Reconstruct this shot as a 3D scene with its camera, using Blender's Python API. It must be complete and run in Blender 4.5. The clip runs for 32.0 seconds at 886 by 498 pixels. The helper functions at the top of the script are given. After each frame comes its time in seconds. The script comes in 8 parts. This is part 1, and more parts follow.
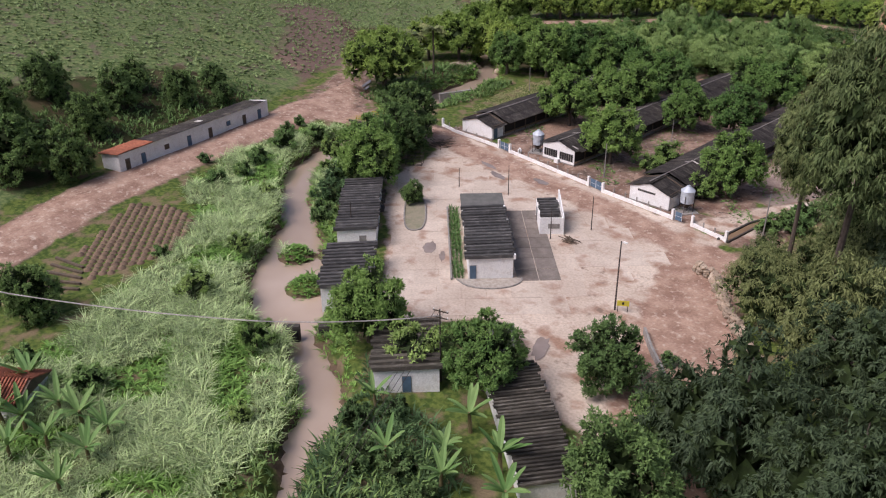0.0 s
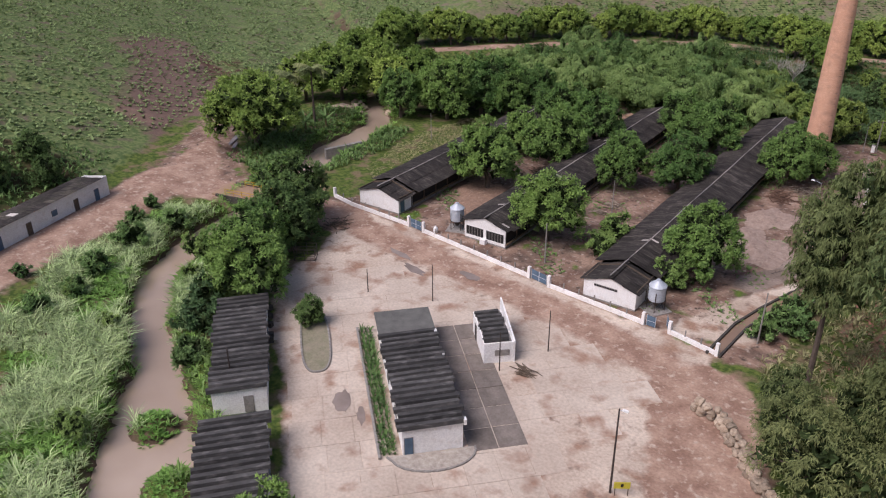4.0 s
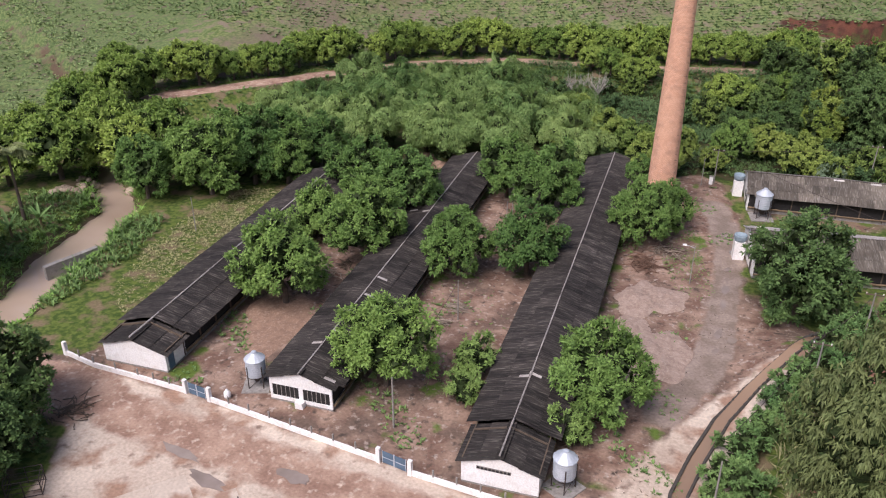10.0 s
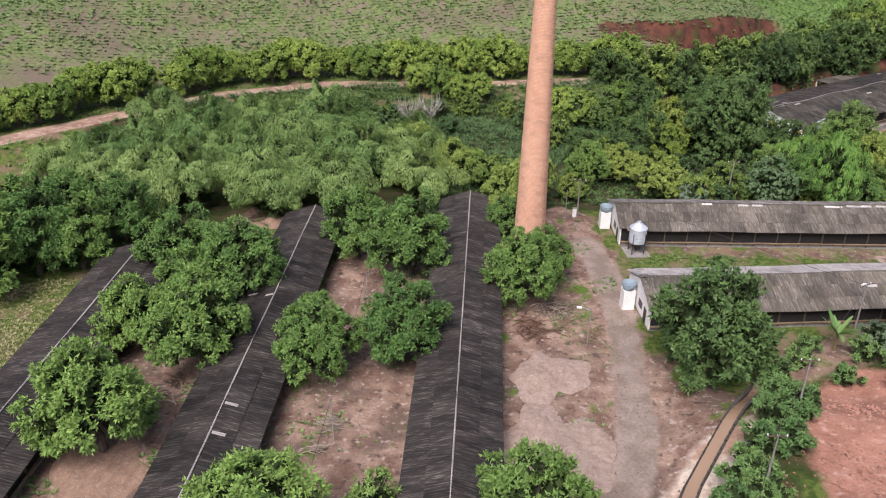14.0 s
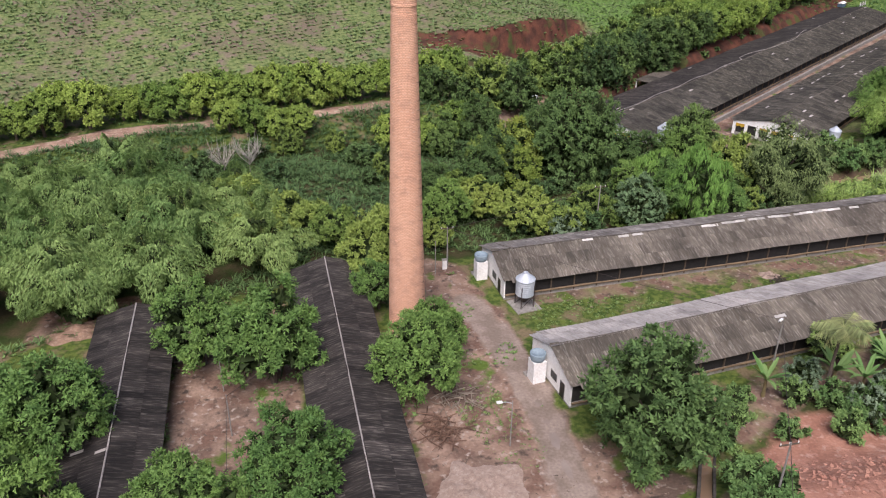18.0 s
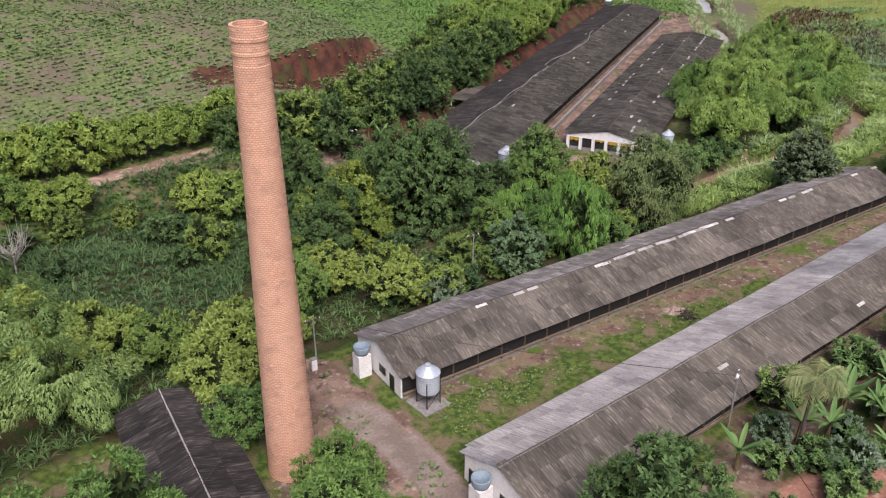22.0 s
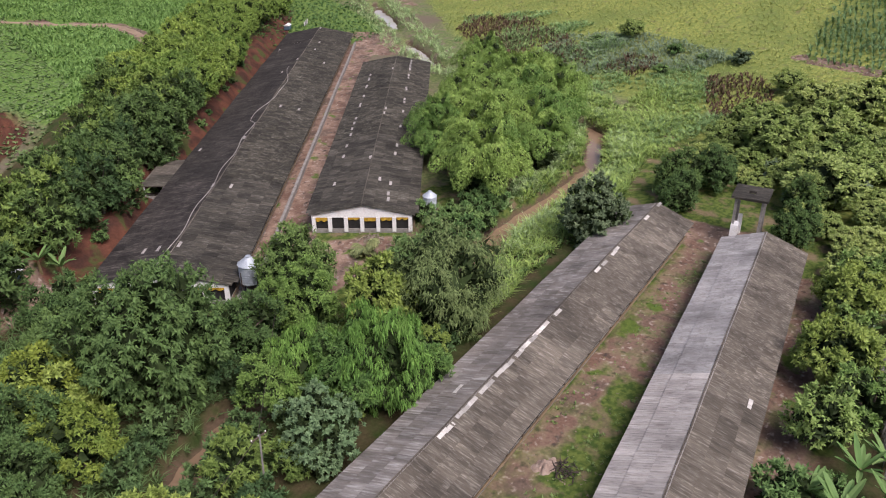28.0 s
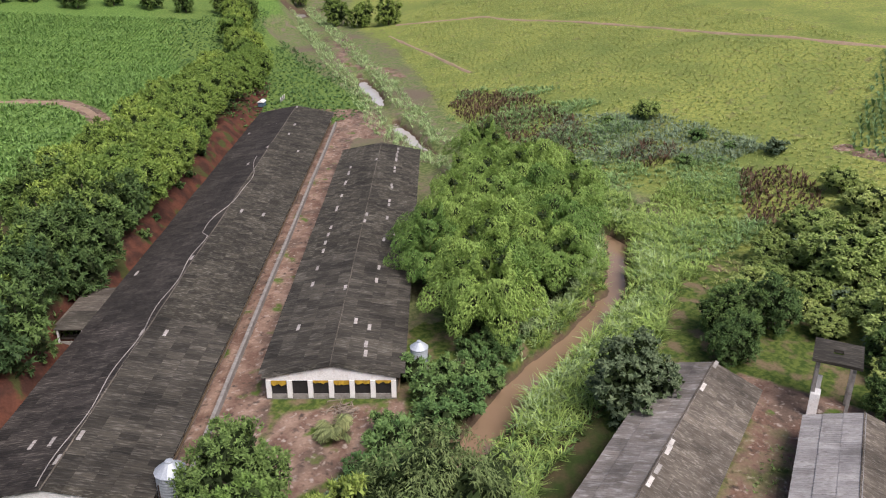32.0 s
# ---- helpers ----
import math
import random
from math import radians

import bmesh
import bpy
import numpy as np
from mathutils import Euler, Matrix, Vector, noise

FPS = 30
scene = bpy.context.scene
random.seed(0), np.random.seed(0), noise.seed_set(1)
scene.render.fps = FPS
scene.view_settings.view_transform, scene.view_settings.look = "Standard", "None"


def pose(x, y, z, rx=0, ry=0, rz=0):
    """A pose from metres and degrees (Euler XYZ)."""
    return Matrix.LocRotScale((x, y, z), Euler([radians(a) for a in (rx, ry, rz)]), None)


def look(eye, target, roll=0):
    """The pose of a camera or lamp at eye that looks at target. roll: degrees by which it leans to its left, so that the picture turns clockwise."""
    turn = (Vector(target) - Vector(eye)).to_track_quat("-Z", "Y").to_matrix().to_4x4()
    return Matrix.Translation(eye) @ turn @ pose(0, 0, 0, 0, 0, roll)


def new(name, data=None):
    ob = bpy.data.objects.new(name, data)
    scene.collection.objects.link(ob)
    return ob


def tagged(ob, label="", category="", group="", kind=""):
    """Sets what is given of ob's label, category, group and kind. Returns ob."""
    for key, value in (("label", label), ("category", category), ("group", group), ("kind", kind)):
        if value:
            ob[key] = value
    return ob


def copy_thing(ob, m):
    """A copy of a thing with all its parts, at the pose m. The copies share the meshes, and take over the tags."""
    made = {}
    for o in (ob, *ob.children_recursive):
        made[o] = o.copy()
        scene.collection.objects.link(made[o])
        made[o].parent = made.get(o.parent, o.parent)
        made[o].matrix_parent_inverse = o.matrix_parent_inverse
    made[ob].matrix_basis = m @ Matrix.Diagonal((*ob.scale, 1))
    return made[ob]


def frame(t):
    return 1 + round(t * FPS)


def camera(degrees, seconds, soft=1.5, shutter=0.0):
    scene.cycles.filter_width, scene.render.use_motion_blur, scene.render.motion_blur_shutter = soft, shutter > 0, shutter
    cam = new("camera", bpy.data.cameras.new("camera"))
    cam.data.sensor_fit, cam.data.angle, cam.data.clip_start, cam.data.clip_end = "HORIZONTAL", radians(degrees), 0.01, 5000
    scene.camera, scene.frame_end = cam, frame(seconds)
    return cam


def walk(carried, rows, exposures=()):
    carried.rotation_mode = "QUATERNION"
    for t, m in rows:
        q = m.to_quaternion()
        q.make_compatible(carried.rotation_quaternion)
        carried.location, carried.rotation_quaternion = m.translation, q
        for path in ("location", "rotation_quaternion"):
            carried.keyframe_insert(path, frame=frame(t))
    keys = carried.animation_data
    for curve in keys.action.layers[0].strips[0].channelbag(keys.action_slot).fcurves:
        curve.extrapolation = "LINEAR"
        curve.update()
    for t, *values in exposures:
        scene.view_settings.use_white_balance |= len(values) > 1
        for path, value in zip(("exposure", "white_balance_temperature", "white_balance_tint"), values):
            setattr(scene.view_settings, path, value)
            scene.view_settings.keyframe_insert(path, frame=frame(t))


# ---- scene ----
cam = camera(57.60, 32.0, 1.15)
PATH = [
    (0, (76.12, -182.60, 52.73), (43.65, -151.95, 30.22), -0.66),
    (0.5, (72.49, -179.89, 52.98), (40.48, -148.80, 30.43), -0.57),
    (1, (68.81, -177.03, 53.14), (37.31, -145.46, 30.55), -0.55),
    (1.5, (65.20, -174.31, 53.33), (34.22, -142.23, 30.73), -0.53),
    (2, (61.63, -171.62, 53.50), (31.24, -138.97, 30.90), -0.53),
    (2.5, (58.25, -168.94, 53.55), (28.53, -135.66, 30.97), -0.48),
    (3, (54.93, -166.33, 53.53), (26.20, -132.18, 30.99), -0.41),
    (3.5, (51.95, -163.74, 53.61), (24.18, -128.81, 31.06), -0.39),
    (5.5, (41.55, -153.45, 53.44), (17.54, -115.84, 30.87), -0.21),
    (6, (39.22, -150.98, 53.38), (16.21, -112.77, 30.79), -0.10),
    (6.5, (37.08, -148.47, 53.31), (15.03, -109.71, 30.70), 0.01),
    (7, (34.98, -146.03, 53.20), (13.97, -106.69, 30.59), 0.19),
    (7.5, (33.00, -143.53, 53.16), (13.05, -103.67, 30.52), 0.25),
    (8, (31.20, -141.07, 53.12), (12.25, -100.71, 30.49), 0.29),
    (8.5, (29.58, -138.43, 53.25), (11.70, -97.63, 30.54), 0.18),
    (9, (28.18, -135.62, 53.49), (11.37, -94.47, 30.60), -0.03),
    (9.5, (26.77, -132.99, 53.58), (11.12, -91.42, 30.60), -0.07),
    (10, (25.31, -130.49, 53.63), (10.89, -88.50, 30.63), -0.14),
    (10.5, (23.83, -128.05, 53.54), (10.69, -85.63, 30.56), -0.13),
    (11, (22.38, -125.71, 53.52), (10.55, -82.91, 30.53), -0.08),
    (11.5, (21.03, -123.29, 53.56), (10.60, -80.16, 30.52), 0.06),
    (12, (19.61, -120.88, 53.56), (10.63, -77.43, 30.50), 0.16),
    (12.5, (18.27, -118.56, 53.62), (10.73, -74.84, 30.57), 0.24),
    (13, (17.01, -116.17, 53.82), (10.88, -72.25, 30.72), 0.32),
    (13.5, (15.77, -113.77, 54.14), (11.13, -69.71, 30.97), 0.41),
    (14, (14.59, -111.23, 54.40), (11.52, -67.07, 31.15), 0.42),
    (14.5, (13.43, -108.65, 54.47), (11.92, -64.43, 31.18), 0.42),
    (16.5, (9.20, -98.35, 53.99), (13.94, -54.32, 30.78), 0.64),
    (17, (8.24, -95.85, 54.34), (14.50, -52.05, 31.05), 0.71),
    (17.5, (7.34, -93.36, 54.77), (15.06, -49.84, 31.39), 0.51),
    (18, (6.45, -90.57, 54.82), (15.74, -47.37, 31.42), 0.37),
    (18.5, (5.61, -87.55, 54.59), (16.48, -44.69, 31.24), 0.23),
    (19, (4.92, -84.38, 54.13), (17.36, -41.90, 30.87), 0.31),
    (19.5, (4.29, -81.24, 53.54), (18.22, -39.16, 30.40), 0.28),
    (20, (3.70, -78.05, 53.13), (19.15, -36.45, 30.10), 0.25),
    (20.5, (3.18, -74.89, 52.84), (20.28, -33.90, 29.88), 0.18),
    (21, (2.84, -71.69, 52.59), (21.64, -31.42, 29.67), 0.09),
    (21.5, (2.68, -68.60, 52.53), (23.30, -29.20, 29.68), 0.03),
    (22, (2.84, -65.52, 52.47), (25.13, -27.02, 29.66), 0.03),
    (22.5, (3.14, -62.43, 52.49), (27.18, -24.98, 29.69), 0.01),
    (23, (3.69, -59.45, 52.51), (29.38, -23.10, 29.74), -0.04),
    (23.5, (4.45, -56.65, 52.59), (31.68, -21.42, 29.83), -0.14),
    (24, (5.28, -53.97, 52.69), (33.93, -19.85, 29.99), -0.22),
    (24.5, (6.27, -51.45, 52.83), (36.27, -18.48, 30.17), -0.35),
    (25, (7.41, -48.81, 52.93), (38.70, -17.06, 30.26), -0.36),
    (25.5, (8.81, -45.99, 52.83), (41.31, -15.49, 30.17), -0.44),
    (27.5, (15.31, -34.75, 52.84), (50.95, -8.01, 30.16), -0.42),
    (28, (17.46, -32.17, 52.78), (53.70, -6.22, 30.12), -0.36),
    (28.5, (20.14, -29.72, 52.61), (56.88, -4.45, 29.99), -0.32),
    (29, (22.96, -27.25, 52.65), (59.76, -2.06, 30.04), -0.30),
    (29.5, (25.92, -24.93, 52.72), (62.82, 0.39, 30.42), -0.26),
    (30, (29.00, -22.79, 52.76), (66.07, 2.72, 30.97), -0.27),
    (30.5, (32.17, -20.70, 52.83), (69.42, 5.01, 31.57), -0.21),
    (31, (35.18, -18.61, 53.04), (72.59, 7.25, 32.27), -0.19),
    (31.5, (38.34, -16.51, 53.19), (75.91, 9.48, 32.88), -0.09),
    (32, (41.67, -14.46, 53.18), (79.37, 11.72, 33.36), -0.09),
]
walk(cam, [(t, look(eye, target, roll)) for t, eye, target, roll in PATH], ((0, -0.12, 6250, 22), (2, -0.2, 6250, 22), (4, -0.26, 6200, 22), (6, -0.28, 6150, 22), (8, -0.18, 6150, 22), (10, 0.08, 6250, 21), (13, 0.3, 6300, 19), (19, 0.1, 6300, 20), (25, 0.04, 6300, 21), (28, 0.03, 6350, 20), (32, 0.06, 6450, 17)))

# ---- world and sun ----
world = bpy.data.worlds.new("world")
scene.world = world
world.use_nodes = True
_nt = world.node_tree
_sky = _nt.nodes.new("ShaderNodeTexSky")
_sky.sky_type = "NISHITA"
_sky.sun_disc = False
_sky.sun_elevation = radians(54.0)
_sky.sun_rotation = radians(198.0)
_sky.air_density, _sky.dust_density = 1.0, 4.0
_nt.links.new(_sky.outputs[0], _nt.nodes["Background"].inputs[0])
_nt.nodes["Background"].inputs[1].default_value = 0.108
sun = new("sun", bpy.data.lights.new("sun", "SUN"))
sun.data.energy, sun.data.angle, sun.data.color = 3.1, radians(34), (1.0, 0.975, 0.95)
sun.matrix_world = look((0, 0, 160), (36.0, 110.5, 0))


# ---- materials ----
def material(name, base, dark=None, rough=0.85, scale=1.0, fine=12.0, bump=0.25, spread=0.5, metal=0.0, vary=0.0, island=0.0, third=None, third_amount=0.5, coords="Object", spec=0.3, streak=None, stain=0.0):
    """Two-scale mottled surface: base mixed with dark by a coarse noise, value broken by a fine one."""
    m = bpy.data.materials.new(name)
    m.use_nodes = True
    nt = m.node_tree
    N, L = nt.nodes, nt.links
    b = N["Principled BSDF"]
    b.inputs["Roughness"].default_value = rough
    b.inputs["Metallic"].default_value = metal
    b.inputs["Specular IOR Level"].default_value = spec
    tc = N.new("ShaderNodeTexCoord")
    src = tc.outputs["Object"]
    if coords == "World":
        src = N.new("ShaderNodeNewGeometry").outputs["Position"]
    if vary and coords != "World":
        shift = N.new("ShaderNodeVectorMath")
        shift.operation = "MULTIPLY_ADD"
        L.new(N.new("ShaderNodeObjectInfo").outputs["Random"], shift.inputs[0])
        shift.inputs[1].default_value = (91.0, 57.0, 33.0)
        L.new(src, shift.inputs[2])
        src = shift.outputs[0]
    if streak:
        st = N.new("ShaderNodeVectorMath")
        st.operation = "MULTIPLY"
        st.inputs[1].default_value = streak
        L.new(src, st.inputs[0])
        src = st.outputs[0]
    n1 = N.new("ShaderNodeTexNoise")
    n1.inputs["Scale"].default_value = scale
    n1.inputs["Detail"].default_value = 5
    n1.inputs["Roughness"].default_value = 0.62
    L.new(src, n1.inputs["Vector"])
    n2 = N.new("ShaderNodeTexNoise")
    n2.inputs["Scale"].default_value = fine
    n2.inputs["Detail"].default_value = 3
    L.new(src, n2.inputs["Vector"])
    r = N.new("ShaderNodeMapRange")
    r.inputs["From Min"].default_value, r.inputs["From Max"].default_value = 0.5 - spread * 0.45, 0.5 + spread * 0.45
    L.new(n1.outputs["Fac"], r.inputs["Value"])
    mix = N.new("ShaderNodeMix")
    mix.data_type = "RGBA"
    dk = dark or tuple(c * 0.6 for c in base)
    mix.inputs["A"].default_value = (*dk, 1)
    mix.inputs["B"].default_value = (*base, 1)
    L.new(r.outputs[0], mix.inputs["Factor"])
    out = mix.outputs["Result"]
    if third:
        n3 = N.new("ShaderNodeTexNoise")
        n3.inputs["Scale"].default_value = scale * 2.7
        n3.inputs["Detail"].default_value = 6
        L.new(src, n3.inputs["Vector"])
        r3 = N.new("ShaderNodeMapRange")
        r3.inputs["From Min"].default_value, r3.inputs["From Max"].default_value = 0.52, 0.68
        r3.inputs["To Max"].default_value = third_amount
        L.new(n3.outputs["Fac"], r3.inputs["Value"])
        m3 = N.new("ShaderNodeMix")
        m3.data_type = "RGBA"
        m3.inputs["B"].default_value = (*third, 1)
        L.new(out, m3.inputs["A"])
        L.new(r3.outputs[0], m3.inputs["Factor"])
        out = m3.outputs["Result"]
    hsv = N.new("ShaderNodeHueSaturation")
    L.new(out, hsv.inputs["Color"])
    r2 = N.new("ShaderNodeMapRange")
    r2.inputs["To Min"].default_value, r2.inputs["To Max"].default_value = 0.72, 1.28
    L.new(n2.outputs["Fac"], r2.inputs["Value"])
    val = r2.outputs[0]
    if vary or island:
        if vary:
            rnd = N.new("ShaderNodeObjectInfo").outputs["Random"]
            amount = vary
        else:
            rnd = N.new("ShaderNodeNewGeometry").outputs["Random Per Island"]
            amount = island
        rv = N.new("ShaderNodeMapRange")
        rv.inputs["To Min"].default_value, rv.inputs["To Max"].default_value = 1 - amount, 1 + amount
        L.new(rnd, rv.inputs["Value"])
        mu = N.new("ShaderNodeMath")
        mu.operation = "MULTIPLY"
        L.new(val, mu.inputs[0])
        L.new(rv.outputs[0], mu.inputs[1])
        val = mu.outputs[0]
    if stain:
        ns = N.new("ShaderNodeTexNoise")
        ns.inputs["Scale"].default_value, ns.inputs["Detail"].default_value = 0.16, 6
        L.new(N.new("ShaderNodeNewGeometry").outputs["Position"], ns.inputs["Vector"])
        rs = N.new("ShaderNodeMapRange")
        rs.inputs["From Min"].default_value, rs.inputs["From Max"].default_value = 0.3, 0.7
        rs.inputs["To Min"].default_value, rs.inputs["To Max"].default_value = 1 - stain, 1 + stain
        L.new(ns.outputs["Fac"], rs.inputs["Value"])
        ms = N.new("ShaderNodeMath")
        ms.operation = "MULTIPLY"
        L.new(val, ms.inputs[0])
        L.new(rs.outputs[0], ms.inputs[1])
        val = ms.outputs[0]
    L.new(val, hsv.inputs["Value"])
    L.new(hsv.outputs["Color"], b.inputs["Base Color"])
    if bump:
        bp = N.new("ShaderNodeBump")
        bp.inputs["Strength"].default_value = bump
        bp.inputs["Distance"].default_value = 0.05
        L.new(n2.outputs["Fac"], bp.inputs["Height"])
        L.new(bp.outputs["Normal"], b.inputs["Normal"])
    return m


def leaf_material(name, c1, c2, island=0.32):
    """Foliage: hue from tree to tree, tone from leaf to leaf, a little light through the blade."""
    m = bpy.data.materials.new(name)
    m.use_nodes = True
    nt = m.node_tree
    N, L = nt.nodes, nt.links
    b = N["Principled BSDF"]
    b.inputs["Roughness"].default_value = 0.55
    b.inputs["Specular IOR Level"].default_value = 0.12
    oi = N.new("ShaderNodeObjectInfo")
    ge = N.new("ShaderNodeNewGeometry")
    mix = N.new("ShaderNodeMix")
    mix.data_type = "RGBA"
    c1, c2 = (1.2 * c1[0] + 0.008, 1.22 * c1[1], 1.4 * c1[2] + 0.018), (1.22 * c2[0] + 0.01, 1.24 * c2[1], 1.4 * c2[2] + 0.022)
    mix.inputs["A"].default_value = (*c1, 1)
    mix.inputs["B"].default_value = (*c2, 1)
    add = N.new("ShaderNodeMath")
    add.operation = "MULTIPLY_ADD"
    L.new(oi.outputs["Random"], add.inputs[0])
    add.inputs[1].default_value = 0.85
    nz = N.new("ShaderNodeTexNoise")
    nz.inputs["Scale"].default_value = 0.8
    L.new(ge.outputs["Position"], nz.inputs["Vector"])
    sb = N.new("ShaderNodeMath")
    sb.operation = "SUBTRACT"
    L.new(nz.outputs["Fac"], sb.inputs[0])
    sb.inputs[1].default_value = 0.4
    L.new(sb.outputs[0], add.inputs[2])
    L.new(add.outputs[0], mix.inputs["Factor"])
    hsv = N.new("ShaderNodeHueSaturation")
    L.new(mix.outputs["Result"], hsv.inputs["Color"])
    rv = N.new("ShaderNodeMapRange")
    rv.inputs["To Min"].default_value, rv.inputs["To Max"].default_value = 1 - island, 1 + island
    L.new(ge.outputs["Random Per Island"], rv.inputs["Value"])
    L.new(rv.outputs[0], hsv.inputs["Value"])
    L.new(hsv.outputs["Color"], b.inputs["Base Color"])
    tr = N.new("ShaderNodeBsdfTranslucent")
    L.new(hsv.outputs["Color"], tr.inputs["Color"])
    ms = N.new("ShaderNodeMixShader")
    ms.inputs[0].default_value = 0.14
    L.new(b.outputs[0], ms.inputs[1])
    L.new(tr.outputs[0], ms.inputs[2])
    L.new(ms.outputs[0], N["Material Output"].inputs["Surface"])
    return m


WHITE = material("white_limewash", (0.9, 0.89, 0.87), (0.8, 0.78, 0.74), scale=0.5, fine=6, third=(0.55, 0.47, 0.39), third_amount=0.25)
BRICK = material("chimney_brick", (0.76, 0.465, 0.325), (0.64, 0.37, 0.255), scale=0.5, fine=11, vary=0.1, third=(0.62, 0.42, 0.31), third_amount=0.5, bump=0.5)
SHEET_DARK = material("weathered_dark_sheet", (0.042, 0.035, 0.03), (0.02, 0.0175, 0.016), scale=0.9, fine=6, vary=0.4, third=(0.15, 0.132, 0.112), third_amount=0.6, bump=0.3, streak=(3.0, 0.3, 1.0), stain=0.4)
SHEET_MOSS = material("mossy_dark_sheet", (0.075, 0.066, 0.05), (0.03, 0.027, 0.022), scale=0.8, fine=6, vary=0.4, third=(0.17, 0.155, 0.13), third_amount=0.6, bump=0.3, streak=(2.6, 0.35, 1.0), stain=0.4)
SHEET_GREY = material("weathered_grey_sheet", (0.155, 0.132, 0.104), (0.08, 0.067, 0.052), scale=0.9, fine=6, vary=0.3, third=(0.3, 0.27, 0.23), third_amount=0.6, bump=0.3, streak=(2.6, 0.35, 1.0), stain=0.3)
SHEET_LIGHT = material("pale_grey_sheet", (0.49, 0.455, 0.425), (0.32, 0.285, 0.255), scale=0.9, fine=6, vary=0.16, third=(0.17, 0.15, 0.135), third_amount=0.6, streak=(2.6, 0.35, 1.0), stain=0.3)
SHEET_WORN = material("worn_grey_sheet", (0.27, 0.245, 0.225), (0.14, 0.12, 0.1), scale=0.5, fine=6, vary=0.25, third=(0.42, 0.4, 0.38), third_amount=0.6, bump=0.3, streak=(2.6, 0.35, 1.0), stain=0.3)
SHEET_PATCH = material("new_pale_sheet", (0.6, 0.57, 0.53), (0.4, 0.37, 0.33), vary=0.4)
CHANNEL = material("black_channel_roof", (0.085, 0.082, 0.078), (0.04, 0.038, 0.036), scale=0.7, fine=5, vary=0.3, third=(0.17, 0.16, 0.15), third_amount=0.6, streak=(1.0, 0.4, 1.0))
CONCRETE = material("stained_concrete", (0.65, 0.56, 0.46), (0.43, 0.34, 0.265), scale=0.11, fine=3.0, vary=0.04, coords="World", spread=0.45, third=(0.34, 0.215, 0.15), third_amount=0.95, bump=0.3)
PLAIN_CONC = material("grey_concrete", (0.36, 0.34, 0.31), (0.22, 0.2, 0.18), scale=0.8, fine=6, third=(0.15, 0.13, 0.11))
GALV = material("galvanised_steel", (0.6, 0.64, 0.68), (0.44, 0.48, 0.52), rough=0.5, metal=0.25, scale=1.5, bump=0.1)
DARKMETAL = material("dark_rusted_steel", (0.09, 0.07, 0.06), rough=0.7, metal=0.3)
WOOD = material("weathered_timber", (0.16, 0.12, 0.085), (0.08, 0.06, 0.045), scale=2.0)
# Opaque netting sheet; the unlit house interior behind it is painted in near-black.
NETTING = material("netting_over_dark_interior", (0.035, 0.032, 0.03), scale=2)
YELLOW = material("yellow_curtain_tarp", (0.55, 0.36, 0.04), (0.4, 0.24, 0.03), scale=1)
BROWN = material("brown_rolled_curtain", (0.24, 0.17, 0.1), (0.14, 0.1, 0.065), scale=1)
BLUE = material("dusty_blue_paint", (0.12, 0.19, 0.27), rough=0.6)
TERRACOTTA = material("terracotta_tiles", (0.42, 0.16, 0.09), (0.3, 0.1, 0.06), vary=0.25)
BARK = material("grey_brown_bark", (0.14, 0.11, 0.085), (0.08, 0.06, 0.05), scale=3)
# Muddy river base, lightened to carry the reflected bright cloud.
RIVERWATER = material("sky_lightened_river_water", (0.44, 0.345, 0.265), (0.38, 0.28, 0.2), rough=0.03, scale=0.05, fine=0.05, bump=0, coords="World", spec=1.0)
WATER = material("muddy_water", (0.33, 0.225, 0.145), (0.27, 0.175, 0.11), rough=0.03, scale=0.05, fine=0.05, bump=0, coords="World", spec=1.0)
# Pools whitened in base colour: the bright sky's reflection is painted.
PALEWATER = material("sky_whitened_pool_water", (0.62, 0.58, 0.55), (0.52, 0.47, 0.43), rough=0.03, scale=0.05, fine=0.05, bump=0, coords="World", spec=1.0)
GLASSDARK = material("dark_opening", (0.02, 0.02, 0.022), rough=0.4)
LEAF = leaf_material("broad_leaves", (0.07, 0.15, 0.024), (0.165, 0.265, 0.042))
LEAF_LIGHT = leaf_material("light_leaves", (0.13, 0.225, 0.04), (0.21, 0.3, 0.06))


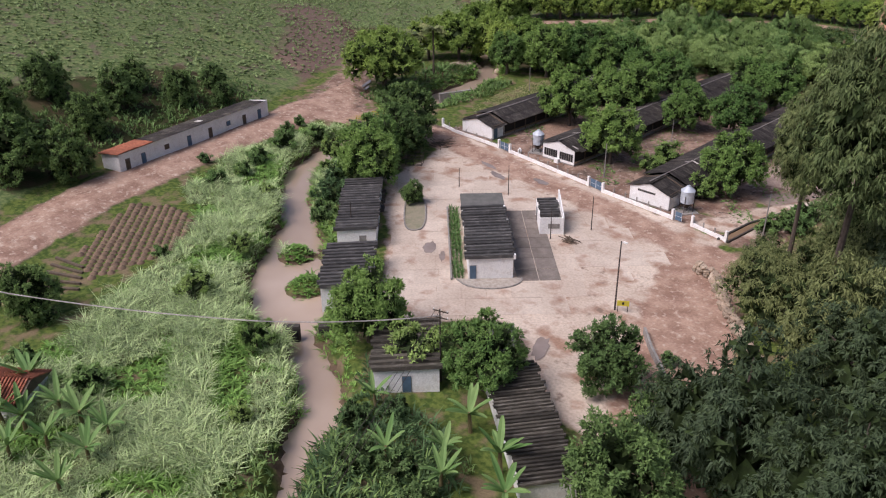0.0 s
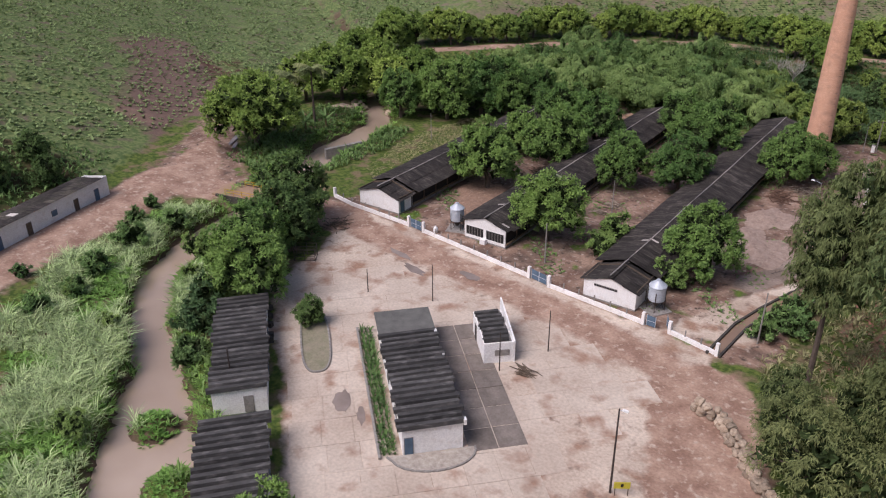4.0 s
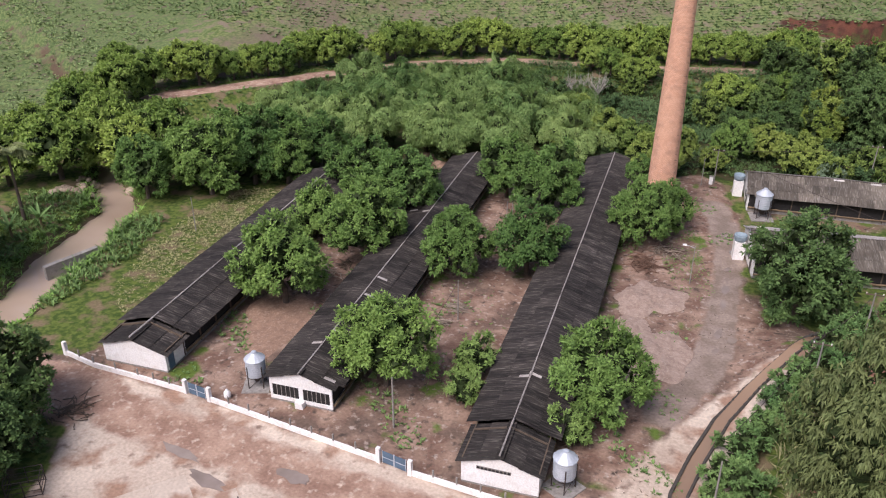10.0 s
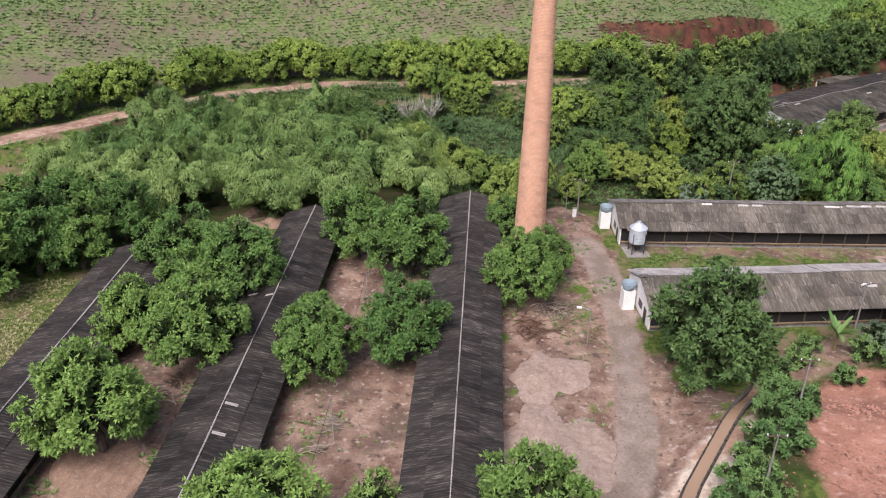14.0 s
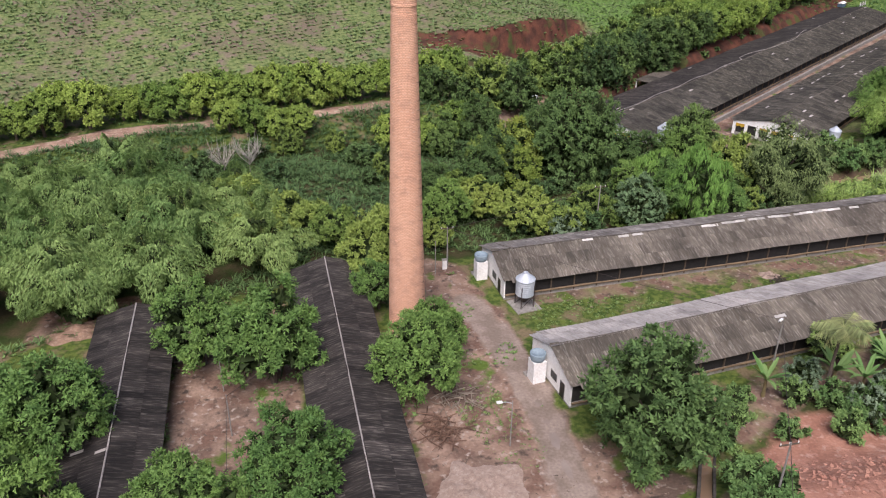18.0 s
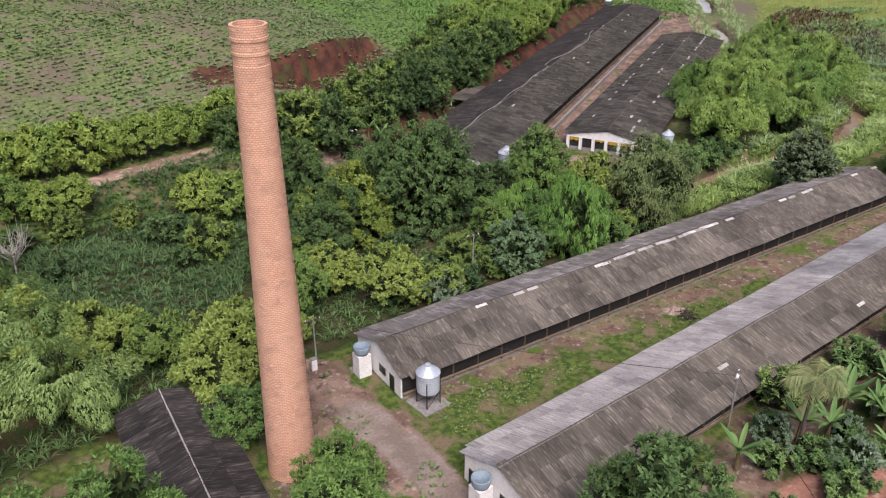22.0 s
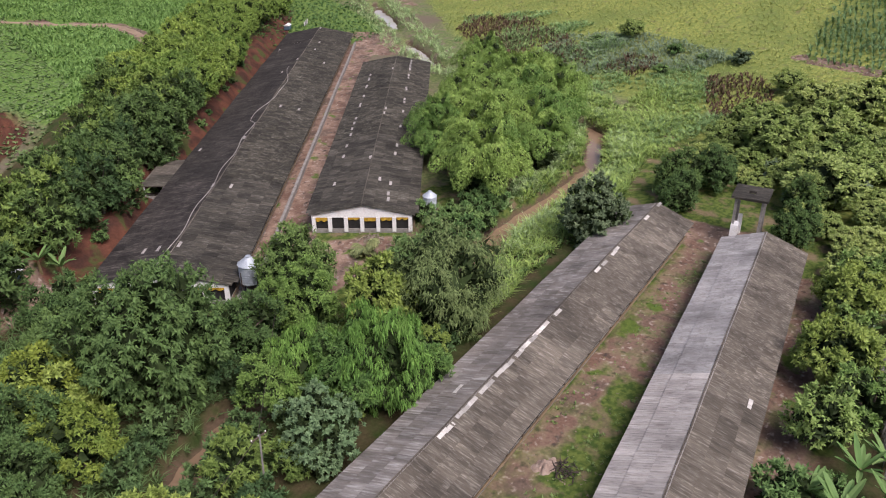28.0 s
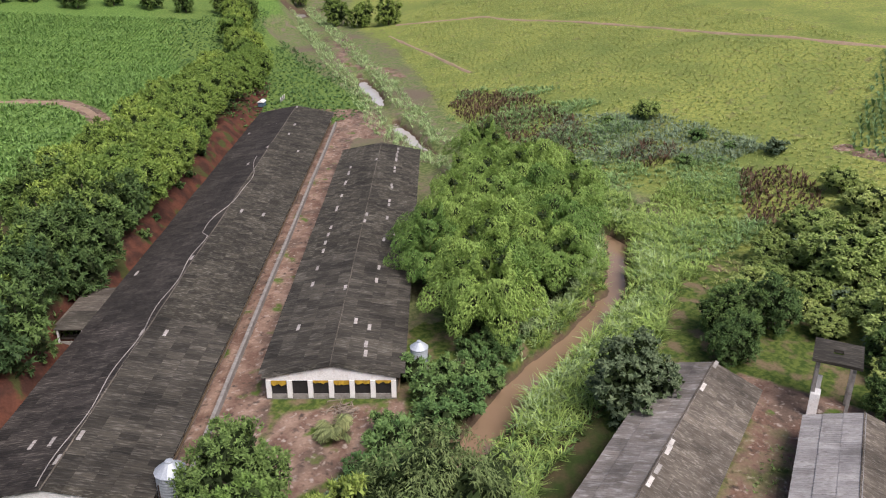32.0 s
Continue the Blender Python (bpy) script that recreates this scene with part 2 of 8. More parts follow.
def brickwork(m, length, course):
    """Courses of brick wrapped round an upright axis, as colour breaks and relief."""
    nt = m.node_tree
    N, L = nt.nodes, nt.links
    xyz = N.new("ShaderNodeSeparateXYZ")
    L.new(N.new("ShaderNodeTexCoord").outputs["Object"], xyz.inputs[0])
    turn = N.new("ShaderNodeMath")
    turn.operation = "ARCTAN2"
    L.new(xyz.outputs["Y"], turn.inputs[0])
    L.new(xyz.outputs["X"], turn.inputs[1])
    arc = N.new("ShaderNodeMath")
    arc.operation = "MULTIPLY"
    arc.inputs[1].default_value = 1.75
    L.new(turn.outputs[0], arc.inputs[0])
    uv = N.new("ShaderNodeCombineXYZ")
    L.new(arc.outputs[0], uv.inputs["X"])
    L.new(xyz.outputs["Z"], uv.inputs["Y"])
    tex = N.new("ShaderNodeTexBrick")
    tex.inputs["Scale"].default_value = 1.0
    tex.inputs["Brick Width"].default_value = length
    tex.inputs["Row Height"].default_value = course
    tex.inputs["Mortar Size"].default_value = 0.035
    tex.inputs["Mortar Smooth"].default_value = 0.3
    tex.inputs["Color1"].default_value = (1, 1, 1, 1)
    tex.inputs["Color2"].default_value = (0.9, 0.87, 0.85, 1)
    tex.inputs["Mortar"].default_value = (0.68, 0.6, 0.54, 1)
    L.new(uv.outputs[0], tex.inputs["Vector"])
    b = N["Principled BSDF"]
    old = b.inputs["Base Color"].links[0].from_socket
    mul = N.new("ShaderNodeMix")
    mul.data_type, mul.blend_type = "RGBA", "MULTIPLY"
    mul.inputs["Factor"].default_value = 1.0
    L.new(old, mul.inputs["A"])
    L.new(tex.outputs["Color"], mul.inputs["B"])
    L.new(mul.outputs["Result"], b.inputs["Base Color"])
    return m


BRICKWORK = brickwork(material("chimney_brickwork", (0.86, 0.53, 0.37), (0.77, 0.44, 0.3), scale=0.35, fine=9, third=(0.55, 0.33, 0.24), third_amount=0.5, bump=0.5), 0.36, 0.17)

# ---- mesh helpers ----
class Shape:
    """Collects vertices and faces of one mesh."""

    def __init__(self):
        self.v, self.f = [], []

    def face(self, *pts):
        n = len(self.v)
        self.v += [tuple(p) for p in pts]
        self.f.append(tuple(range(n, n + len(pts))))
        return self

    def box(self, x0, x1, y0, y1, z0, z1):
        n = len(self.v)
        self.v += [(x, y, z) for z in (z0, z1) for x, y in ((x0, y0), (x1, y0), (x1, y1), (x0, y1))]
        self.f += [tuple(n + i for i in q) for q in ((3, 2, 1, 0), (4, 5, 6, 7), (0, 1, 5, 4), (1, 2, 6, 5), (2, 3, 7, 6), (3, 0, 4, 7))]
        return self

    def extrude(self, outline, axis, a, b):
        """A closed outline (list of 2D points, counter-clockwise) swept along axis from a to b."""
        n, k = len(self.v), len(outline)
        for d in (a, b):
            for p, q in outline:
                self.v.append({"x": (d, p, q), "y": (p, d, q), "z": (p, q, d)}[axis])
        self.f.append(tuple(range(n + k - 1, n - 1, -1)))
        self.f.append(tuple(range(n + k, n + 2 * k)))
        for i in range(k):
            j = (i + 1) % k
            self.f.append((n + i, n + j, n + k + j, n + k + i))
        return self

    def tube(self, path, radii, sides=8, caps=True):
        """Rings round a path of points."""
        n = len(self.v)
        path = [Vector(p) for p in path]
        for i, p in enumerate(path):
            d = (path[min(i + 1, len(path) - 1)] - path[max(i - 1, 0)]).normalized()
            a = d.orthogonal().normalized() if abs(d.z) < 0.99 else Vector((1, 0, 0))
            b = d.cross(a)
            a = b.cross(d)
            for k in range(sides):
                w = 2 * math.pi * k / sides
                self.v.append(tuple(p + radii[i] * (math.cos(w) * a + math.sin(w) * b)))
        for i in range(len(path) - 1):
            for k in range(sides):
                q = (k + 1) % sides
                self.f.append((n + i * sides + k, n + i * sides + q, n + (i + 1) * sides + q, n + (i + 1) * sides + k))
        if caps:
            self.f.append(tuple(n + k for k in range(sides))[::-1])
            e = n + (len(path) - 1) * sides
            self.f.append(tuple(e + k for k in range(sides)))
        return self

    def lathe(self, profile, sides=16, cx=0.0, cy=0.0):
        """Profile of (radius, height) turned about the vertical."""
        n, k = len(self.v), len(profile)
        for r, z in profile:
            for s in range(sides):
                w = 2 * math.pi * s / sides
                self.v.append((cx + r * math.cos(w), cy + r * math.sin(w), z))
        for i in range(k - 1):
            for s in range(sides):
                q = (s + 1) % sides
                self.f.append((n + i * sides + s, n + i * sides + q, n + (i + 1) * sides + q, n + (i + 1) * sides + s))
        return self

    def mesh(self, name, mat, smooth=False):
        me = bpy.data.meshes.new(name)
        me.from_pydata(self.v, [], self.f)
        me.materials.append(mat)
        if smooth:
            me.shade_smooth()
        me.update()
        return me


def part(name, shape, mat, parent, label="", m=None, smooth=False):
    me = shape.mesh(name, mat, smooth) if isinstance(shape, Shape) else shape
    ob = new(name, me)
    if parent:
        ob.parent = parent
    if m is not None:
        ob.matrix_basis = m
    if label:
        ob["label"] = label
    return ob


def thing(name, m, label, category, group="", kind=""):
    ob = new(name)
    ob.empty_display_size = 0.5
    ob.matrix_basis = m
    return tagged(ob, label, category, group, kind)


def array_mesh(name, verts, quads, mat, smooth=False):
    """A mesh from numpy arrays; quads has rows of 3 or 4 indices."""
    me = bpy.data.meshes.new(name)
    verts, quads = np.asarray(verts, np.float32), np.asarray(quads, np.int32)
    k = quads.shape[1]
    me.vertices.add(len(verts))
    me.vertices.foreach_set("co", verts.ravel())
    me.loops.add(quads.size)
    me.loops.foreach_set("vertex_index", quads.ravel())
    me.polygons.add(len(quads))
    me.polygons.foreach_set("loop_start", np.arange(0, quads.size, k, dtype=np.int32))
    me.polygons.foreach_set("loop_total", np.full(len(quads), k, np.int32))
    if mat:
        me.materials.append(mat)
    me.update(calc_edges=True)
    if smooth:
        me.shade_smooth()
    return me


def smooth01(t):
    t = np.clip(t, 0, 1)
    return t * t * (3 - 2 * t)


def line_dist(x, y, pts):
    """Distance to a polyline, and the side (positive to its left)."""
    best = np.full(np.shape(x), 1e9)
    side = np.zeros(np.shape(x))
    for (ax, ay), (bx, by) in zip(pts, pts[1:]):
        dx, dy = bx - ax, by - ay
        t = np.clip(((x - ax) * dx + (y - ay) * dy) / (dx * dx + dy * dy), 0, 1)
        d = np.hypot(x - ax - t * dx, y - ay - t * dy)
        s = np.sign(dx * (y - ay) - dy * (x - ax))
        near = d < best
        best = np.where(near, d, best)
        side = np.where(near, s, side)
    return best, side


def inside(x, y, poly):
    """Whether points lie in a polygon."""
    res = np.zeros(np.shape(x), bool)
    for (ax, ay), (bx, by) in zip(poly, poly[1:] + poly[:1]):
        hit = ((ay > y) != (by > y)) & (x < (bx - ax) * (y - ay) / (by - ay + 1e-12) + ax)
        res ^= hit
    return res


# ---- lie of the land ----
RIVER = [(-220, 92), (-110, 12), (-84, -14), (-64, -34), (-60.5, -51), (-54, -76), (-48, -97), (-43, -106), (-33.5, -114.2), (-25, -118.6), (-20, -123), (-12, -129.5), (-3.5, -135.2), (3.8, -138.4), (12.5, -142), (17, -144.6), (19, -148.3), (20.7, -150.3), (24, -153.7), (40, -172), (62, -205)]
RIVER_W = [0.4, 0.3, 0.3, 4.0, 6.8, 2.0, 4, 4.2, 2.8, 3.4, 6.5, 9.0, 8.5, 2.0, 2.8, 3.2, 2.6, 1.2, 0.4, -9, -9]
ISLETS = [(-16.2, -125.4, 2.7), (-7.2, -130.0, 2.9), (199, 106.5, 1.0), (229, 142.5, 1.2)]
BROOK = [(46, 20), (58, 24.5), (85, 23), (106, 24.5), (119, 25.6), (131, 25), (147, 26.5), (165, 34.5), (176, 50), (186, 80), (192, 96), (203, 111), (213, 122), (225, 136), (235, 147.5), (246, 160), (262, 180), (305, 231), (360, 300)]
BROOK_W = [2.4, 2.4, 1.6, 3.2, 3.6, 3.0, 2.2, 2.4, -1.0, -2.0, 2.2, 3.4, -2.0, 2.6, 4.4, 1.6, -2.0, 1.4, 1]
NORTH_ROAD = [(-420, 225), (-200, 90), (-112, 18), (-86, 6), (-72, 20.5), (-60, 33.5), (-45, 48.5), (-24, 59), (9, 62.5), (31, 66.5), (47, 71), (60, 66)]
WEST_ROAD = [(-30, -190), (-44, -157), (-54, -140), (-62, -115), (-66, -96), (-70, -84), (-82, -64), (-102, -38), (-140, 0), (-220, 70), (-420, 200)]
CUT = [(36, 70), (58, 66), (78, 74), (109, 96.5), (149, 126), (184, 152), (215, 180)]
EAST_HILL = [(60, -120), (110, -42), (140, -14), (160, 8), (178, 24), (192, 46), (202, 76), (216, 104), (238, 126), (262, 150), (290, 180), (320, 222), (380, 290)]


DITCHES = [[(-150, 40), (-128, 4), (-104, -30)], [(-124, -84), (-108, -74), (-97, -70)], [(-70, 66), (-60, 84), (-52, 108)]]


def rivers(x, y):
    """Depth factor of both water courses: 0 on land, 1 in the bed."""
    f = np.zeros(np.shape(x))
    for line, widths, soft in ((RIVER, RIVER_W, 3.4), (BROOK, BROOK_W, 2.2)):
        for i in range(len(line) - 1):
            (ax, ay), (bx, by) = line[i], line[i + 1]
            dx, dy = bx - ax, by - ay
            t = np.clip(((x - ax) * dx + (y - ay) * dy) / (dx * dx + dy * dy), 0, 1)
            d = np.hypot(x - ax - t * dx, y - ay - t * dy)
            w = (widths[i] * (1 - t) + widths[i + 1] * t) / 2
            f = np.maximum(f, 1 - smooth01((d - w + 0.5 + 0.5 * np.sin(x * 0.9 + y * 0.5) * np.sin(y * 0.7)) / soft))
    for ix, iy, ir in ISLETS:
        f = f * (1 - 0.95 * np.exp(-((x - ix) ** 2 + (y - iy) ** 2) / (ir * ir)))
    return f


def height(x, y):
    x, y = np.asarray(x, float), np.asarray(y, float)
    d, s = line_dist(x, y, NORTH_ROAD)
    n = d * s
    d, s = line_dist(x, y, CUT)
    c = d * s
    ne = smooth01((x - 48) / 26)
    beyond = np.clip(n - 7, 0, 600) * (1 - ne) + np.clip(c - 22, 0, 600) * ne
    z = 4.2 * smooth01((n + 13) / 11) * (1 - ne) + np.minimum(beyond, 45) * (0.24 - 0.13 * ne) + np.clip(beyond - 45, 0, 500) * 0.1
    dip = smooth01((n + 45) / 20) * (1 - smooth01((n + 20) / 8)) * smooth01((40 - x) / 15) * smooth01((x + 45) / 20)
    z -= 2.5 * dip
    top = np.interp(x, [40, 74, 95, 130, 190, 230], [11, 10.5, 6.0, 4.6, 3.0, 2.0])
    low = np.minimum(top, 3.6)
    wob = 1.2 * np.sin(x * 0.35) + 0.8 * np.sin(x * 0.9 + y)
    bank = low * smooth01((c + 6.0 + 0.5 * wob) / 4.5) + (top - low) * (smooth01((c - 29 + 0.4 * wob) / 1.8) * (1 - smooth01((x - 84) / 12)) + smooth01((c - 9 + wob) / 7) * smooth01((x - 84) / 12))
    u, v = (x - 68.6) * 0.816 + (y - 48.3) * 0.578, (y - 48.3) * 0.816 - (x - 68.6) * 0.578
    notch = smooth01((u - 31) / 3) * smooth01((49 - u) / 3) * smooth01((17.5 - v) / 3) * smooth01((v - 4) / 2)
    z = np.maximum(z, bank * (1 - notch) * smooth01((x - 38) / 12))
    d, s = line_dist(x, y, WEST_ROAD)
    w = d * s
    z = z + smooth01((w + 8) / 8) * 1.2 + np.clip(w - 9, 0, 120) * 0.26 + np.clip(w - 129, 0, 300) * 0.08
    d, s = line_dist(x, y, EAST_HILL)
    e = -d * s
    z = z + np.clip(e - 2, 0, 110) * 0.17 + np.clip(e - 112, 0, 600) * 0.07
    east = smooth01((x - 30 - 0.35 * np.clip(-60 - y, 0, 80)) / 14) * smooth01((-38 - y) / 10)
    z = z + 4.0 * east * (1 - smooth01((x - 75) / 20))
    for line in DITCHES:
        z = z - 1.3 * (1 - smooth01((line_dist(x, y, line)[0] - 0.6) / 2.0))
    far = np.hypot(x - 40, y) - 400
    z = z + np.clip(far, 0, 2500) * 0.02
    bumps = 0.12 * np.sin(x * 0.31 + 1.3 * np.sin(y * 0.17)) * np.sin(y * 0.27 + 1.1)
    z = z + bumps * smooth01(np.abs(z) / 2)
    f = rivers(x, y)
    return z * (1 - f) - 3.0 * f


def ground_z(x, y):
    return float(height(np.array([x]), np.array([y]))[0])


def axis_steps(lo, hi, step, reach):
    core = list(np.arange(lo, hi + 0.01, step))
    out, d = [], step
    p = hi
    while p < reach:
        d *= 1.22
        p += d
        out.append(p)
    back, d, p = [], step, lo
    while p > -reach:
        d *= 1.22
        p -= d
        back.append(p)
    return np.array(back[::-1] + core + out)


YARD = [(-36, -72.8), (-23.5, -73.4), (0.3, -76.6), (17.9, -78.5), (27.4, -79.9), (28, -90), (34, -101), (38.5, -106), (47, -128), (31, -130), (26, -122), (19, -119.5), (12, -127), (7, -129), (-6, -116), (-21, -104), (-27, -99), (-29.5, -86)]


def build_ground():
    xs, ys = axis_steps(-115, 235, 1.45, 2600), axis_steps(-195, 175, 1.45, 2600)
    X, Y = np.meshgrid(xs, ys)
    Z = height(X, Y)
    nx, ny = len(xs), len(ys)
    idx = np.arange(nx * ny).reshape(ny, nx)
    quads = np.stack([idx[:-1, :-1], idx[:-1, 1:], idx[1:, 1:], idx[1:, :-1]], -1).reshape(-1, 4)
    me = array_mesh("ground", np.stack([X, Y, Z], -1).reshape(-1, 3), quads, None, smooth=True)
    x, y = X.ravel(), Y.ravel()

    def band(line, w, soft):
        return 1 - smooth01((line_dist(x, y, line)[0] - w) / soft)

    def area(poly, soft=2.5):
        d = line_dist(x, y, poly + poly[:1])[0] * np.where(inside(x, y, poly), 1, -1)
        return smooth01((d + soft / 2) / soft)

    dirt = np.maximum.reduce([band(WEST_ROAD[:6], 3.8, 3), 0.75 * band([(-72, -78), (-80, -66), (-92, -50), (-104, -38)], 3.5, 5), band(NORTH_ROAD[3:], 1.7, 1.2), area(YARD, 4), area([(-78, -70), (-72, -70), (-60, -82), (-52, -78), (-64, -72), (-72, -64)], 4),
                              band([(-70, -84), (-58, -80), (-40, -76), (-30, -78)], 3, 3), area([(50, 58), (62, 58), (62, 66), (50, 67)], 4),
                              band([(30, -76), (28, -66), (29.5, -50), (29, -30), (28, -10), (25, 4)], 2.6, 3),
                              area([(15.5, -72), (26, -74), (31, -58), (42, -40), (33, -32), (27, -36), (25, -16), (30, 2), (20, 6), (16, -20)], 4),
                              area([(-28, -70), (-16, -70), (-17, -12), (-30, -14)], 4), area([(-7, -72), (7.5, -75), (6, -2), (-8, -4)], 4),
                              area([(-26, -3), (-12, -1), (-13, 6), (-24, 4)], 4) * 0.8, band([(-36, -71.5), (-22, -71.5), (0, -74.5), (27, -77.5)], 2.2, 2),
                              band([(36, -4.8), (80, -4.0), (122, -1.5)], 1.6, 2) * 0.55, band([(92, -6), (122, -4)], 3.0, 3) * 0.55,
                              area([(124, -14), (132, -14), (132, 4), (124, 4)], 4),
                              area([(72, 36), (80, 38), (94, 44), (104, 34), (98, 30), (84, 33), (74, 33)], 4), band([(80, 42.5), (182, 116), (198, 122)], 4.2, 2),
                              band([(196, 146), (206, 128), (192, 112)], 3, 3), band([(50, -33), (60, -28), (90, -22.5), (120, -18)], 2, 3) * 0.6,
                               band([(300, 214), (262, 184), (255, 150)], 2, 3) * 0.8, band([(219, 9), (212, -6), (205, -22), (196, -44)], 1.4, 1.5), band([(128, 222), (147, 205), (153, 199), (160, 190), (157, 176), (152, 162), (140, 142)], 2.0, 1.5)])
    d, s = line_dist(x, y, CUT)
    cc = d * s
    red = np.where(x > 40, smooth01((cc + 7.5) / 2) * (1 - smooth01((cc + 1) / 3)), 0)
    red = np.maximum(red, smooth01((cc - 24) / 2) * (1 - smooth01((cc - 32) / 2)) * smooth01((x - 36) / 8) * (1 - smooth01((x - 84) / 12)))
    pink = area([(42, -74), (50, -78), (72, -50), (70, -36), (56, -33), (46, -42)], 6)
    red = np.maximum(red, 0.45 * area([(-140, -30), (-112, -42), (-104, -34), (-124, -16)], 14))
    road = np.maximum.reduce([band(WEST_ROAD[:6], 3.4, 3), band([(-70, -84), (-60, -81.5), (-44, -77), (-34, -77)], 2.6, 3), area([(-80, -66), (-70, -72), (-60, -82), (-66, -84), (-76, -78)], 5), band(NORTH_ROAD[3:], 1.6, 1.0), band([(29, -88), (34, -100), (42, -116), (48, -132)], 3.6, 4), band([(-30, -78), (-10, -80), (10, -82.5), (26, -86)], 1.2, 4) * 0.75])
    # Grove floor: tree shade painted as darker ground under the crowns.
    grove_shade = np.maximum.reduce([area([(-66, 6), (-60, 32), (-34, 46), (-4, 52), (40, 56), (74, 64), (78, 40), (76, 26), (118, 30), (112, 11), (40, 8), (-10, 2), (-30, -4), (-64, -28)], 8), area([(118, 36), (130, 28), (168, 40), (184, 58), (176, 78)], 6), area([(28, -72), (44, -42), (56, -30), (120, -22), (120, -38), (60, -44), (40, -60)], 5) * 0.7, area([(-100, -150), (-62, -150), (-74, -98), (-84, -92), (-100, -100)], 6)])
    grove_shade = np.maximum(grove_shade, np.where(x > 50, smooth01((cc + 8) / 4) * (1 - smooth01((cc - 20) / 4)), 0) * (1 - red))
    verge = area([(172, 146), (194, 124), (206, 122), (222, 142), (250, 190), (300, 262), (340, 330), (270, 300), (215, 214), (190, 172)], 6)
    lush = smooth01((x - 84) / 16) * smooth01((cc - 16) / 6)
    dn, sn = line_dist(x, y, NORTH_ROAD)
    field = smooth01((dn * sn - 6) / 4) * (1 - 0.8 * smooth01((-70 - x) / 50))
    dw, sw = line_dist(x, y, WEST_ROAD)
    hill = np.maximum(smooth01((dw * sw - 6) / 8), smooth01((-80 - x) / 25))
    bare = area([(-86, -74), (-96, -54), (-112, -33), (-128, -26), (-152, -22), (-146, -43), (-128, -50), (-106, -70)], 14)
    de, se = line_dist(x, y, EAST_HILL)
    meadow = smooth01((-de * se + 10) / 20) * smooth01((x - 120) / 20)
    for name, val in (("dirt", dirt), ("red", red), ("field", field), ("meadow", meadow), ("wet", rivers(x, y)), ("yard", np.maximum(area(YARD, 5), 0.9 * area([(20, -79), (30, -76), (34, -64), (42, -46), (36, -48), (29, -58), (22, -71)], 4))), ("road", road), ("grove_shade", grove_shade), ("lush", lush), ("verge", verge), ("hill", hill), ("bare", bare), ("pink", pink), ("track", band([(25, -61), (28, -54), (29.6, -50), (30.3, -42), (30.7, -32), (30.9, -24), (30, -12), (28, -4)], 0.9, 2.0))):
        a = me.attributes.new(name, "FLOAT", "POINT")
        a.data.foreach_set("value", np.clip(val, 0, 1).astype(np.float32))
    m = bpy.data.materials.new("ground_soil_and_grass")
    m.use_nodes = True
    nt = m.node_tree
    N, L = nt.nodes, nt.links
    b = N["Principled BSDF"]
    b.inputs["Roughness"].default_value = 0.95
    b.inputs["Specular IOR Level"].default_value = 0.15
    geo = N.new("ShaderNodeNewGeometry")

    def noise_node(scale, detail=5):
        n = N.new("ShaderNodeTexNoise")
        n.inputs["Scale"].default_value, n.inputs["Detail"].default_value = scale, detail
        L.new(geo.outputs["Position"], n.inputs["Vector"])
        return n.outputs["Fac"]

    def two(a, c, fac, lo=0.35, hi=0.65):
        r = N.new("ShaderNodeMapRange")
        r.inputs["From Min"].default_value, r.inputs["From Max"].default_value = lo, hi
        L.new(fac, r.inputs["Value"])
        x_ = N.new("ShaderNodeMix")
        x_.data_type = "RGBA"
        for sock, col in (("A", a), ("B", c)):
            if isinstance(col, tuple):
                x_.inputs[sock].default_value = (*col, 1)
            else:
                L.new(col, x_.inputs[sock])
        L.new(r.outputs[0], x_.inputs["Factor"])
        return x_.outputs["Result"]

    def masked(name, noise_out):
        at = N.new("ShaderNodeAttribute")
        at.attribute_name = name
        ad = N.new("ShaderNodeMath")
        ad.operation = "MULTIPLY_ADD"
        L.new(noise_out, ad.inputs[0])
        ad.inputs[1].default_value = 0.9
        L.new(at.outputs["Fac"], ad.inputs[2])
        return ad.outputs[0]

    n_big, n_mid, n_fine = noise_node(0.05), noise_node(0.35, 6), noise_node(3.0)
    n_spot = noise_node(1.3, 7)
    grass = two((0.05, 0.085, 0.018), (0.12, 0.155, 0.035), n_spot, 0.4, 0.6)
    grass = two(grass, (0.19, 0.145, 0.085), n_mid, 0.5, 0.62)
    cane_a = two(two((0.1, 0.14, 0.045), (0.19, 0.225, 0.085), n_spot, 0.42, 0.58), (0.21, 0.165, 0.12), n_mid, 0.5, 0.66)
    cane_a = two(cane_a, (0.17, 0.135, 0.095), n_big, 0.5, 0.68)
    slope = two(two((0.085, 0.13, 0.045), (0.16, 0.2, 0.075), n_spot, 0.42, 0.58), (0.15, 0.12, 0.085), n_mid, 0.52, 0.7)
    grass = two(grass, two(slope, (0.17, 0.115, 0.09), masked("bare", n_mid), 0.7, 1.1), masked("hill", n_mid), 0.85, 1.05)
    cane_a = two(cane_a, two((0.09, 0.17, 0.035), (0.16, 0.26, 0.06), n_spot, 0.4, 0.6), masked("lush", n_mid), 0.85, 1.05)
    col = two(grass, cane_a, masked("field", n_mid), 0.85, 1.05)
    hay = two(two((0.15, 0.21, 0.05), (0.32, 0.335, 0.085), n_spot, 0.35, 0.6), (0.2, 0.18, 0.08), n_mid, 0.58, 0.72)
    hay = two(hay, (0.14, 0.19, 0.05), n_big, 0.42, 0.75)
    col = two(col, hay, masked("meadow", n_mid), 0.85, 1.1)
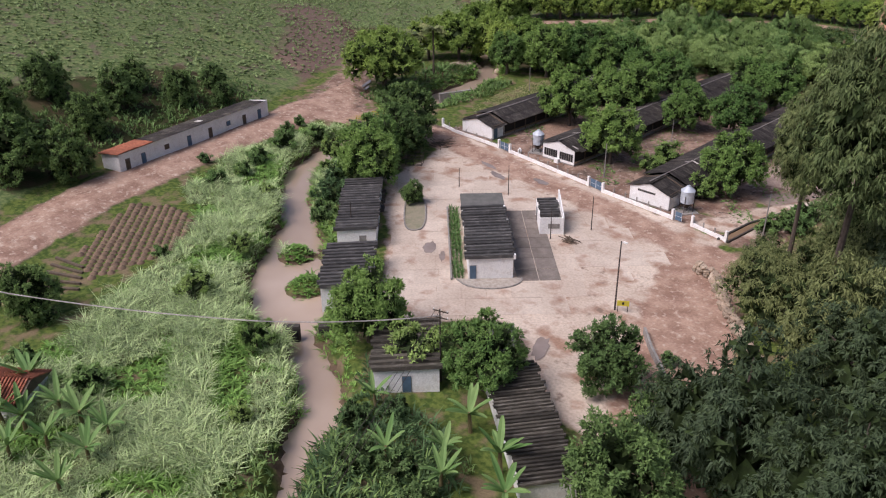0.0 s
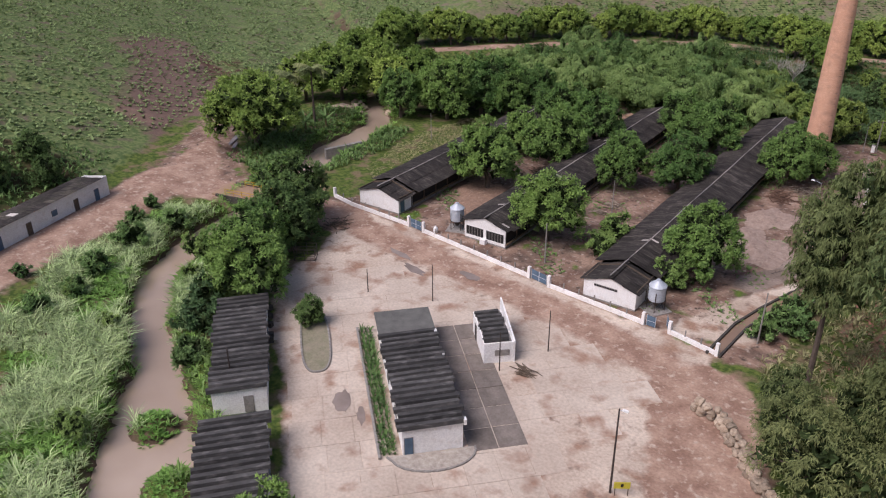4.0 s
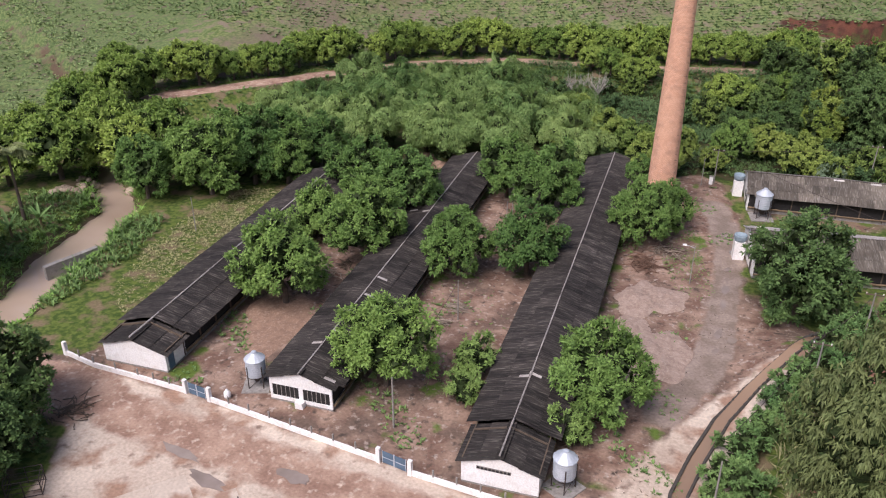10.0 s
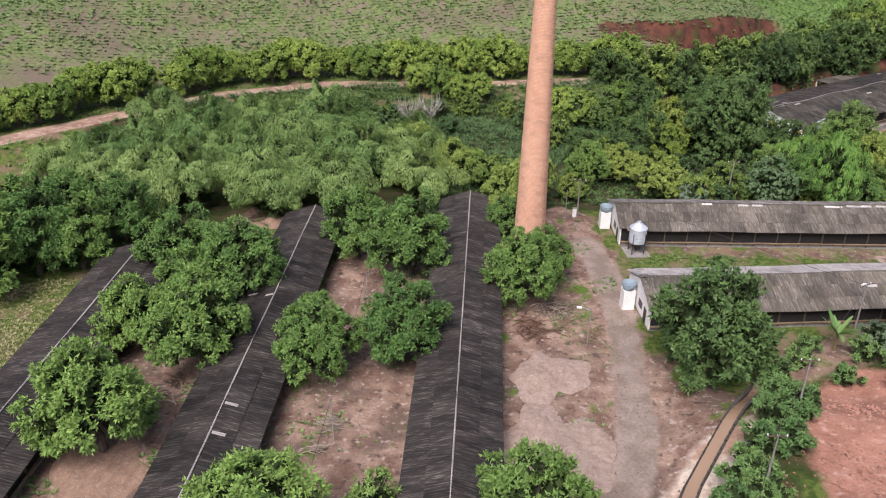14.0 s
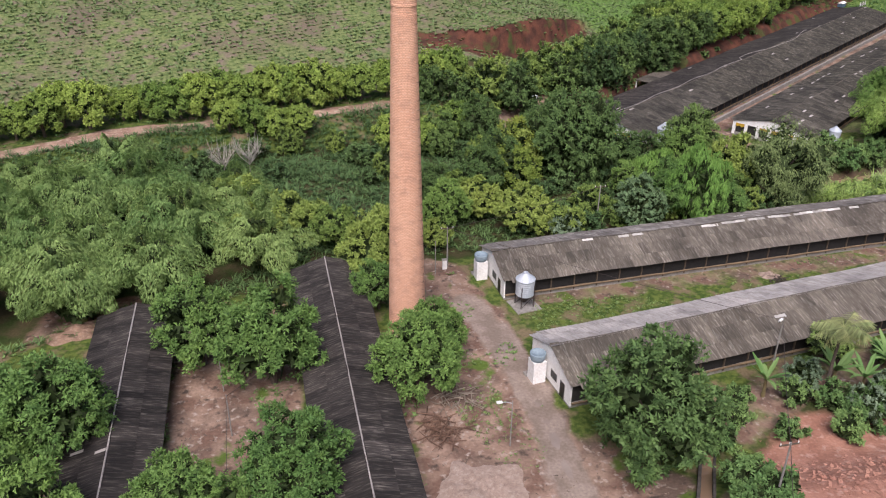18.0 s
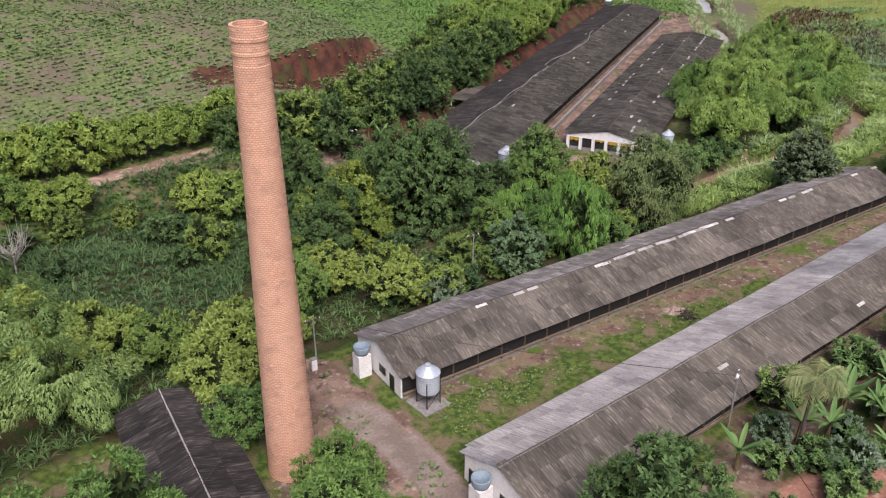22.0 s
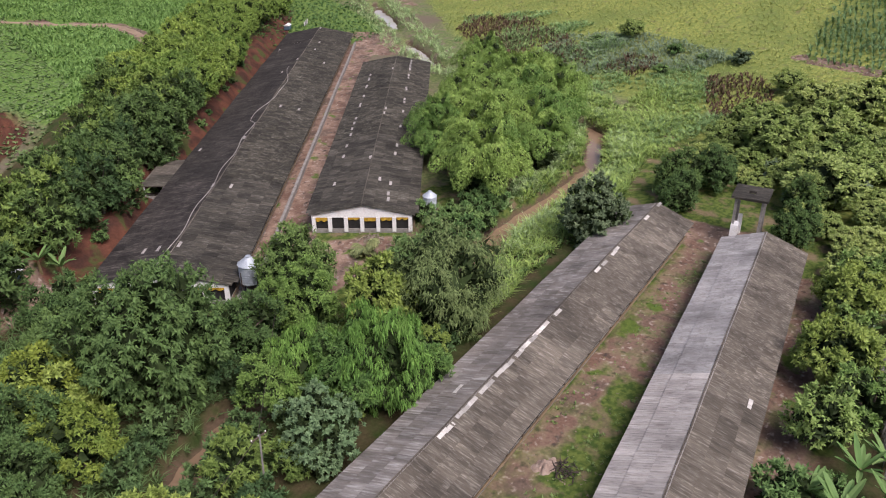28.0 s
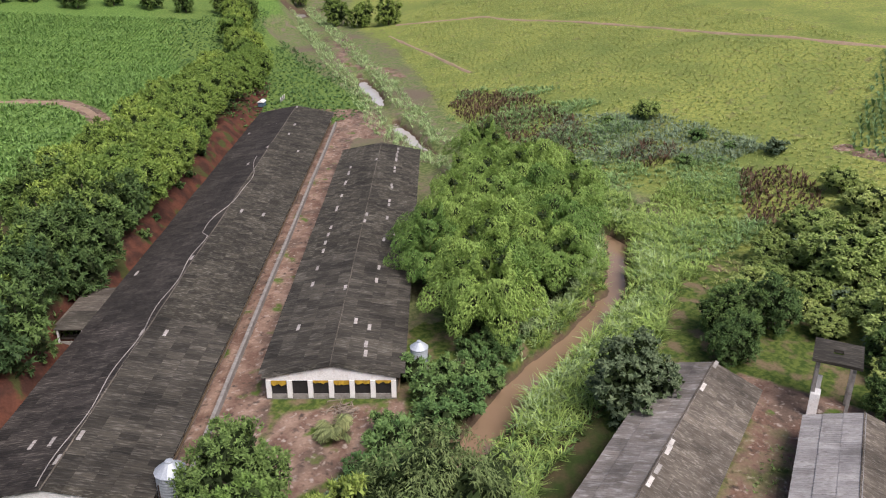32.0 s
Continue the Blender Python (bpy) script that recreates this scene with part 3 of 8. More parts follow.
    col = two(col, two((0.1, 0.17, 0.04), (0.17, 0.25, 0.06), n_spot, 0.4, 0.6), masked("verge", n_mid), 0.85, 1.1)
    # Leaf-litter floor colour, darkened to hold the groves' shade.
    col = two(col, two((0.035, 0.055, 0.014), (0.075, 0.06, 0.03), n_mid, 0.4, 0.6), masked("grove_shade", n_mid), 0.8, 1.05)
    col = two(col, two(two((0.135, 0.054, 0.034), (0.062, 0.03, 0.022), n_mid, 0.38, 0.62), (0.07, 0.075, 0.025), noise_node(0.27, 8), 0.54, 0.62), masked("red", n_mid), 0.75, 1.0)
    pink_soil = two(two((0.43, 0.22, 0.155), (0.3, 0.145, 0.1), n_mid, 0.36, 0.64), (0.5, 0.31, 0.24), n_spot, 0.55, 0.7)
    col = two(col, pink_soil, masked("pink", n_mid), 0.75, 1.05)
    soil = two((0.34, 0.235, 0.175), (0.18, 0.11, 0.08), n_mid, 0.38, 0.6)
    soil = two(soil, (0.15, 0.105, 0.08), noise_node(0.16, 7), 0.5, 0.62)
    soil = two(soil, (0.42, 0.345, 0.29), n_spot, 0.57, 0.7)
    soil = two(soil, (0.08, 0.06, 0.048), noise_node(0.9, 8), 0.56, 0.7)
    soil = two(soil, (0.1, 0.15, 0.03), noise_node(0.21, 8), 0.6, 0.66)
    col = two(col, soil, masked("dirt", n_mid), 0.8, 1.05)
    yard_ = two((0.43, 0.335, 0.26), (0.65, 0.55, 0.445), noise_node(0.11, 5), 0.3, 0.7)
    yard_ = two(yard_, (0.34, 0.215, 0.15), noise_node(0.3, 6), 0.5, 0.64)
    yard_ = two(yard_, (0.24, 0.17, 0.13), noise_node(0.55, 8), 0.6, 0.72)
    col = two(col, yard_, masked("yard", n_mid), 0.85, 1.1)
    mud = two((0.44, 0.3, 0.22), (0.27, 0.165, 0.12), n_mid, 0.35, 0.65)
    mud = two(mud, (0.52, 0.41, 0.32), n_spot, 0.55, 0.7)
    col = two(col, mud, masked("road", n_mid), 0.8, 1.05)
    col = two(col, two((0.22, 0.17, 0.135), (0.31, 0.245, 0.2), n_mid, 0.4, 0.6), masked("track", n_mid), 0.75, 1.05)
    col = two(col, (0.115, 0.08, 0.052), masked("wet", n_mid), 0.75, 1.0)
    hsv = N.new("ShaderNodeHueSaturation")
    L.new(col, hsv.inputs["Color"])
    rv = N.new("ShaderNodeMapRange")
    rv.inputs["To Min"].default_value, rv.inputs["To Max"].default_value = 0.6, 1.4
    L.new(n_fine, rv.inputs["Value"])
    L.new(rv.outputs[0], hsv.inputs["Value"])
    L.new(hsv.outputs["Color"], b.inputs["Base Color"])
    bp = N.new("ShaderNodeBump")
    bp.inputs["Strength"].default_value, bp.inputs["Distance"].default_value = 0.5, 0.15
    L.new(n_fine, bp.inputs["Height"])
    L.new(bp.outputs["Normal"], b.inputs["Normal"])
    me.materials.append(m)
    tagged(new("ground", me), "soil, grass and fields of the valley floor and slopes", "ground", kind="structure")


def build_water(name, line, widths, mat, label):
    v, f = [], []
    pts = [Vector((*p, 0)) for p in line]
    for i, p in enumerate(pts):
        d = (pts[min(i + 1, len(pts) - 1)] - pts[max(i - 1, 0)]).normalized()
        q = Vector((-d.y, d.x, 0)) * (widths[i] / 2 + 3)
        v += [tuple(p - q + Vector((0, 0, -1.9))), tuple(p + q + Vector((0, 0, -1.9)))]
    f = [(2 * i, 2 * i + 2, 2 * i + 3, 2 * i + 1) for i in range(len(pts) - 1)]
    s = Shape()
    s.v, s.f = v, f
    tagged(part(name, s, mat, None), label, "water", kind="structure")


build_ground()
build_water("river", RIVER, RIVER_W, RIVERWATER, "muddy brown river winding past the yard")
build_water("stream", BROOK[:9], BROOK_W[:9], WATER, "muddy brown stream between overgrown banks")
build_water("stream", BROOK[8:], BROOK_W[8:], PALEWATER, "stream pools across the marsh, whitened with painted sky reflection")


# ---- poultry houses ----
def barn_frame(front, back):
    d = Vector((back[0] - front[0], back[1] - front[1], 0))
    return pose(front[0], front[1], 0, 0, 0, math.degrees(math.atan2(d.y, d.x))), d.length


def sheet_mesh(name, w, l, mat):
    """A thin roofing sheet with shallow waves across its width."""
    k = 6
    xs = [w * i / k for i in range(k + 1)]
    s = Shape()
    for i, x in enumerate(xs):
        z = 0.035 * (i % 2)
        s.v += [(x, 0, z), (x, l, z)]
    for i in range(k):
        s.f.append((2 * i, 2 * i + 2, 2 * i + 3, 2 * i + 1))
    n = len(s.v)
    s.v += [(0, 0, -0.03), (w, 0, -0.03), (w, l, -0.03), (0, l, -0.03)]
    s.f += [(n + 3, n + 2, n + 1, n)]
    return s.mesh(name, mat)


def gable_wall(name, x, t, body, slab, zb, top, ob, style):
    """A gable: solid, netted (two framed openings) or piers (open bays under a white pediment)."""
    if style == "solid":
        part(name, Shape().extrude([(-body, slab), (body, slab), (body, zb), (0, top), (-body, zb)], "x", x, x + t), WHITE, ob, "whitewashed gable wall")
        return
    if style == "netted":
        sh = Shape().extrude([(-body, 2.15), (body, 2.15), (body, zb), (0, top), (-body, zb)], "x", x, x + t)
        sh.box(x, x + t, -body, body, slab, slab + 0.45)
        for y in (-body + 0.15, 0.0, body - 0.15):
            sh.box(x, x + t, y - 0.15 - 0.1 * (y == 0), y + 0.15 + 0.1 * (y == 0), slab + 0.45, 2.15)
        part(name, sh, WHITE, ob, "white gable frame round two netted openings")
        for sg in (-1, 1):
            y0, y1 = sorted((sg * 0.25, sg * (body - 0.3)))
            part("netting_panel", Shape().box(x + 0.07, x + 0.09, y0, y1, slab + 0.45, 2.15), NETTING, ob, "netting panel with the dark interior painted on")
            for k in range(1, 6):
                y = y0 + (y1 - y0) * k / 6
                part("mullion", Shape().box(x + 0.02, x + 0.065, y - 0.03, y + 0.03, slab + 0.45, 2.15), PLAIN_CONC, ob)
        part("pier_box", Shape().box(x - 0.7, x, -0.45, 0.45, -0.3, 0.75), WHITE, ob, "small white masonry box")
        return
    zp = zb - 0.75
    part(name, Shape().extrude([(-body, zp + 0.35), (body, zp + 0.35), (body, zb), (0, top), (-body, zb)], "x", x, x + t), WHITE, ob, "white pediment over open bays")
    n = 6
    pier = Shape().box(0, 0.35, -0.28, 0.28, slab, zp + 0.35).mesh("pier", WHITE)
    for k in range(n + 1):
        part("pier", pier, None, ob, m=pose(x - 0.1, -body + 0.28 + (2 * body - 0.56) * k / n, 0))
    part("bay_wall", Shape().box(x + 0.02, x + t - 0.02, -body, body, slab, slab + 0.45), PLAIN_CONC, ob)
    for k in range(n):
        y0 = -body + 0.6 + (2 * body - 0.56) * k / n
        y1 = y0 + (2 * body - 0.56) / n - 0.64
        part("netting_panel", Shape().box(x + 0.2, x + 0.22, y0, y1, slab + 0.45, zp + 0.35), NETTING, ob, "netting panel with the dark interior painted on")
        if k % 5 != 4:
            drop = 0.35 + 0.25 * ((k * 7) % 3) / 2
            sh = Shape()
            for i in range(6):
                ya, yb = y0 + (y1 - y0) * i / 6, y0 + (y1 - y0) * (i + 1) / 6
                da = x - 0.02 - 0.1 * math.sin(i * 1.7 + k)
                db = x - 0.02 - 0.1 * math.sin((i + 1) * 1.7 + k)
                sh.face((x, ya, zp + 0.36), (x, yb, zp + 0.36), (db, yb, zp + 0.36 - drop - 0.12 * math.sin(i * 2.1)), (da, ya, zp + 0.36 - drop - 0.12 * math.sin(i * 2.1 - 2.1)))
            part("curtain", sh, YELLOW, ob, "sagging yellow tarpaulin curtain")


def barn(front, back, width, eave, ridge, label, mats, patch, seed, near=(0, 1e9), slab=0.25, style="solid", rows=2, strips=None, annex=0.0, over=1.0):
    m, length = barn_frame(front, back)
    ob = thing("poultry_house", m, label, "poultry house", "poultry houses")
    r = random.Random(seed)
    half = width / 2
    body = half - over
    t = 0.18
    rise = ridge - eave
    part("plinth", Shape().box(0.05, length - 0.05, -body, body, -1.6, slab), PLAIN_CONC, ob, "stained concrete plinth")
    top = ridge - 0.14
    zb = eave - 0.14 + rise * over / half
    drop = 0.4 if annex else 0.0
    gable_wall("front_gable", 0, t, body, slab, zb - drop, top - drop, ob, style)
    if annex:
        part("step_gable", Shape().extrude([(-body, zb - drop - 0.3), (body, zb - drop - 0.3), (body, zb), (0, top), (-body, zb)], "x", annex - 0.1, annex + 0.05), WOOD, ob, "dark timber step between the two roofs")
    gable_wall("rear_gable", length - t, t, body, slab, zb, top, ob, "solid")
    for sgn in (-1, 1):
        y0, y1 = sorted((sgn * body, sgn * (body - t)))
        part("dwarf_wall", Shape().box(t + annex, length - t, y0, y1, slab, slab + 0.45), PLAIN_CONC, ob, "low stained side wall")
        if annex:
            part("side_wall", Shape().box(t, t + annex, y0, y1, slab, eave - drop), WHITE, ob, "white side wall of the front room")
        nx = t + annex
        part("netting", Shape().box(nx, length - t, sgn * (body - 0.1) - 0.01, sgn * (body - 0.1) + 0.01, slab + 0.45, eave - 0.05), NETTING, ob, "netting side with the dark interior painted on")
        path = []
        k = int(length / 2.5)
        for i in range(k + 1):
            path.append((nx + (length - t - nx) * i / k, sgn * (body + 0.14 + 0.04 * r.random()), slab + 0.42 + 0.1 * r.random()))
        part("rolled_curtain", Shape().tube(path, [0.12 + 0.05 * r.random() for _ in path], 6), BROWN, ob, "rolled tarpaulin curtain")
        part("eave_beam", Shape().box(t, length - t, sgn * (body - 0.05) - 0.06, sgn * (body - 0.05) + 0.06, eave - 0.05, eave + 0.1), WOOD, ob)
    post = Shape().box(-0.08, 0.08, -0.08, 0.08, slab, eave + 0.05).mesh("post", WOOD)
    n = int(length / 3.2)
    for i in range(1, n):
        for sgn in (-1, 1):
            part("post", post, None, ob, m=pose(length * i / n, sgn * body, 0))
    slope = math.atan2(rise, half)
    run = math.hypot(rise, half)
    lay = run / rows
    cols = round(length / 1.06)
    step = (length + 0.5) / cols
    meshes = [sheet_mesh("roof_sheet", step + 0.04, lay + 0.12, q) for q in mats] + [sheet_mesh("light_strip", *((0.42, 1.3) if width < 10.5 else (step + 0.5, 0.42)), SHEET_PATCH if 10.5 < width < 12 else SHEET_LIGHT)]
    joined = [Shape(), Shape(), Shape()]
    count = 0
    strips = strips or {}
    run_left = 0
    sagw = [r.uniform(0, 6.28) for _ in range(3)]
    for c in range(cols):
        x = -0.25 + c * step
        sag = 0.05 * math.sin(x * 0.21 + sagw[0]) + 0.04 * math.sin(x * 0.5 + sagw[1])
        for sgn in (-1, 1):
            for w in range(rows):
                kind = 0 if sgn < 0 else 1
                odds = strips.get((sgn, w), patch)
                pale = r.random() < (odds if isinstance(odds, float) else max(p for a, p in odds if x >= a[0] and x < a[1]))
                d = w * lay
                tilt = math.degrees(slope) - 0.9 + r.uniform(-0.4, 0.4)
                inset = 0.5 * (1 - d / run) if x < annex else 0.0
                z = eave + rise * (d + inset) / run + 0.02 + (0.065 if w else 0.02) + sag + r.uniform(0, 0.012) + (-drop if x < annex else 0)
                if sgn < 0:
                    mm = pose(x, -half + inset + half * d / run, z, tilt, 0, r.uniform(-0.35, 0.35))
                else:
                    mm = pose(x + step, half - inset - half * d / run, z, tilt, 0, 180 + r.uniform(-0.35, 0.35))
                if near[0] <= x <= near[1] and count < 300:
                    part("roof_sheet", meshes[kind], None, ob, m=mm)
                    count += 1
                else:
                    k0 = len(joined[kind].v)
                    joined[kind].v += [tuple(mm @ v.co) for v in meshes[kind].vertices]
                    joined[kind].f += [tuple(k0 + i for i in p.vertices) for p in meshes[kind].polygons]
                if pale:
                    part("light_strip", meshes[2], None, ob, m=mm @ pose(0, lay * (r.uniform(0.35, 0.55) if width < 10.5 else r.uniform(0.66, 0.76)), 0.03))
    for sh, q in zip(joined, (*mats, SHEET_PATCH)):
        if sh.v:
            tagged(part("roof_sheeting", sh, JOINED.get(q.name, q), ob), kind="stuff")
    path = [(-0.25 + (length + 0.5) * i / 24, 0, ridge + 0.06 + 0.05 * math.sin((length * i / 24) * 0.21 + sagw[0])) for i in range(25)]
    part("ridge_cap", Shape().tube(path, [0.09] * 25, 6), SHEET_LIGHT if width < 10.5 else SHEET_GREY, ob, "pale ridge capping")
    return ob, m, length


JOINED = {"worn_grey_sheet": material("joined_worn_sheet", (0.27, 0.245, 0.225), (0.14, 0.12, 0.1), scale=0.5, fine=6, island=0.25, third=(0.42, 0.4, 0.38), third_amount=0.6, stain=0.35, streak=(2.0, 0.6, 1.0)),
          "weathered_grey_sheet": material("joined_grey_sheet", (0.155, 0.132, 0.104), (0.08, 0.067, 0.052), scale=0.9, fine=6, island=0.22, third=(0.3, 0.27, 0.23), third_amount=0.6, stain=0.35, streak=(2.0, 0.6, 1.0)),
          "pale_grey_sheet": material("joined_pale_sheet", (0.4, 0.385, 0.37), (0.26, 0.24, 0.225), scale=0.9, fine=6, island=0.16, third=(0.17, 0.15, 0.135), third_amount=0.6, stain=0.35, streak=(2.0, 0.6, 1.0)),
          "mossy_dark_sheet": material("joined_mossy_sheet", (0.066, 0.058, 0.042), (0.026, 0.023, 0.018), scale=0.8, fine=6, island=0.4, third=(0.2, 0.185, 0.15), third_amount=0.6, stain=0.35, streak=(2.0, 0.6, 1.0)),
          "weathered_dark_sheet": material("joined_dark_sheet", (0.045, 0.038, 0.032), (0.02, 0.018, 0.016), scale=0.9, fine=6, island=0.35, third=(0.11, 0.098, 0.084), third_amount=0.45, stain=0.35, streak=(2.0, 0.6, 1.0))}
B1 = barn((-31.7, -71.0), (-32.6, -17.5), 10.2, 2.75, 4.15, "long poultry house with a blackened fibre-cement roof beside the river", (SHEET_DARK, SHEET_DARK), 0.012, 11, annex=3.4)
barn((-10.8, -71.2), (-12.0, -3.5), 9.2, 2.75, 4.1, "long poultry house with blackened roof and framed white gable", (SHEET_DARK, SHEET_DARK), 0.012, 12, style="netted", strips={(-1, 1): 0.06, (1, 1): 0.06})
B3 = barn((12.1, -76.4), (10.8, 3.5), 9.3, 2.75, 4.2, "long poultry house with blackened roof next to the chimney", (SHEET_DARK, SHEET_DARK), 0.01, 13, annex=4.2)
B4 = barn((32.7, -0.1), (124.2, 5.4), 11.3, 2.9, 4.8, "long poultry house with brown-grey sheet roof and netted sides", (SHEET_GREY, SHEET_WORN), 0.006, 14, (0, 60), rows=3, strips={(-1, 2): (((-1, 30), 0.22), ((30, 56), 0.75), ((56, 99), 0.12))})
B5 = barn((33.2, -22.7), (122.8, -10.6), 11.3, 2.9, 4.9, "long poultry house with one pale roof slope and white gable", (SHEET_GREY, SHEET_LIGHT), 0.006, 15, (0, 60), rows=3)
B6 = barn((68.6, 48.3), (188.6, 133.4), 19.2, 2.9, 4.75, "very long poultry house with wide dark mossy roof", (SHEET_MOSS, SHEET_DARK), 0.012, 16, (0, 60), rows=5, style="piers")
barn((99.3, 41.3), (174.6, 94.2), 17.0, 2.9, 4.55, "poultry house with wide grey-brown roof and yellow curtains", (SHEET_MOSS, SHEET_MOSS), 0.012, 17, (0, 60), rows=5, style="piers", strips={(1, 1): 0.16, (-1, 2): 0.12})


def lean_to():
    ob = thing("lean_to_shed", B6[1] @ pose(40.4, 12.0, 0), "open lean-to shed with a grey sheet roof against the red bank", "shed")
    for k in range(5):
        a = -5.2 + 2.08 * k
        part("roof_sheet", Shape().extrude([(-2.3, 2.62), (2.4, 2.2), (2.4, 2.25), (-2.3, 2.67)], "x", a + 0.01 * (k % 2), a + 2.07), SHEET_GREY, ob)
    for x in (-4.9, 0.0, 4.9):
        part("post", Shape().box(x - 0.08, x + 0.08, 2.0, 2.16, -0.3, 2.2), WOOD, ob)
    part("back_wall", Shape().box(4.7, 4.85, -2.2, 1.9, -0.3, 2.15), WHITE, ob)
    part("plinth", Shape().box(-5.0, 4.65, -2.2, 1.95, -0.3, 0.35), PLAIN_CONC, ob)


lean_to()


def in_front(m, x, y, z, rz=0):
    """A place in a poultry house's own frame."""
    return m @ pose(x, y, z, 0, 0, rz)


def panel(name, barn_thing, x, y, z, w, h, mat, label, side=0):
    """A door or window leaf set a little proud of the front wall (side 0) or of the right-hand wall (side -1)."""
    ob = barn_thing[0]
    if side == 0:
        frame_ = part(name, Shape().box(x - 0.05, x, y - w / 2 - 0.06, y + w / 2 + 0.06, z, z + h + 0.06), PLAIN_CONC, ob, label)
        part("leaf", Shape().box(x - 0.08, x - 0.052, y - w / 2, y + w / 2, z + 0.02, z + h), mat, frame_)
    else:
        frame_ = part(name, Shape().box(x - w / 2 - 0.06, x + w / 2 + 0.06, y - 0.05, y, z, z + h + 0.06), PLAIN_CONC, ob, label)
        part("leaf", Shape().box(x - w / 2, x + w / 2, y - 0.08, y - 0.052, z + 0.02, z + h), mat, frame_)


panel("door", B1, 0.9, -4.1, 0.25, 0.95, 2.0, BLUE, "dusty blue metal door", -1)
for k in range(9):
    panel("vent_block", B3, -0.0, 2.0 - 0.36 * k, 2.05 - 0.0 * k, 0.26, 0.28, GLASSDARK, "small dark ventilation block")
for bt, ty in ((B4, 2.6), (B5, 2.0)):
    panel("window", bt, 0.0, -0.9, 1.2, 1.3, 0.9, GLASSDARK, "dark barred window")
    # Doorways are near-black panels: the unlit inside is in their colour.
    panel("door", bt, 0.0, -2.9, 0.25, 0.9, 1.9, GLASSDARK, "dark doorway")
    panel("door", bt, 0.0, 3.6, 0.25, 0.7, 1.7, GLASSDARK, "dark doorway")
    tower = thing("water_tank_pier", in_front(bt[1], -1.1, ty - 0.9, 0), "white masonry pier carrying a round blue-grey water tank", "tank")
    part("pier", Shape().box(-0.75, 0.75, -0.75, 0.75, -0.5, 2.7), WHITE, tower)
    part("tank", Shape().lathe([(0.0, 2.72), (0.75, 2.72), (0.86, 3.1), (0.9, 3.55), (0.9, 3.62), (0.8, 3.66), (0.75, 3.5), (0.0, 3.4)], 18), material("faded_blue_tank", (0.3, 0.38, 0.42), (0.2, 0.26, 0.3), scale=2), tower, "faded blue-grey tank", smooth=True)
    part("step", Shape().box(-0.9, -0.3, 0.78, 1.5, -0.3, 0.25), PLAIN_CONC, tower)


# ---- vegetation ----
LEAF_DARK = leaf_material("dark_tree_leaves", (0.065, 0.125, 0.024), (0.13, 0.205, 0.036))
# Deep green leaves, lowered further so the colour holds the cloud shade.
LEAF_DEEP = leaf_material("deep_green_cloud_shaded_leaves", (0.024, 0.05, 0.011), (0.055, 0.088, 0.02))
LEAF_BANK = leaf_material("bank_tree_leaves", (0.042, 0.088, 0.016), (0.11, 0.18, 0.03), island=0.35)
LEAF_MID = leaf_material("mid_green_leaves", (0.085, 0.15, 0.022), (0.19, 0.26, 0.038))
LEAF_ROAD = leaf_material("yellowish_tree_leaves", (0.12, 0.205, 0.028), (0.26, 0.345, 0.05))
LEAF_CONE = leaf_material("dense_grey_green_leaves", (0.07, 0.12, 0.04), (0.15, 0.2, 0.08))
LEAF_BUSH = leaf_material("bush_leaves", (0.08, 0.165, 0.035), (0.17, 0.27, 0.06))
LEAF_YELLOW = leaf_material("yellow_flowering_leaves", (0.12, 0.185, 0.02), (0.26, 0.3, 0.028), island=0.3)
LEAF_PALE = leaf_material("pale_olive_leaves", (0.13, 0.185, 0.045), (0.205, 0.255, 0.075))
LEAF_LIME = leaf_material("yellow_green_leaves", (0.125, 0.2, 0.03), (0.25, 0.315, 0.05), island=0.32)
LEAF_SCRUB = leaf_material("pale_scrub_leaves", (0.21, 0.29, 0.06), (0.37, 0.43, 0.11), island=0.3)
LEAF_OLIVE = leaf_material("olive_drooping_leaves", (0.085, 0.125, 0.028), (0.17, 0.195, 0.05))
LEAF_BAMBOO = leaf_material("bamboo_leaves", (0.085, 0.165, 0.03), (0.215, 0.305, 0.07), island=0.34)
LEAF_PALECONE = leaf_material("grey_green_dense_leaves", (0.12, 0.2, 0.07), (0.22, 0.3, 0.12))
LEAF_BAMBOO_Y = leaf_material("yellowish_bamboo_leaves", (0.105, 0.2, 0.03), (0.25, 0.355, 0.06), island=0.38)
LEAF_GREY = leaf_material("grey_green_leaves", (0.13, 0.19, 0.085), (0.21, 0.28, 0.14))
LEAF_REED = leaf_material("reed_blades", (0.17, 0.28, 0.075), (0.37, 0.46, 0.18), island=0.45)
LEAF_LIMEREED = leaf_material("lime_reed_blades", (0.2, 0.31, 0.055), (0.36, 0.44, 0.1))
LEAF_VIVID = leaf_material("vivid_weed_leaves", (0.1, 0.22, 0.03), (0.19, 0.33, 0.05))
LEAF_WEED = leaf_material("weed_leaves", (0.075, 0.15, 0.03), (0.15, 0.24, 0.05))
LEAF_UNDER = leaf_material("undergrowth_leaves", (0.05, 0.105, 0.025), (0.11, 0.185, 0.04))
LEAF_CANE = leaf_material("young_cane_leaves", (0.115, 0.18, 0.045), (0.2, 0.27, 0.08), island=0.25)
LEAF_DRY = leaf_material("dry_grass_blades", (0.17, 0.17, 0.055), (0.3, 0.29, 0.11))
LEAF_MEADOW = leaf_material("meadow_grass_blades", (0.19, 0.255, 0.05), (0.34, 0.36, 0.095))
LEAF_BANANA = leaf_material("banana_leaves", (0.08, 0.17, 0.03), (0.16, 0.25, 0.06))
LEAF_PALM = leaf_material("palm_leaflets", (0.12, 0.16, 0.045), (0.24, 0.26, 0.08))
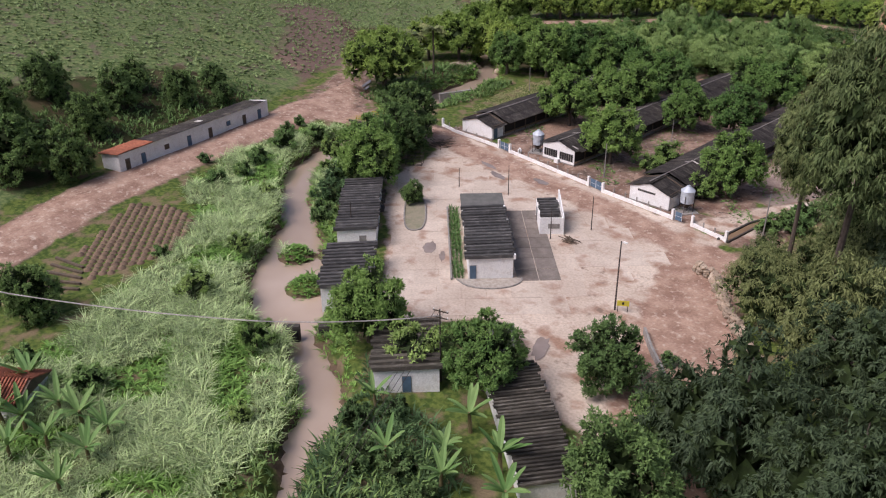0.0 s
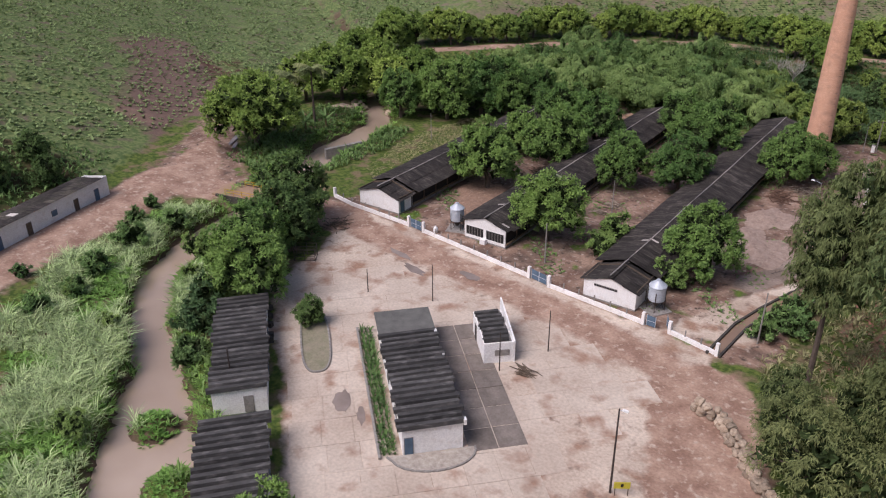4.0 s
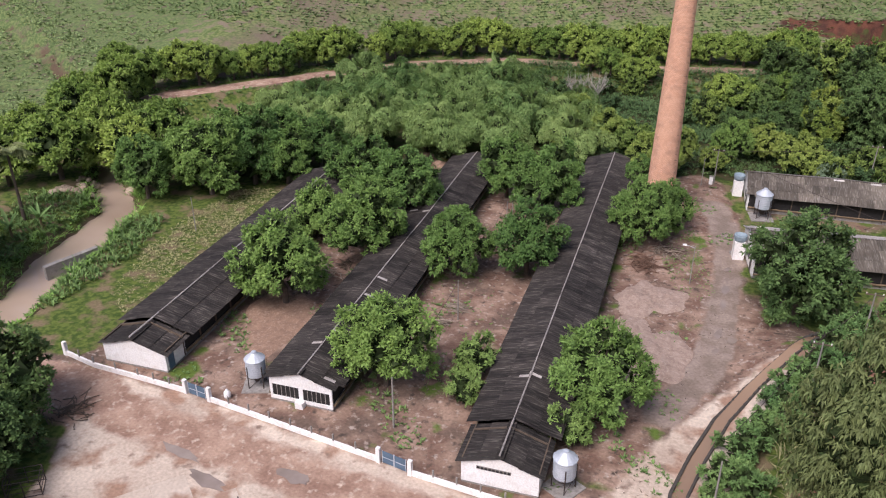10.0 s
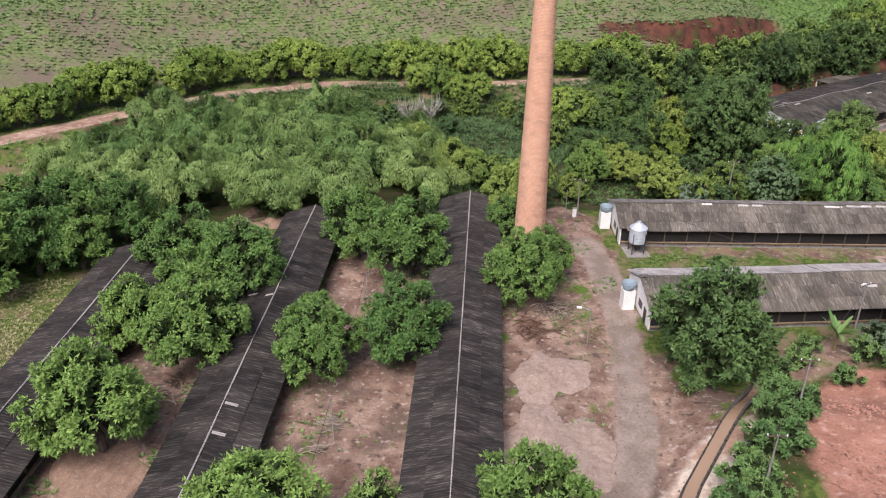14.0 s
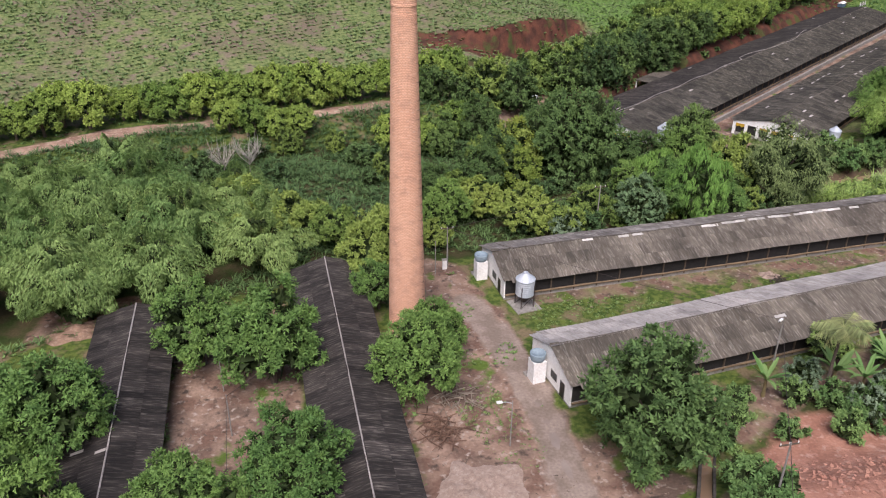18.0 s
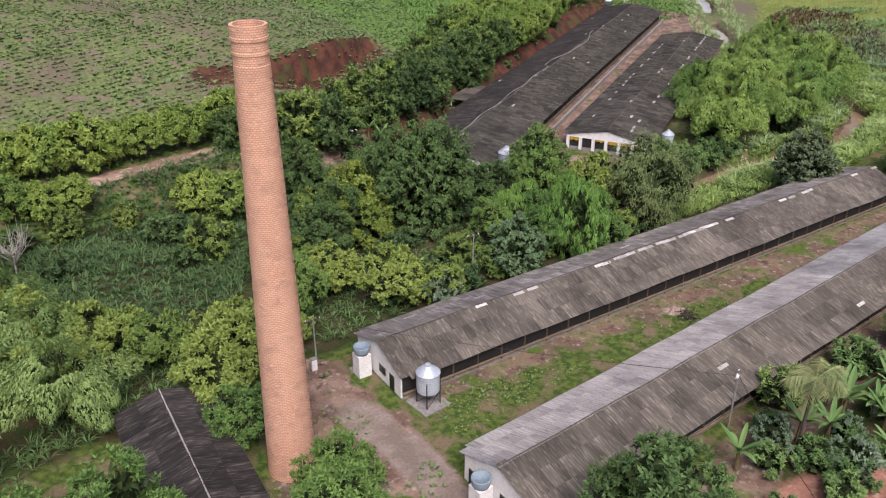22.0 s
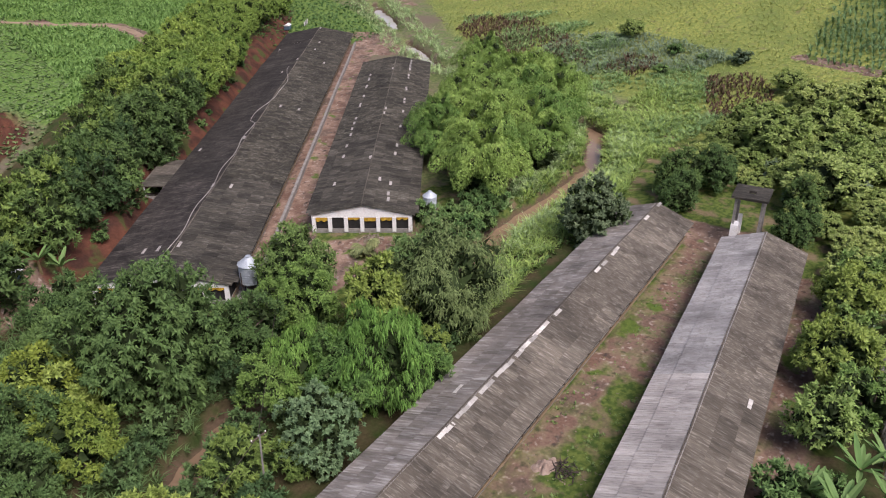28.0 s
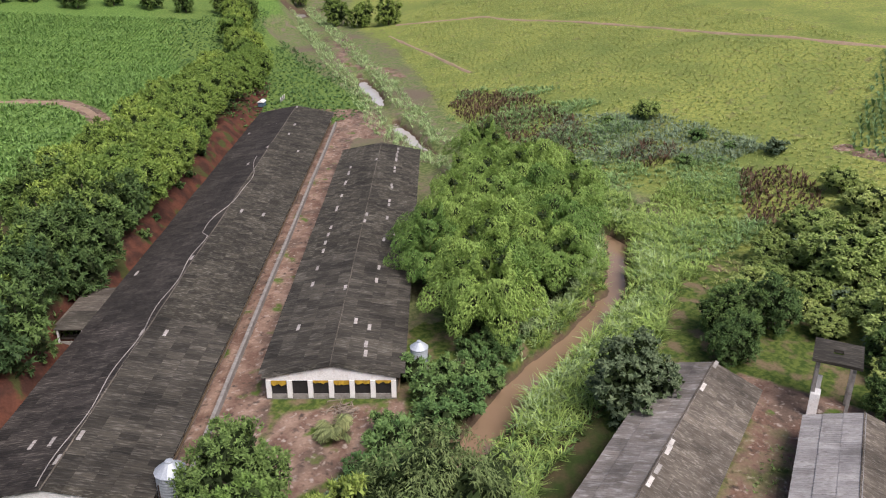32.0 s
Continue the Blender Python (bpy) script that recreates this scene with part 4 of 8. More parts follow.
# Dark leaf colour that paints the shade inside crowns and bamboo plumes.
HEART = material("inner_leaves_painted_shade", (0.042, 0.07, 0.017), (0.02, 0.032, 0.01), scale=2.0, fine=9, bump=0.0, island=0.3)
TWIG = material("bare_grey_twigs", (0.46, 0.43, 0.38), (0.34, 0.3, 0.26))


def unit(a):
    return a / (np.linalg.norm(a, axis=-1, keepdims=True) + 1e-9)


def leaf_tris(p, t, n, size, aspect, g):
    """Pointed blades at p, running along t, their faces turned towards n."""
    t = unit(t)
    b = unit(np.cross(t, n))
    s = (size * g.uniform(0.6, 1.4, len(p)))[:, None]
    v = np.stack([p - t * s * 0.55 - b * s * aspect, p - t * s * 0.35 + b * s * aspect, p + t * s * 1.1], 1)
    return v.reshape(-1, 3), np.arange(3 * len(p)).reshape(-1, 3)


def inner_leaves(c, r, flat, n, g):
    """Leaf triangles inside one lobe, which carry the crown's inner shade in their colour."""
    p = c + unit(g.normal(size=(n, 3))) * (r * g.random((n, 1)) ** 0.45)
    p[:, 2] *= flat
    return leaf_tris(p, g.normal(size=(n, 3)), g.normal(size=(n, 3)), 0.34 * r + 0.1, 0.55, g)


def crown(seed, R, flat, lobes, tufts, per, size, z0, mat, aspect=0.4, hang=0.0, tuft=0.12, skirt=-0.55):
    """A crown of uneven lobes: each has inner leaves with shade in their colour and is set with leaf rosettes."""
    g = np.random.default_rng(seed)
    k = np.arange(lobes) + 0.5
    h = 1 - (1 - skirt) * k / lobes
    az = k * 2.39996 + g.uniform(-0.4, 0.4, lobes)
    w = np.sqrt(np.maximum(0, 1 - h * h))
    d = np.stack([w * np.cos(az), w * np.sin(az), h], -1)
    c = d * (R * g.uniform(0.48, 0.84, lobes))[:, None]
    lr = R * g.uniform(0.19, 0.35, lobes)
    e = unit(g.normal(size=(lobes, tufts, 3)) + 0.55 * d[:, None] + np.array([0, 0, 0.4]))
    q = c[:, None] + e * lr[:, None, None] * g.uniform(0.72, 1.12, (lobes, tufts, 1))
    q[..., 2] *= flat
    q = q.reshape(-1, 3)
    o = unit(q / np.array([1, 1, flat]) + np.array([0, 0, 0.3]))
    f = unit(g.normal(size=(len(q), per, 3)) + 0.5 * o[:, None] + np.array([0, 0, 0.1]))
    r = (R * tuft * g.uniform(0.6, 1.3, len(q)))[:, None, None]
    p = q[:, None] + f * r * g.uniform(0.15, 0.9, (len(q), per, 1))
    t = f + g.normal(size=f.shape) * 0.35 + np.array([0, 0, -1.0]) * (2.2 * hang + 0.15)
    n = 0.7 * o[:, None] + np.array([0, 0, 0.9]) + g.normal(size=f.shape) * 0.45
    v, tri = leaf_tris(p.reshape(-1, 3), t.reshape(-1, 3), n.reshape(-1, 3), size, aspect, g)
    V, T = [v], [tri]
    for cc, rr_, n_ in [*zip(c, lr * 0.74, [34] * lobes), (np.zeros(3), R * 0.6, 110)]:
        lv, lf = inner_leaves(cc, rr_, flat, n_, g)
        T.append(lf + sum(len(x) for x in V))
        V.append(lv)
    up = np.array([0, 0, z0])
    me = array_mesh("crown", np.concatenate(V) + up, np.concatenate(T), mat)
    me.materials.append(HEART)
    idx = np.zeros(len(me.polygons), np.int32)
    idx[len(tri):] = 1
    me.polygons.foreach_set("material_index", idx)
    return me, c * np.array([1, 1, flat]) + up


def trunk_shape(height, r0, tips, g, bend=0.3):
    s = Shape()
    top = Vector((g.uniform(-bend, bend), g.uniform(-bend, bend), height))
    s.tube([(0, 0, -0.6), (0.05, 0, height * 0.5), top], [r0 * 1.25, r0, r0 * 0.75], 7)
    for t in tips[:5]:
        t = Vector(t)
        mid = top.lerp(t, 0.5) + Vector((0, 0, 0.12 * (t - top).length))
        s.tube([top - Vector((0, 0, 0.2)), mid, t], [r0 * 0.55, r0 * 0.35, r0 * 0.12], 5)
    return s


def tree_kind(seed, R, flat, lobes, tufts, per, size, mat, stem=1.0, hang=0.0, aspect=0.4, tuft=0.12, name="tree", label="leafy green shade tree", skirt=-0.55):
    g = np.random.default_rng(seed + 50)
    z0 = stem + R * flat * 0.62
    ob = thing(name, pose(0, 0, -900), label, "tree")
    me, centres = crown(seed, R, flat, lobes, tufts, per, size, z0, mat, aspect, hang, tuft, skirt)
    pick = centres[g.choice(len(centres), min(8, len(centres)), replace=False)]
    part("trunk", trunk_shape(stem + R * flat * 0.3, 0.05 * R + 0.06, [tuple(p) for p in pick], g), BARK, ob)
    part("crown", me, None, ob)
    ob["radius"] = R
    return ob


def plant(kinds, x, y, R, label="", group="", z=None, squash=1.0):
    """Stands a copy of one of the kinds at x, y with crown radius R."""
    src = kinds[int(abs(x * 7.3 + y * 3.1)) % len(kinds)]
    s = R / src["radius"]
    ob = copy_thing(src, pose(x, y, ground_z(x, y) if z is None else z, 0, 0, (x * 37 + y * 91) % 360) @ Matrix.Diagonal((s, s, s * squash, 1)))
    return tagged(ob, label, "", group)


def drop_kinds(*lists):
    for kinds in lists:
        for k in kinds:
            for o in (*k.children_recursive, k):
                bpy.data.objects.remove(o)


ORCHARD = [tree_kind(s, 5.0, 1.0, 22, 19, 34, 0.19, LEAF, 1.6, aspect=0.5, tuft=0.13, label="round-crowned green shade tree", name="shade_tree") for s in (1, 2, 3, 23)]
DARKTREE = [tree_kind(s, 6.0, 1.12, 26, 19, 26, 0.235, LEAF_DARK, 1.0, aspect=0.5, tuft=0.115, label="dense dark green tree", name="broadleaf_tree", skirt=-0.8) for s in (4, 5)]
FARTREE = [tree_kind(s, 4.5, 0.85, 22, 17, 22, 0.24, LEAF_ROAD, 2.2, aspect=0.5, tuft=0.14, label="spreading roadside tree with light green crown", name="roadside_tree", skirt=-0.85) for s in (6, 7, 8)]
FARDEEP = [tree_kind(s, 5.0, 1.15, 18, 13, 16, 0.4, LEAF_BANK, 0.6, tuft=0.125, label="dense dark green tree", name="broadleaf_tree", skirt=-0.8) for s in (36, 37)]
FARDARK = [tree_kind(s, 5.0, 1.15, 18, 13, 16, 0.4, LEAF_MID, 0.6, tuft=0.125, label="dense green tree", name="broadleaf_tree", skirt=-0.8) for s in (9, 10, 26)]
BIGDARK = [tree_kind(s, 8.0, 0.95, 34, 20, 24, 0.32, LEAF_DEEP, 1.4, hang=0.4, aspect=0.26, tuft=0.085, label="large dense dark green tree", name="broadleaf_tree", skirt=-0.9) for s in (29, 30)]
WILLOW = [tree_kind(s, 7.0, 1.0, 30, 22, 26, 0.3, LEAF_OLIVE, 1.4, hang=0.6, aspect=0.24, tuft=0.14, label="tall olive-green tree with drooping foliage", name="drooping_tree", skirt=-0.8) for s in (11, 12)]
TALL = [tree_kind(s, 5.0, 1.7, 36, 22, 26, 0.28, LEAF_OLIVE, 12.0, hang=0.6, aspect=0.24, tuft=0.15, label="very tall slender tree with drooping yellow-green foliage", name="drooping_tree", skirt=-0.85) for s in (27, 28)]
WISPY = [tree_kind(s, 5.5, 1.1, 20, 16, 24, 0.26, LEAF_OLIVE, 2.0, hang=0.5, aspect=0.22, tuft=0.17, label="thin olive tree with sparse wispy foliage", name="wispy_tree") for s in (24, 25)]
ACACIA = [tree_kind(s, 7.0, 0.72, 40, 22, 24, 0.25, LEAF_ROAD, 2.0, tuft=0.1, label="wide domed light green tree", name="spreading_tree", skirt=-0.45) for s in (13,)]
BIGGREEN = [tree_kind(s, 8.0, 0.95, 40, 24, 30, 0.24, LEAF_DARK, 1.4, hang=0.25, aspect=0.42, tuft=0.085, label="large dense green tree", name="broadleaf_tree", skirt=-0.9) for s in (61,)]
FLOWERING = [tree_kind(s, 4.5, 0.95, 20, 16, 26, 0.2, LEAF_YELLOW, 1.0, aspect=0.5, tuft=0.13, label="tree with yellow flowering crown", name="flowering_tree", skirt=-0.7) for s in (62, 63)]
PALEWILLOW = [tree_kind(s, 7.0, 0.9, 34, 20, 24, 0.26, LEAF_PALE, 1.4, hang=0.5, aspect=0.2, tuft=0.15, label="pale drooping tree", name="drooping_tree", skirt=-0.8) for s in (64,)]
WEEPING = [tree_kind(s, 5.5, 1.0, 26, 20, 24, 0.3, LEAF_VIVID, 1.2, hang=0.9, aspect=0.22, tuft=0.14, label="bright green weeping tree", name="weeping_tree", skirt=-0.9) for s in (65, 66)]
LIME = [tree_kind(s, 4.0, 0.9, 20, 17, 26, 0.22, LEAF_LIME, 1.0, aspect=0.5, label="yellow-green leafy tree by the stream", name="yellow_green_tree") for s in (14, 15)]
SCRUB = [tree_kind(s, 4.0, 0.9, 20, 17, 26, 0.22, LEAF_SCRUB, 1.0, aspect=0.5, label="yellow-green scrub tree", name="yellow_green_tree") for s in (14, 15)]
SMALL = [tree_kind(s, 2.5, 0.95, 12, 11, 20, 0.16, LEAF_LIGHT, 0.6, aspect=0.5, tuft=0.17, label="small light green leafy tree", name="young_tree") for s in (16, 17)]
BUSH = [tree_kind(s, 2.0, 0.85, 8, 9, 20, 0.165, LEAF_BUSH, 0.0, aspect=0.5, tuft=0.2, label="low leafy green bush", name="bush", skirt=-0.3) for s in (18, 19, 20)]
# Same bush as BUSH; the stream bank's shade is in its darker leaf colour.
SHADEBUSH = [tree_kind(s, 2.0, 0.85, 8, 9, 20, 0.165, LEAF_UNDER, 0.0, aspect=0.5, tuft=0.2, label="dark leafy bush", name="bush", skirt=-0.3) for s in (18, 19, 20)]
GREYBUSH = [tree_kind(s, 3.0, 0.9, 14, 12, 20, 0.19, LEAF_GREY, 0.3, aspect=0.5, label="pale grey-green bushy tree", name="grey_green_tree") for s in (21,)]
CONE = [tree_kind(s, 3.2, 1.25, 34, 18, 20, 0.16, LEAF_CONE, 0.3, aspect=0.5, tuft=0.07, label="dense upright dark green tree", name="upright_tree", skirt=-0.8) for s in (22,)]
PALECONE = [tree_kind(s, 3.2, 1.25, 34, 18, 20, 0.16, LEAF_PALECONE, 0.3, aspect=0.5, tuft=0.07, label="dense upright grey-green tree", name="upright_tree", skirt=-0.8) for s in (22,)]


CULM = material("bamboo_culm", (0.25, 0.27, 0.09))


def bamboo_kind(seed, R, H, culms, per, mat):
    """Arching culms, each ending in a long rounded plume of hanging narrow leaves."""
    g = np.random.default_rng(seed)
    ob = thing("bamboo_clump", pose(0, 0, -900), "feathery arching bamboo clump with drooping plumes", "bamboo")
    s = Shape()
    P, T, Nn, I = [], [], [], []
    for i in range(culms):
        a = i * 2.39996 + g.uniform(-0.3, 0.3)
        u = math.sqrt((i + 0.5) / culms)
        out, h = R * u * g.uniform(0.85, 1.1), H * g.uniform(0.7, 1.12) * (1 - 0.35 * u * u)
        d = np.array([math.cos(a), math.sin(a), 0])
        side = np.array([-d[1], d[0], 0])
        up = np.array([0, 0, 1.0])

        def at(t):
            t = np.asarray(t)[:, None]
            return d * (0.3 + out * t ** 1.7) + up * (h * np.sin(t * 2.05))

        s.tube([tuple(p) for p in at([0, 0.35, 0.7, 1.0])], [0.07, 0.06, 0.045, 0.02], 4, caps=False)
        t = 0.46 + 0.66 * g.random(per) ** 0.85
        c = at(t)
        wd = (0.26 * R * np.sin(np.pi * np.clip((t - 0.43) / 0.72, 0, 1)) ** 0.5 * g.uniform(0.9, 1.25))[:, None]
        ang = g.uniform(0, 2 * np.pi, (per, 1))
        o = side * np.cos(ang) + (up * 0.85 + d * 0.4) * np.sin(ang)
        P.append(c + o * wd * g.uniform(0.72, 1.0, (per, 1)) - up * 0.25 * wd)
        T.append(d * 0.6 - up * 0.8 + g.normal(size=(per, 3)) * 0.45)
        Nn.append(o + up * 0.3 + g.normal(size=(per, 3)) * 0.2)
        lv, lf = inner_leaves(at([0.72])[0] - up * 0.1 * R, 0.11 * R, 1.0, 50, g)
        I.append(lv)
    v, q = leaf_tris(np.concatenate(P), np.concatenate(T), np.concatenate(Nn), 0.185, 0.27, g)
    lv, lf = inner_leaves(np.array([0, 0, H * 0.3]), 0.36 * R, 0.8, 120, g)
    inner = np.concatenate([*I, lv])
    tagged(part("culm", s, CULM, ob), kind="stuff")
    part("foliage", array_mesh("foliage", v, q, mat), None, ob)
    part("inner_foliage", array_mesh("inner_foliage", inner, np.arange(len(inner)).reshape(-1, 3), HEART), None, ob, "inner leaves coloured dark as plume shade")
    ob["radius"] = R
    return ob


BAMBOO = [bamboo_kind(s, 4.6, 6.4, 15, 1000, LEAF_BAMBOO) for s in (31, 32, 33)]
BAMBOO_TALL = [bamboo_kind(s, 4.6, 7.6, 17, 900, LEAF_BAMBOO_Y) for s in (34, 35)]


def strip_leaf(s, base, azim, length, width, lift, droop, steps=5, fold=0.15):
    """One arched blade as a strip with a raised keel."""
    d = Vector((math.cos(azim), math.sin(azim), 0))
    side = Vector((-d.y, d.x, 0))
    rows = []
    for i in range(steps + 1):
        t = i / steps
        p = Vector(base) + d * (length * t * (0.9 - 0.25 * t * droop)) + Vector((0, 0, lift * t - droop * length * t * t * 0.75))
        w = width * math.sin(math.pi * min(0.97, 0.08 + 0.9 * t)) ** 0.6
        rows.append((p - side * w, p + Vector((0, 0, -fold * w)), p + side * w))
    n = len(s.v)
    for r in rows:
        s.v += [tuple(q) for q in r]
    for i in range(steps):
        for k in (0, 1):
            a = n + 3 * i + k
            s.f.append((a, a + 1, a + 4, a + 3))


def banana_kind(seed):
    g = random.Random(seed)
    ob = thing("banana_plant", pose(0, 0, -900), "banana plant with broad arching leaves", "plant")
    part("pseudostem", Shape().tube([(0, 0, -0.3), (0.05, 0, 1.0), (0.1, 0.05, 2.0)], [0.2, 0.17, 0.12], 7), material("banana_stem", (0.2, 0.2, 0.09), (0.16, 0.1, 0.05)), ob)
    for i in range(10):
        s = Shape()
        strip_leaf(s, (0.1, 0.05, 1.9), i * 2.4 + g.uniform(-0.3, 0.3), g.uniform(1.9, 2.7), g.uniform(0.2, 0.28), g.uniform(1.2, 2.8), g.uniform(0.25, 0.7), 6, 0.4)
        part("leaf", s, LEAF_BANANA, ob)
    ob["radius"] = 2.0
    return ob


BANANA = [banana_kind(s) for s in (41, 42, 43)]


def palm_kind(seed, height, fronds, reach):
    g = random.Random(seed)
    ob = thing("coconut_palm", pose(0, 0, -900), "slender coconut palm with yellowing fronds", "palm")
    part("trunk", Shape().tube([(0, 0, -0.4), (0.1, 0.05, height * 0.5), (0.0, 0, height)], [0.24, 0.16, 0.14], 8), BARK, ob, "ringed pale trunk")
    for i in range(fronds):
        s = Shape()
        az = i * 2.399 + g.uniform(-0.2, 0.2)
        lift, droop, length = g.uniform(-0.2, 2.6), g.uniform(0.45, 0.8), reach * g.uniform(0.85, 1.1)
        d = Vector((math.cos(az), math.sin(az), 0))
        side = Vector((-d.y, d.x, 0))
        prev = None
        for k in range(19):
            t = k / 18
            p = Vector((0, 0, height)) + d * length * t * (0.95 - 0.2 * t) + Vector((0, 0, lift * t - droop * length * t * t * 0.75))
            if prev is not None:
                w = (1.05 if k < 17 else 0.6) * math.sin(math.pi * (0.14 + 0.72 * t))
                s.face(prev - side * 0.03, prev + side * 0.03, p + side * 0.02, p - side * 0.02)
                for sg in (-1, 1):
                    tip = prev + side * sg * w * g.uniform(0.75, 1.1) + d * 0.45 + Vector((0, 0, -0.55 * w))
                    s.face(prev - d * 0.05, prev + d * 0.1, tip + d * 0.05, tip)
            prev = p
        part("frond", s, LEAF_PALM, ob)
    ob["radius"] = reach
    return ob


PALM = [palm_kind(51, 8.6, 20, 3.4), palm_kind(52, 1.0, 14, 2.4)]


def bare_tree(x, y, h, seed):
    g = random.Random(seed)
    ob = thing("bare_tree", pose(x, y, ground_z(x, y)), "leafless grey tree with upright twigs", "tree")
    part("trunk", Shape().tube([(0, 0, -0.3), (0.1, 0, h * 0.35)], [0.14, 0.1], 6), TWIG, ob)
    s = Shape()
    for i in range(26):
        a, o = g.uniform(0, 6.28), g.uniform(0.2, 0.42) * h
        z = g.uniform(0.15, 0.4) * h
        e = Vector((math.cos(a) * o, math.sin(a) * o, h * g.uniform(0.7, 1.0)))
        b = Vector((0.05, 0, z))
        m = b.lerp(e, 0.5) + Vector((math.cos(a) * 0.1 * h, math.sin(a) * 0.1 * h, 0))
        s.tube([b, m, e], [0.06, 0.04, 0.015], 4, caps=False)
        for _ in range(3):
            f = m + Vector((g.uniform(-1, 1), g.uniform(-1, 1), g.uniform(0.4, 1.2))) * h * 0.18
            s.tube([m, f], [0.03, 0.01], 3, caps=False)
    tagged(part("branch", s, TWIG, ob), kind="stuff")
    return ob


def blades(name, pts, h, width, n, spread, mat, label, seed=1, category="grass"):
    """Tufts of arching two-segment blades standing on the land, one mesh."""
    g = np.random.default_rng(seed)
    pts = np.asarray(pts, float)
    z = height(pts[:, 0], pts[:, 1])
    base = np.repeat(np.concatenate([pts, z[:, None]], 1), n, 0)
    k = len(base)
    patch = 0.85 + 0.2 * np.sin(pts[:, 0] * 1.3 + 2 * np.sin(pts[:, 1] * 0.9)) * np.sin(pts[:, 1] * 1.1 - pts[:, 0] * 0.4) + 0.35 * np.sin(pts[:, 0] * 0.23 + 1.7 * np.sin(pts[:, 1] * 0.13)) * np.sin(pts[:, 1] * 0.31 + pts[:, 0] * 0.07)
    hs = np.repeat(h * patch * g.uniform(0.6, 1.35, len(pts)), n) * g.uniform(0.7, 1.15, k)
    a = g.uniform(0, 2 * np.pi, k)
    d = np.stack([np.cos(a), np.sin(a), 0 * a], -1)
    side = np.stack([-np.sin(a), np.cos(a), 0 * a], -1) * (width * g.uniform(0.7, 1.3, k))[:, None]
    base = base + d * (spread * 0.15 * hs * g.uniform(0, 1, k))[:, None] - np.array([0, 0, 0.1])
    up = np.array([0, 0, 1.0])
    mid = base + d * (0.3 * spread * hs)[:, None] + up * (0.6 * hs)[:, None]
    tip = base + d * (spread * hs * g.uniform(0.7, 1.2, k))[:, None] + up * (hs * g.uniform(0.55, 0.95, k))[:, None]
    v = np.stack([base, mid + side, tip, mid - side], 1).reshape(-1, 3)
    q = np.arange(4 * k).reshape(-1, 4)
    me = array_mesh(name, v, q, mat)
    return tagged(new(name, me), label, category, kind="stuff")


def scatter(poly, spacing, seed, keep=None):
    """Jittered points in a polygon, off the water."""
    g = np.random.default_rng(seed)
    P = np.array(poly)
    x0, y0 = P.min(0)
    x1, y1 = P.max(0)
    xs, ys = np.meshgrid(np.arange(x0, x1, spacing), np.arange(y0, y1, spacing))
    x = xs.ravel() + g.uniform(-0.5, 0.5, xs.size) * spacing
    y = ys.ravel() + g.uniform(-0.5, 0.5, xs.size) * spacing
    ok = inside(x, y, list(poly)) & (rivers(x, y) < 0.45)
    if keep is not None:
        ok &= keep(x, y)
    return np.stack([x[ok], y[ok]], -1)


g_ = np.random.default_rng(5)
REEDS = [(-60, -92), (-50, -84), (-42, -98), (-31, -108), (-22, -121), (-10, -134), (4, -139), (16, -146), (22, -160), (20, -180), (-4, -182), (-15, -172), (-14, -158), (-20, -150), (-32, -132), (-46, -128), (-56, -112)]
# trees of the farm, place by place: x, y, crown radius
for row in ((-22.6, -53.1, 5.4), (-17.3, -39.0, 5.2), (-25.5, -36.0, 4.2), (-17.0, -24.5, 5.2), (-26.5, -20.0, 4.8), (-22.0, -29.0, 4.0), (-3.7, -65.1, 5.0), (-4.4, -39.1, 4.5),
            (4.9, -36.0, 4.7), (-4.4, -11.5, 4.7), (3.4, -16.5, 5.4), (18.9, -63.0, 4.9), (18.6, -21.5, 4.6), (21.5, -16.5, 3.6)):
    plant(ORCHARD, row[0], row[1], row[2] * 1.12, label="round-crowned green shade tree between the poultry houses", group="shade trees")
plant(SMALL, 5.0, -60.5, 3.0, "small light green tree between the poultry houses")
plant(SMALL, 5.2, -65.5, 2.3, "small light green tree between the poultry houses")
plant(ORCHARD, 16.8, -3.6, 3.4, "leafy green tree at the foot of the chimney")
plant(SMALL, 16.9, -68.0, 2.6, "bushy young tree beside the silo")
plant(DARKTREE, 39.0, -35.5, 7.0, "dense dark green tree beside the pale-roofed poultry house")
for row in ((-51.3, -26.0, 6.6), (-46.7, -19.8, 6.4), (-41.4, -18.0, 5.2), (-60.5, -30.5, 5.4), (-56.5, -24.0, 5.6), (-53.0, -16.0, 6.0), (-47.0, -10.0, 5.8), (-39.5, -9.0, 5.0)):
    plant(ORCHARD, *row, label="leafy green tree by the river bend", group="riverside trees")
plant(ACACIA, -71.8, -61.6, 9.8, "wide flat-topped light green tree by the muddy road")
for row in ((-92, -22, 5.5), (-84, -10, 6), (-96, -6, 6), (-90, 2, 6), (-104, 6, 6), (-100, 14, 5), (-79.8, -28.6, 6.7), (-86, -34, 6), (-78, -18, 6.5), (-70, -12, 6), (-70.5, -22.0, 5.5)):
    plant(FARTREE, *row, label="broad green tree above the river")
for row in ((-38.2, -83.0, 6.0), (-33.6, -89.5, 5.0)):
    plant(DARKTREE, *row, label="dense dark green tree at the yard's edge")
for row in ((-25.6, -103.6, 5.4), (-29.6, -99.5, 5.4), (-33.5, -95.0, 4.6)):
    plant(ORCHARD, *row, label="leafy green tree between river and shed")
plant(DARKTREE, -15.4, -102.9, 2.1, "small round tree in the yard's oval bed")
plant(ORCHARD, 11.6, -133.8, 5.0, "leafy tree beside the riverside shed")
plant(SMALL, 19.8, -134.0, 3.6, "light green tree over the workshop roof")
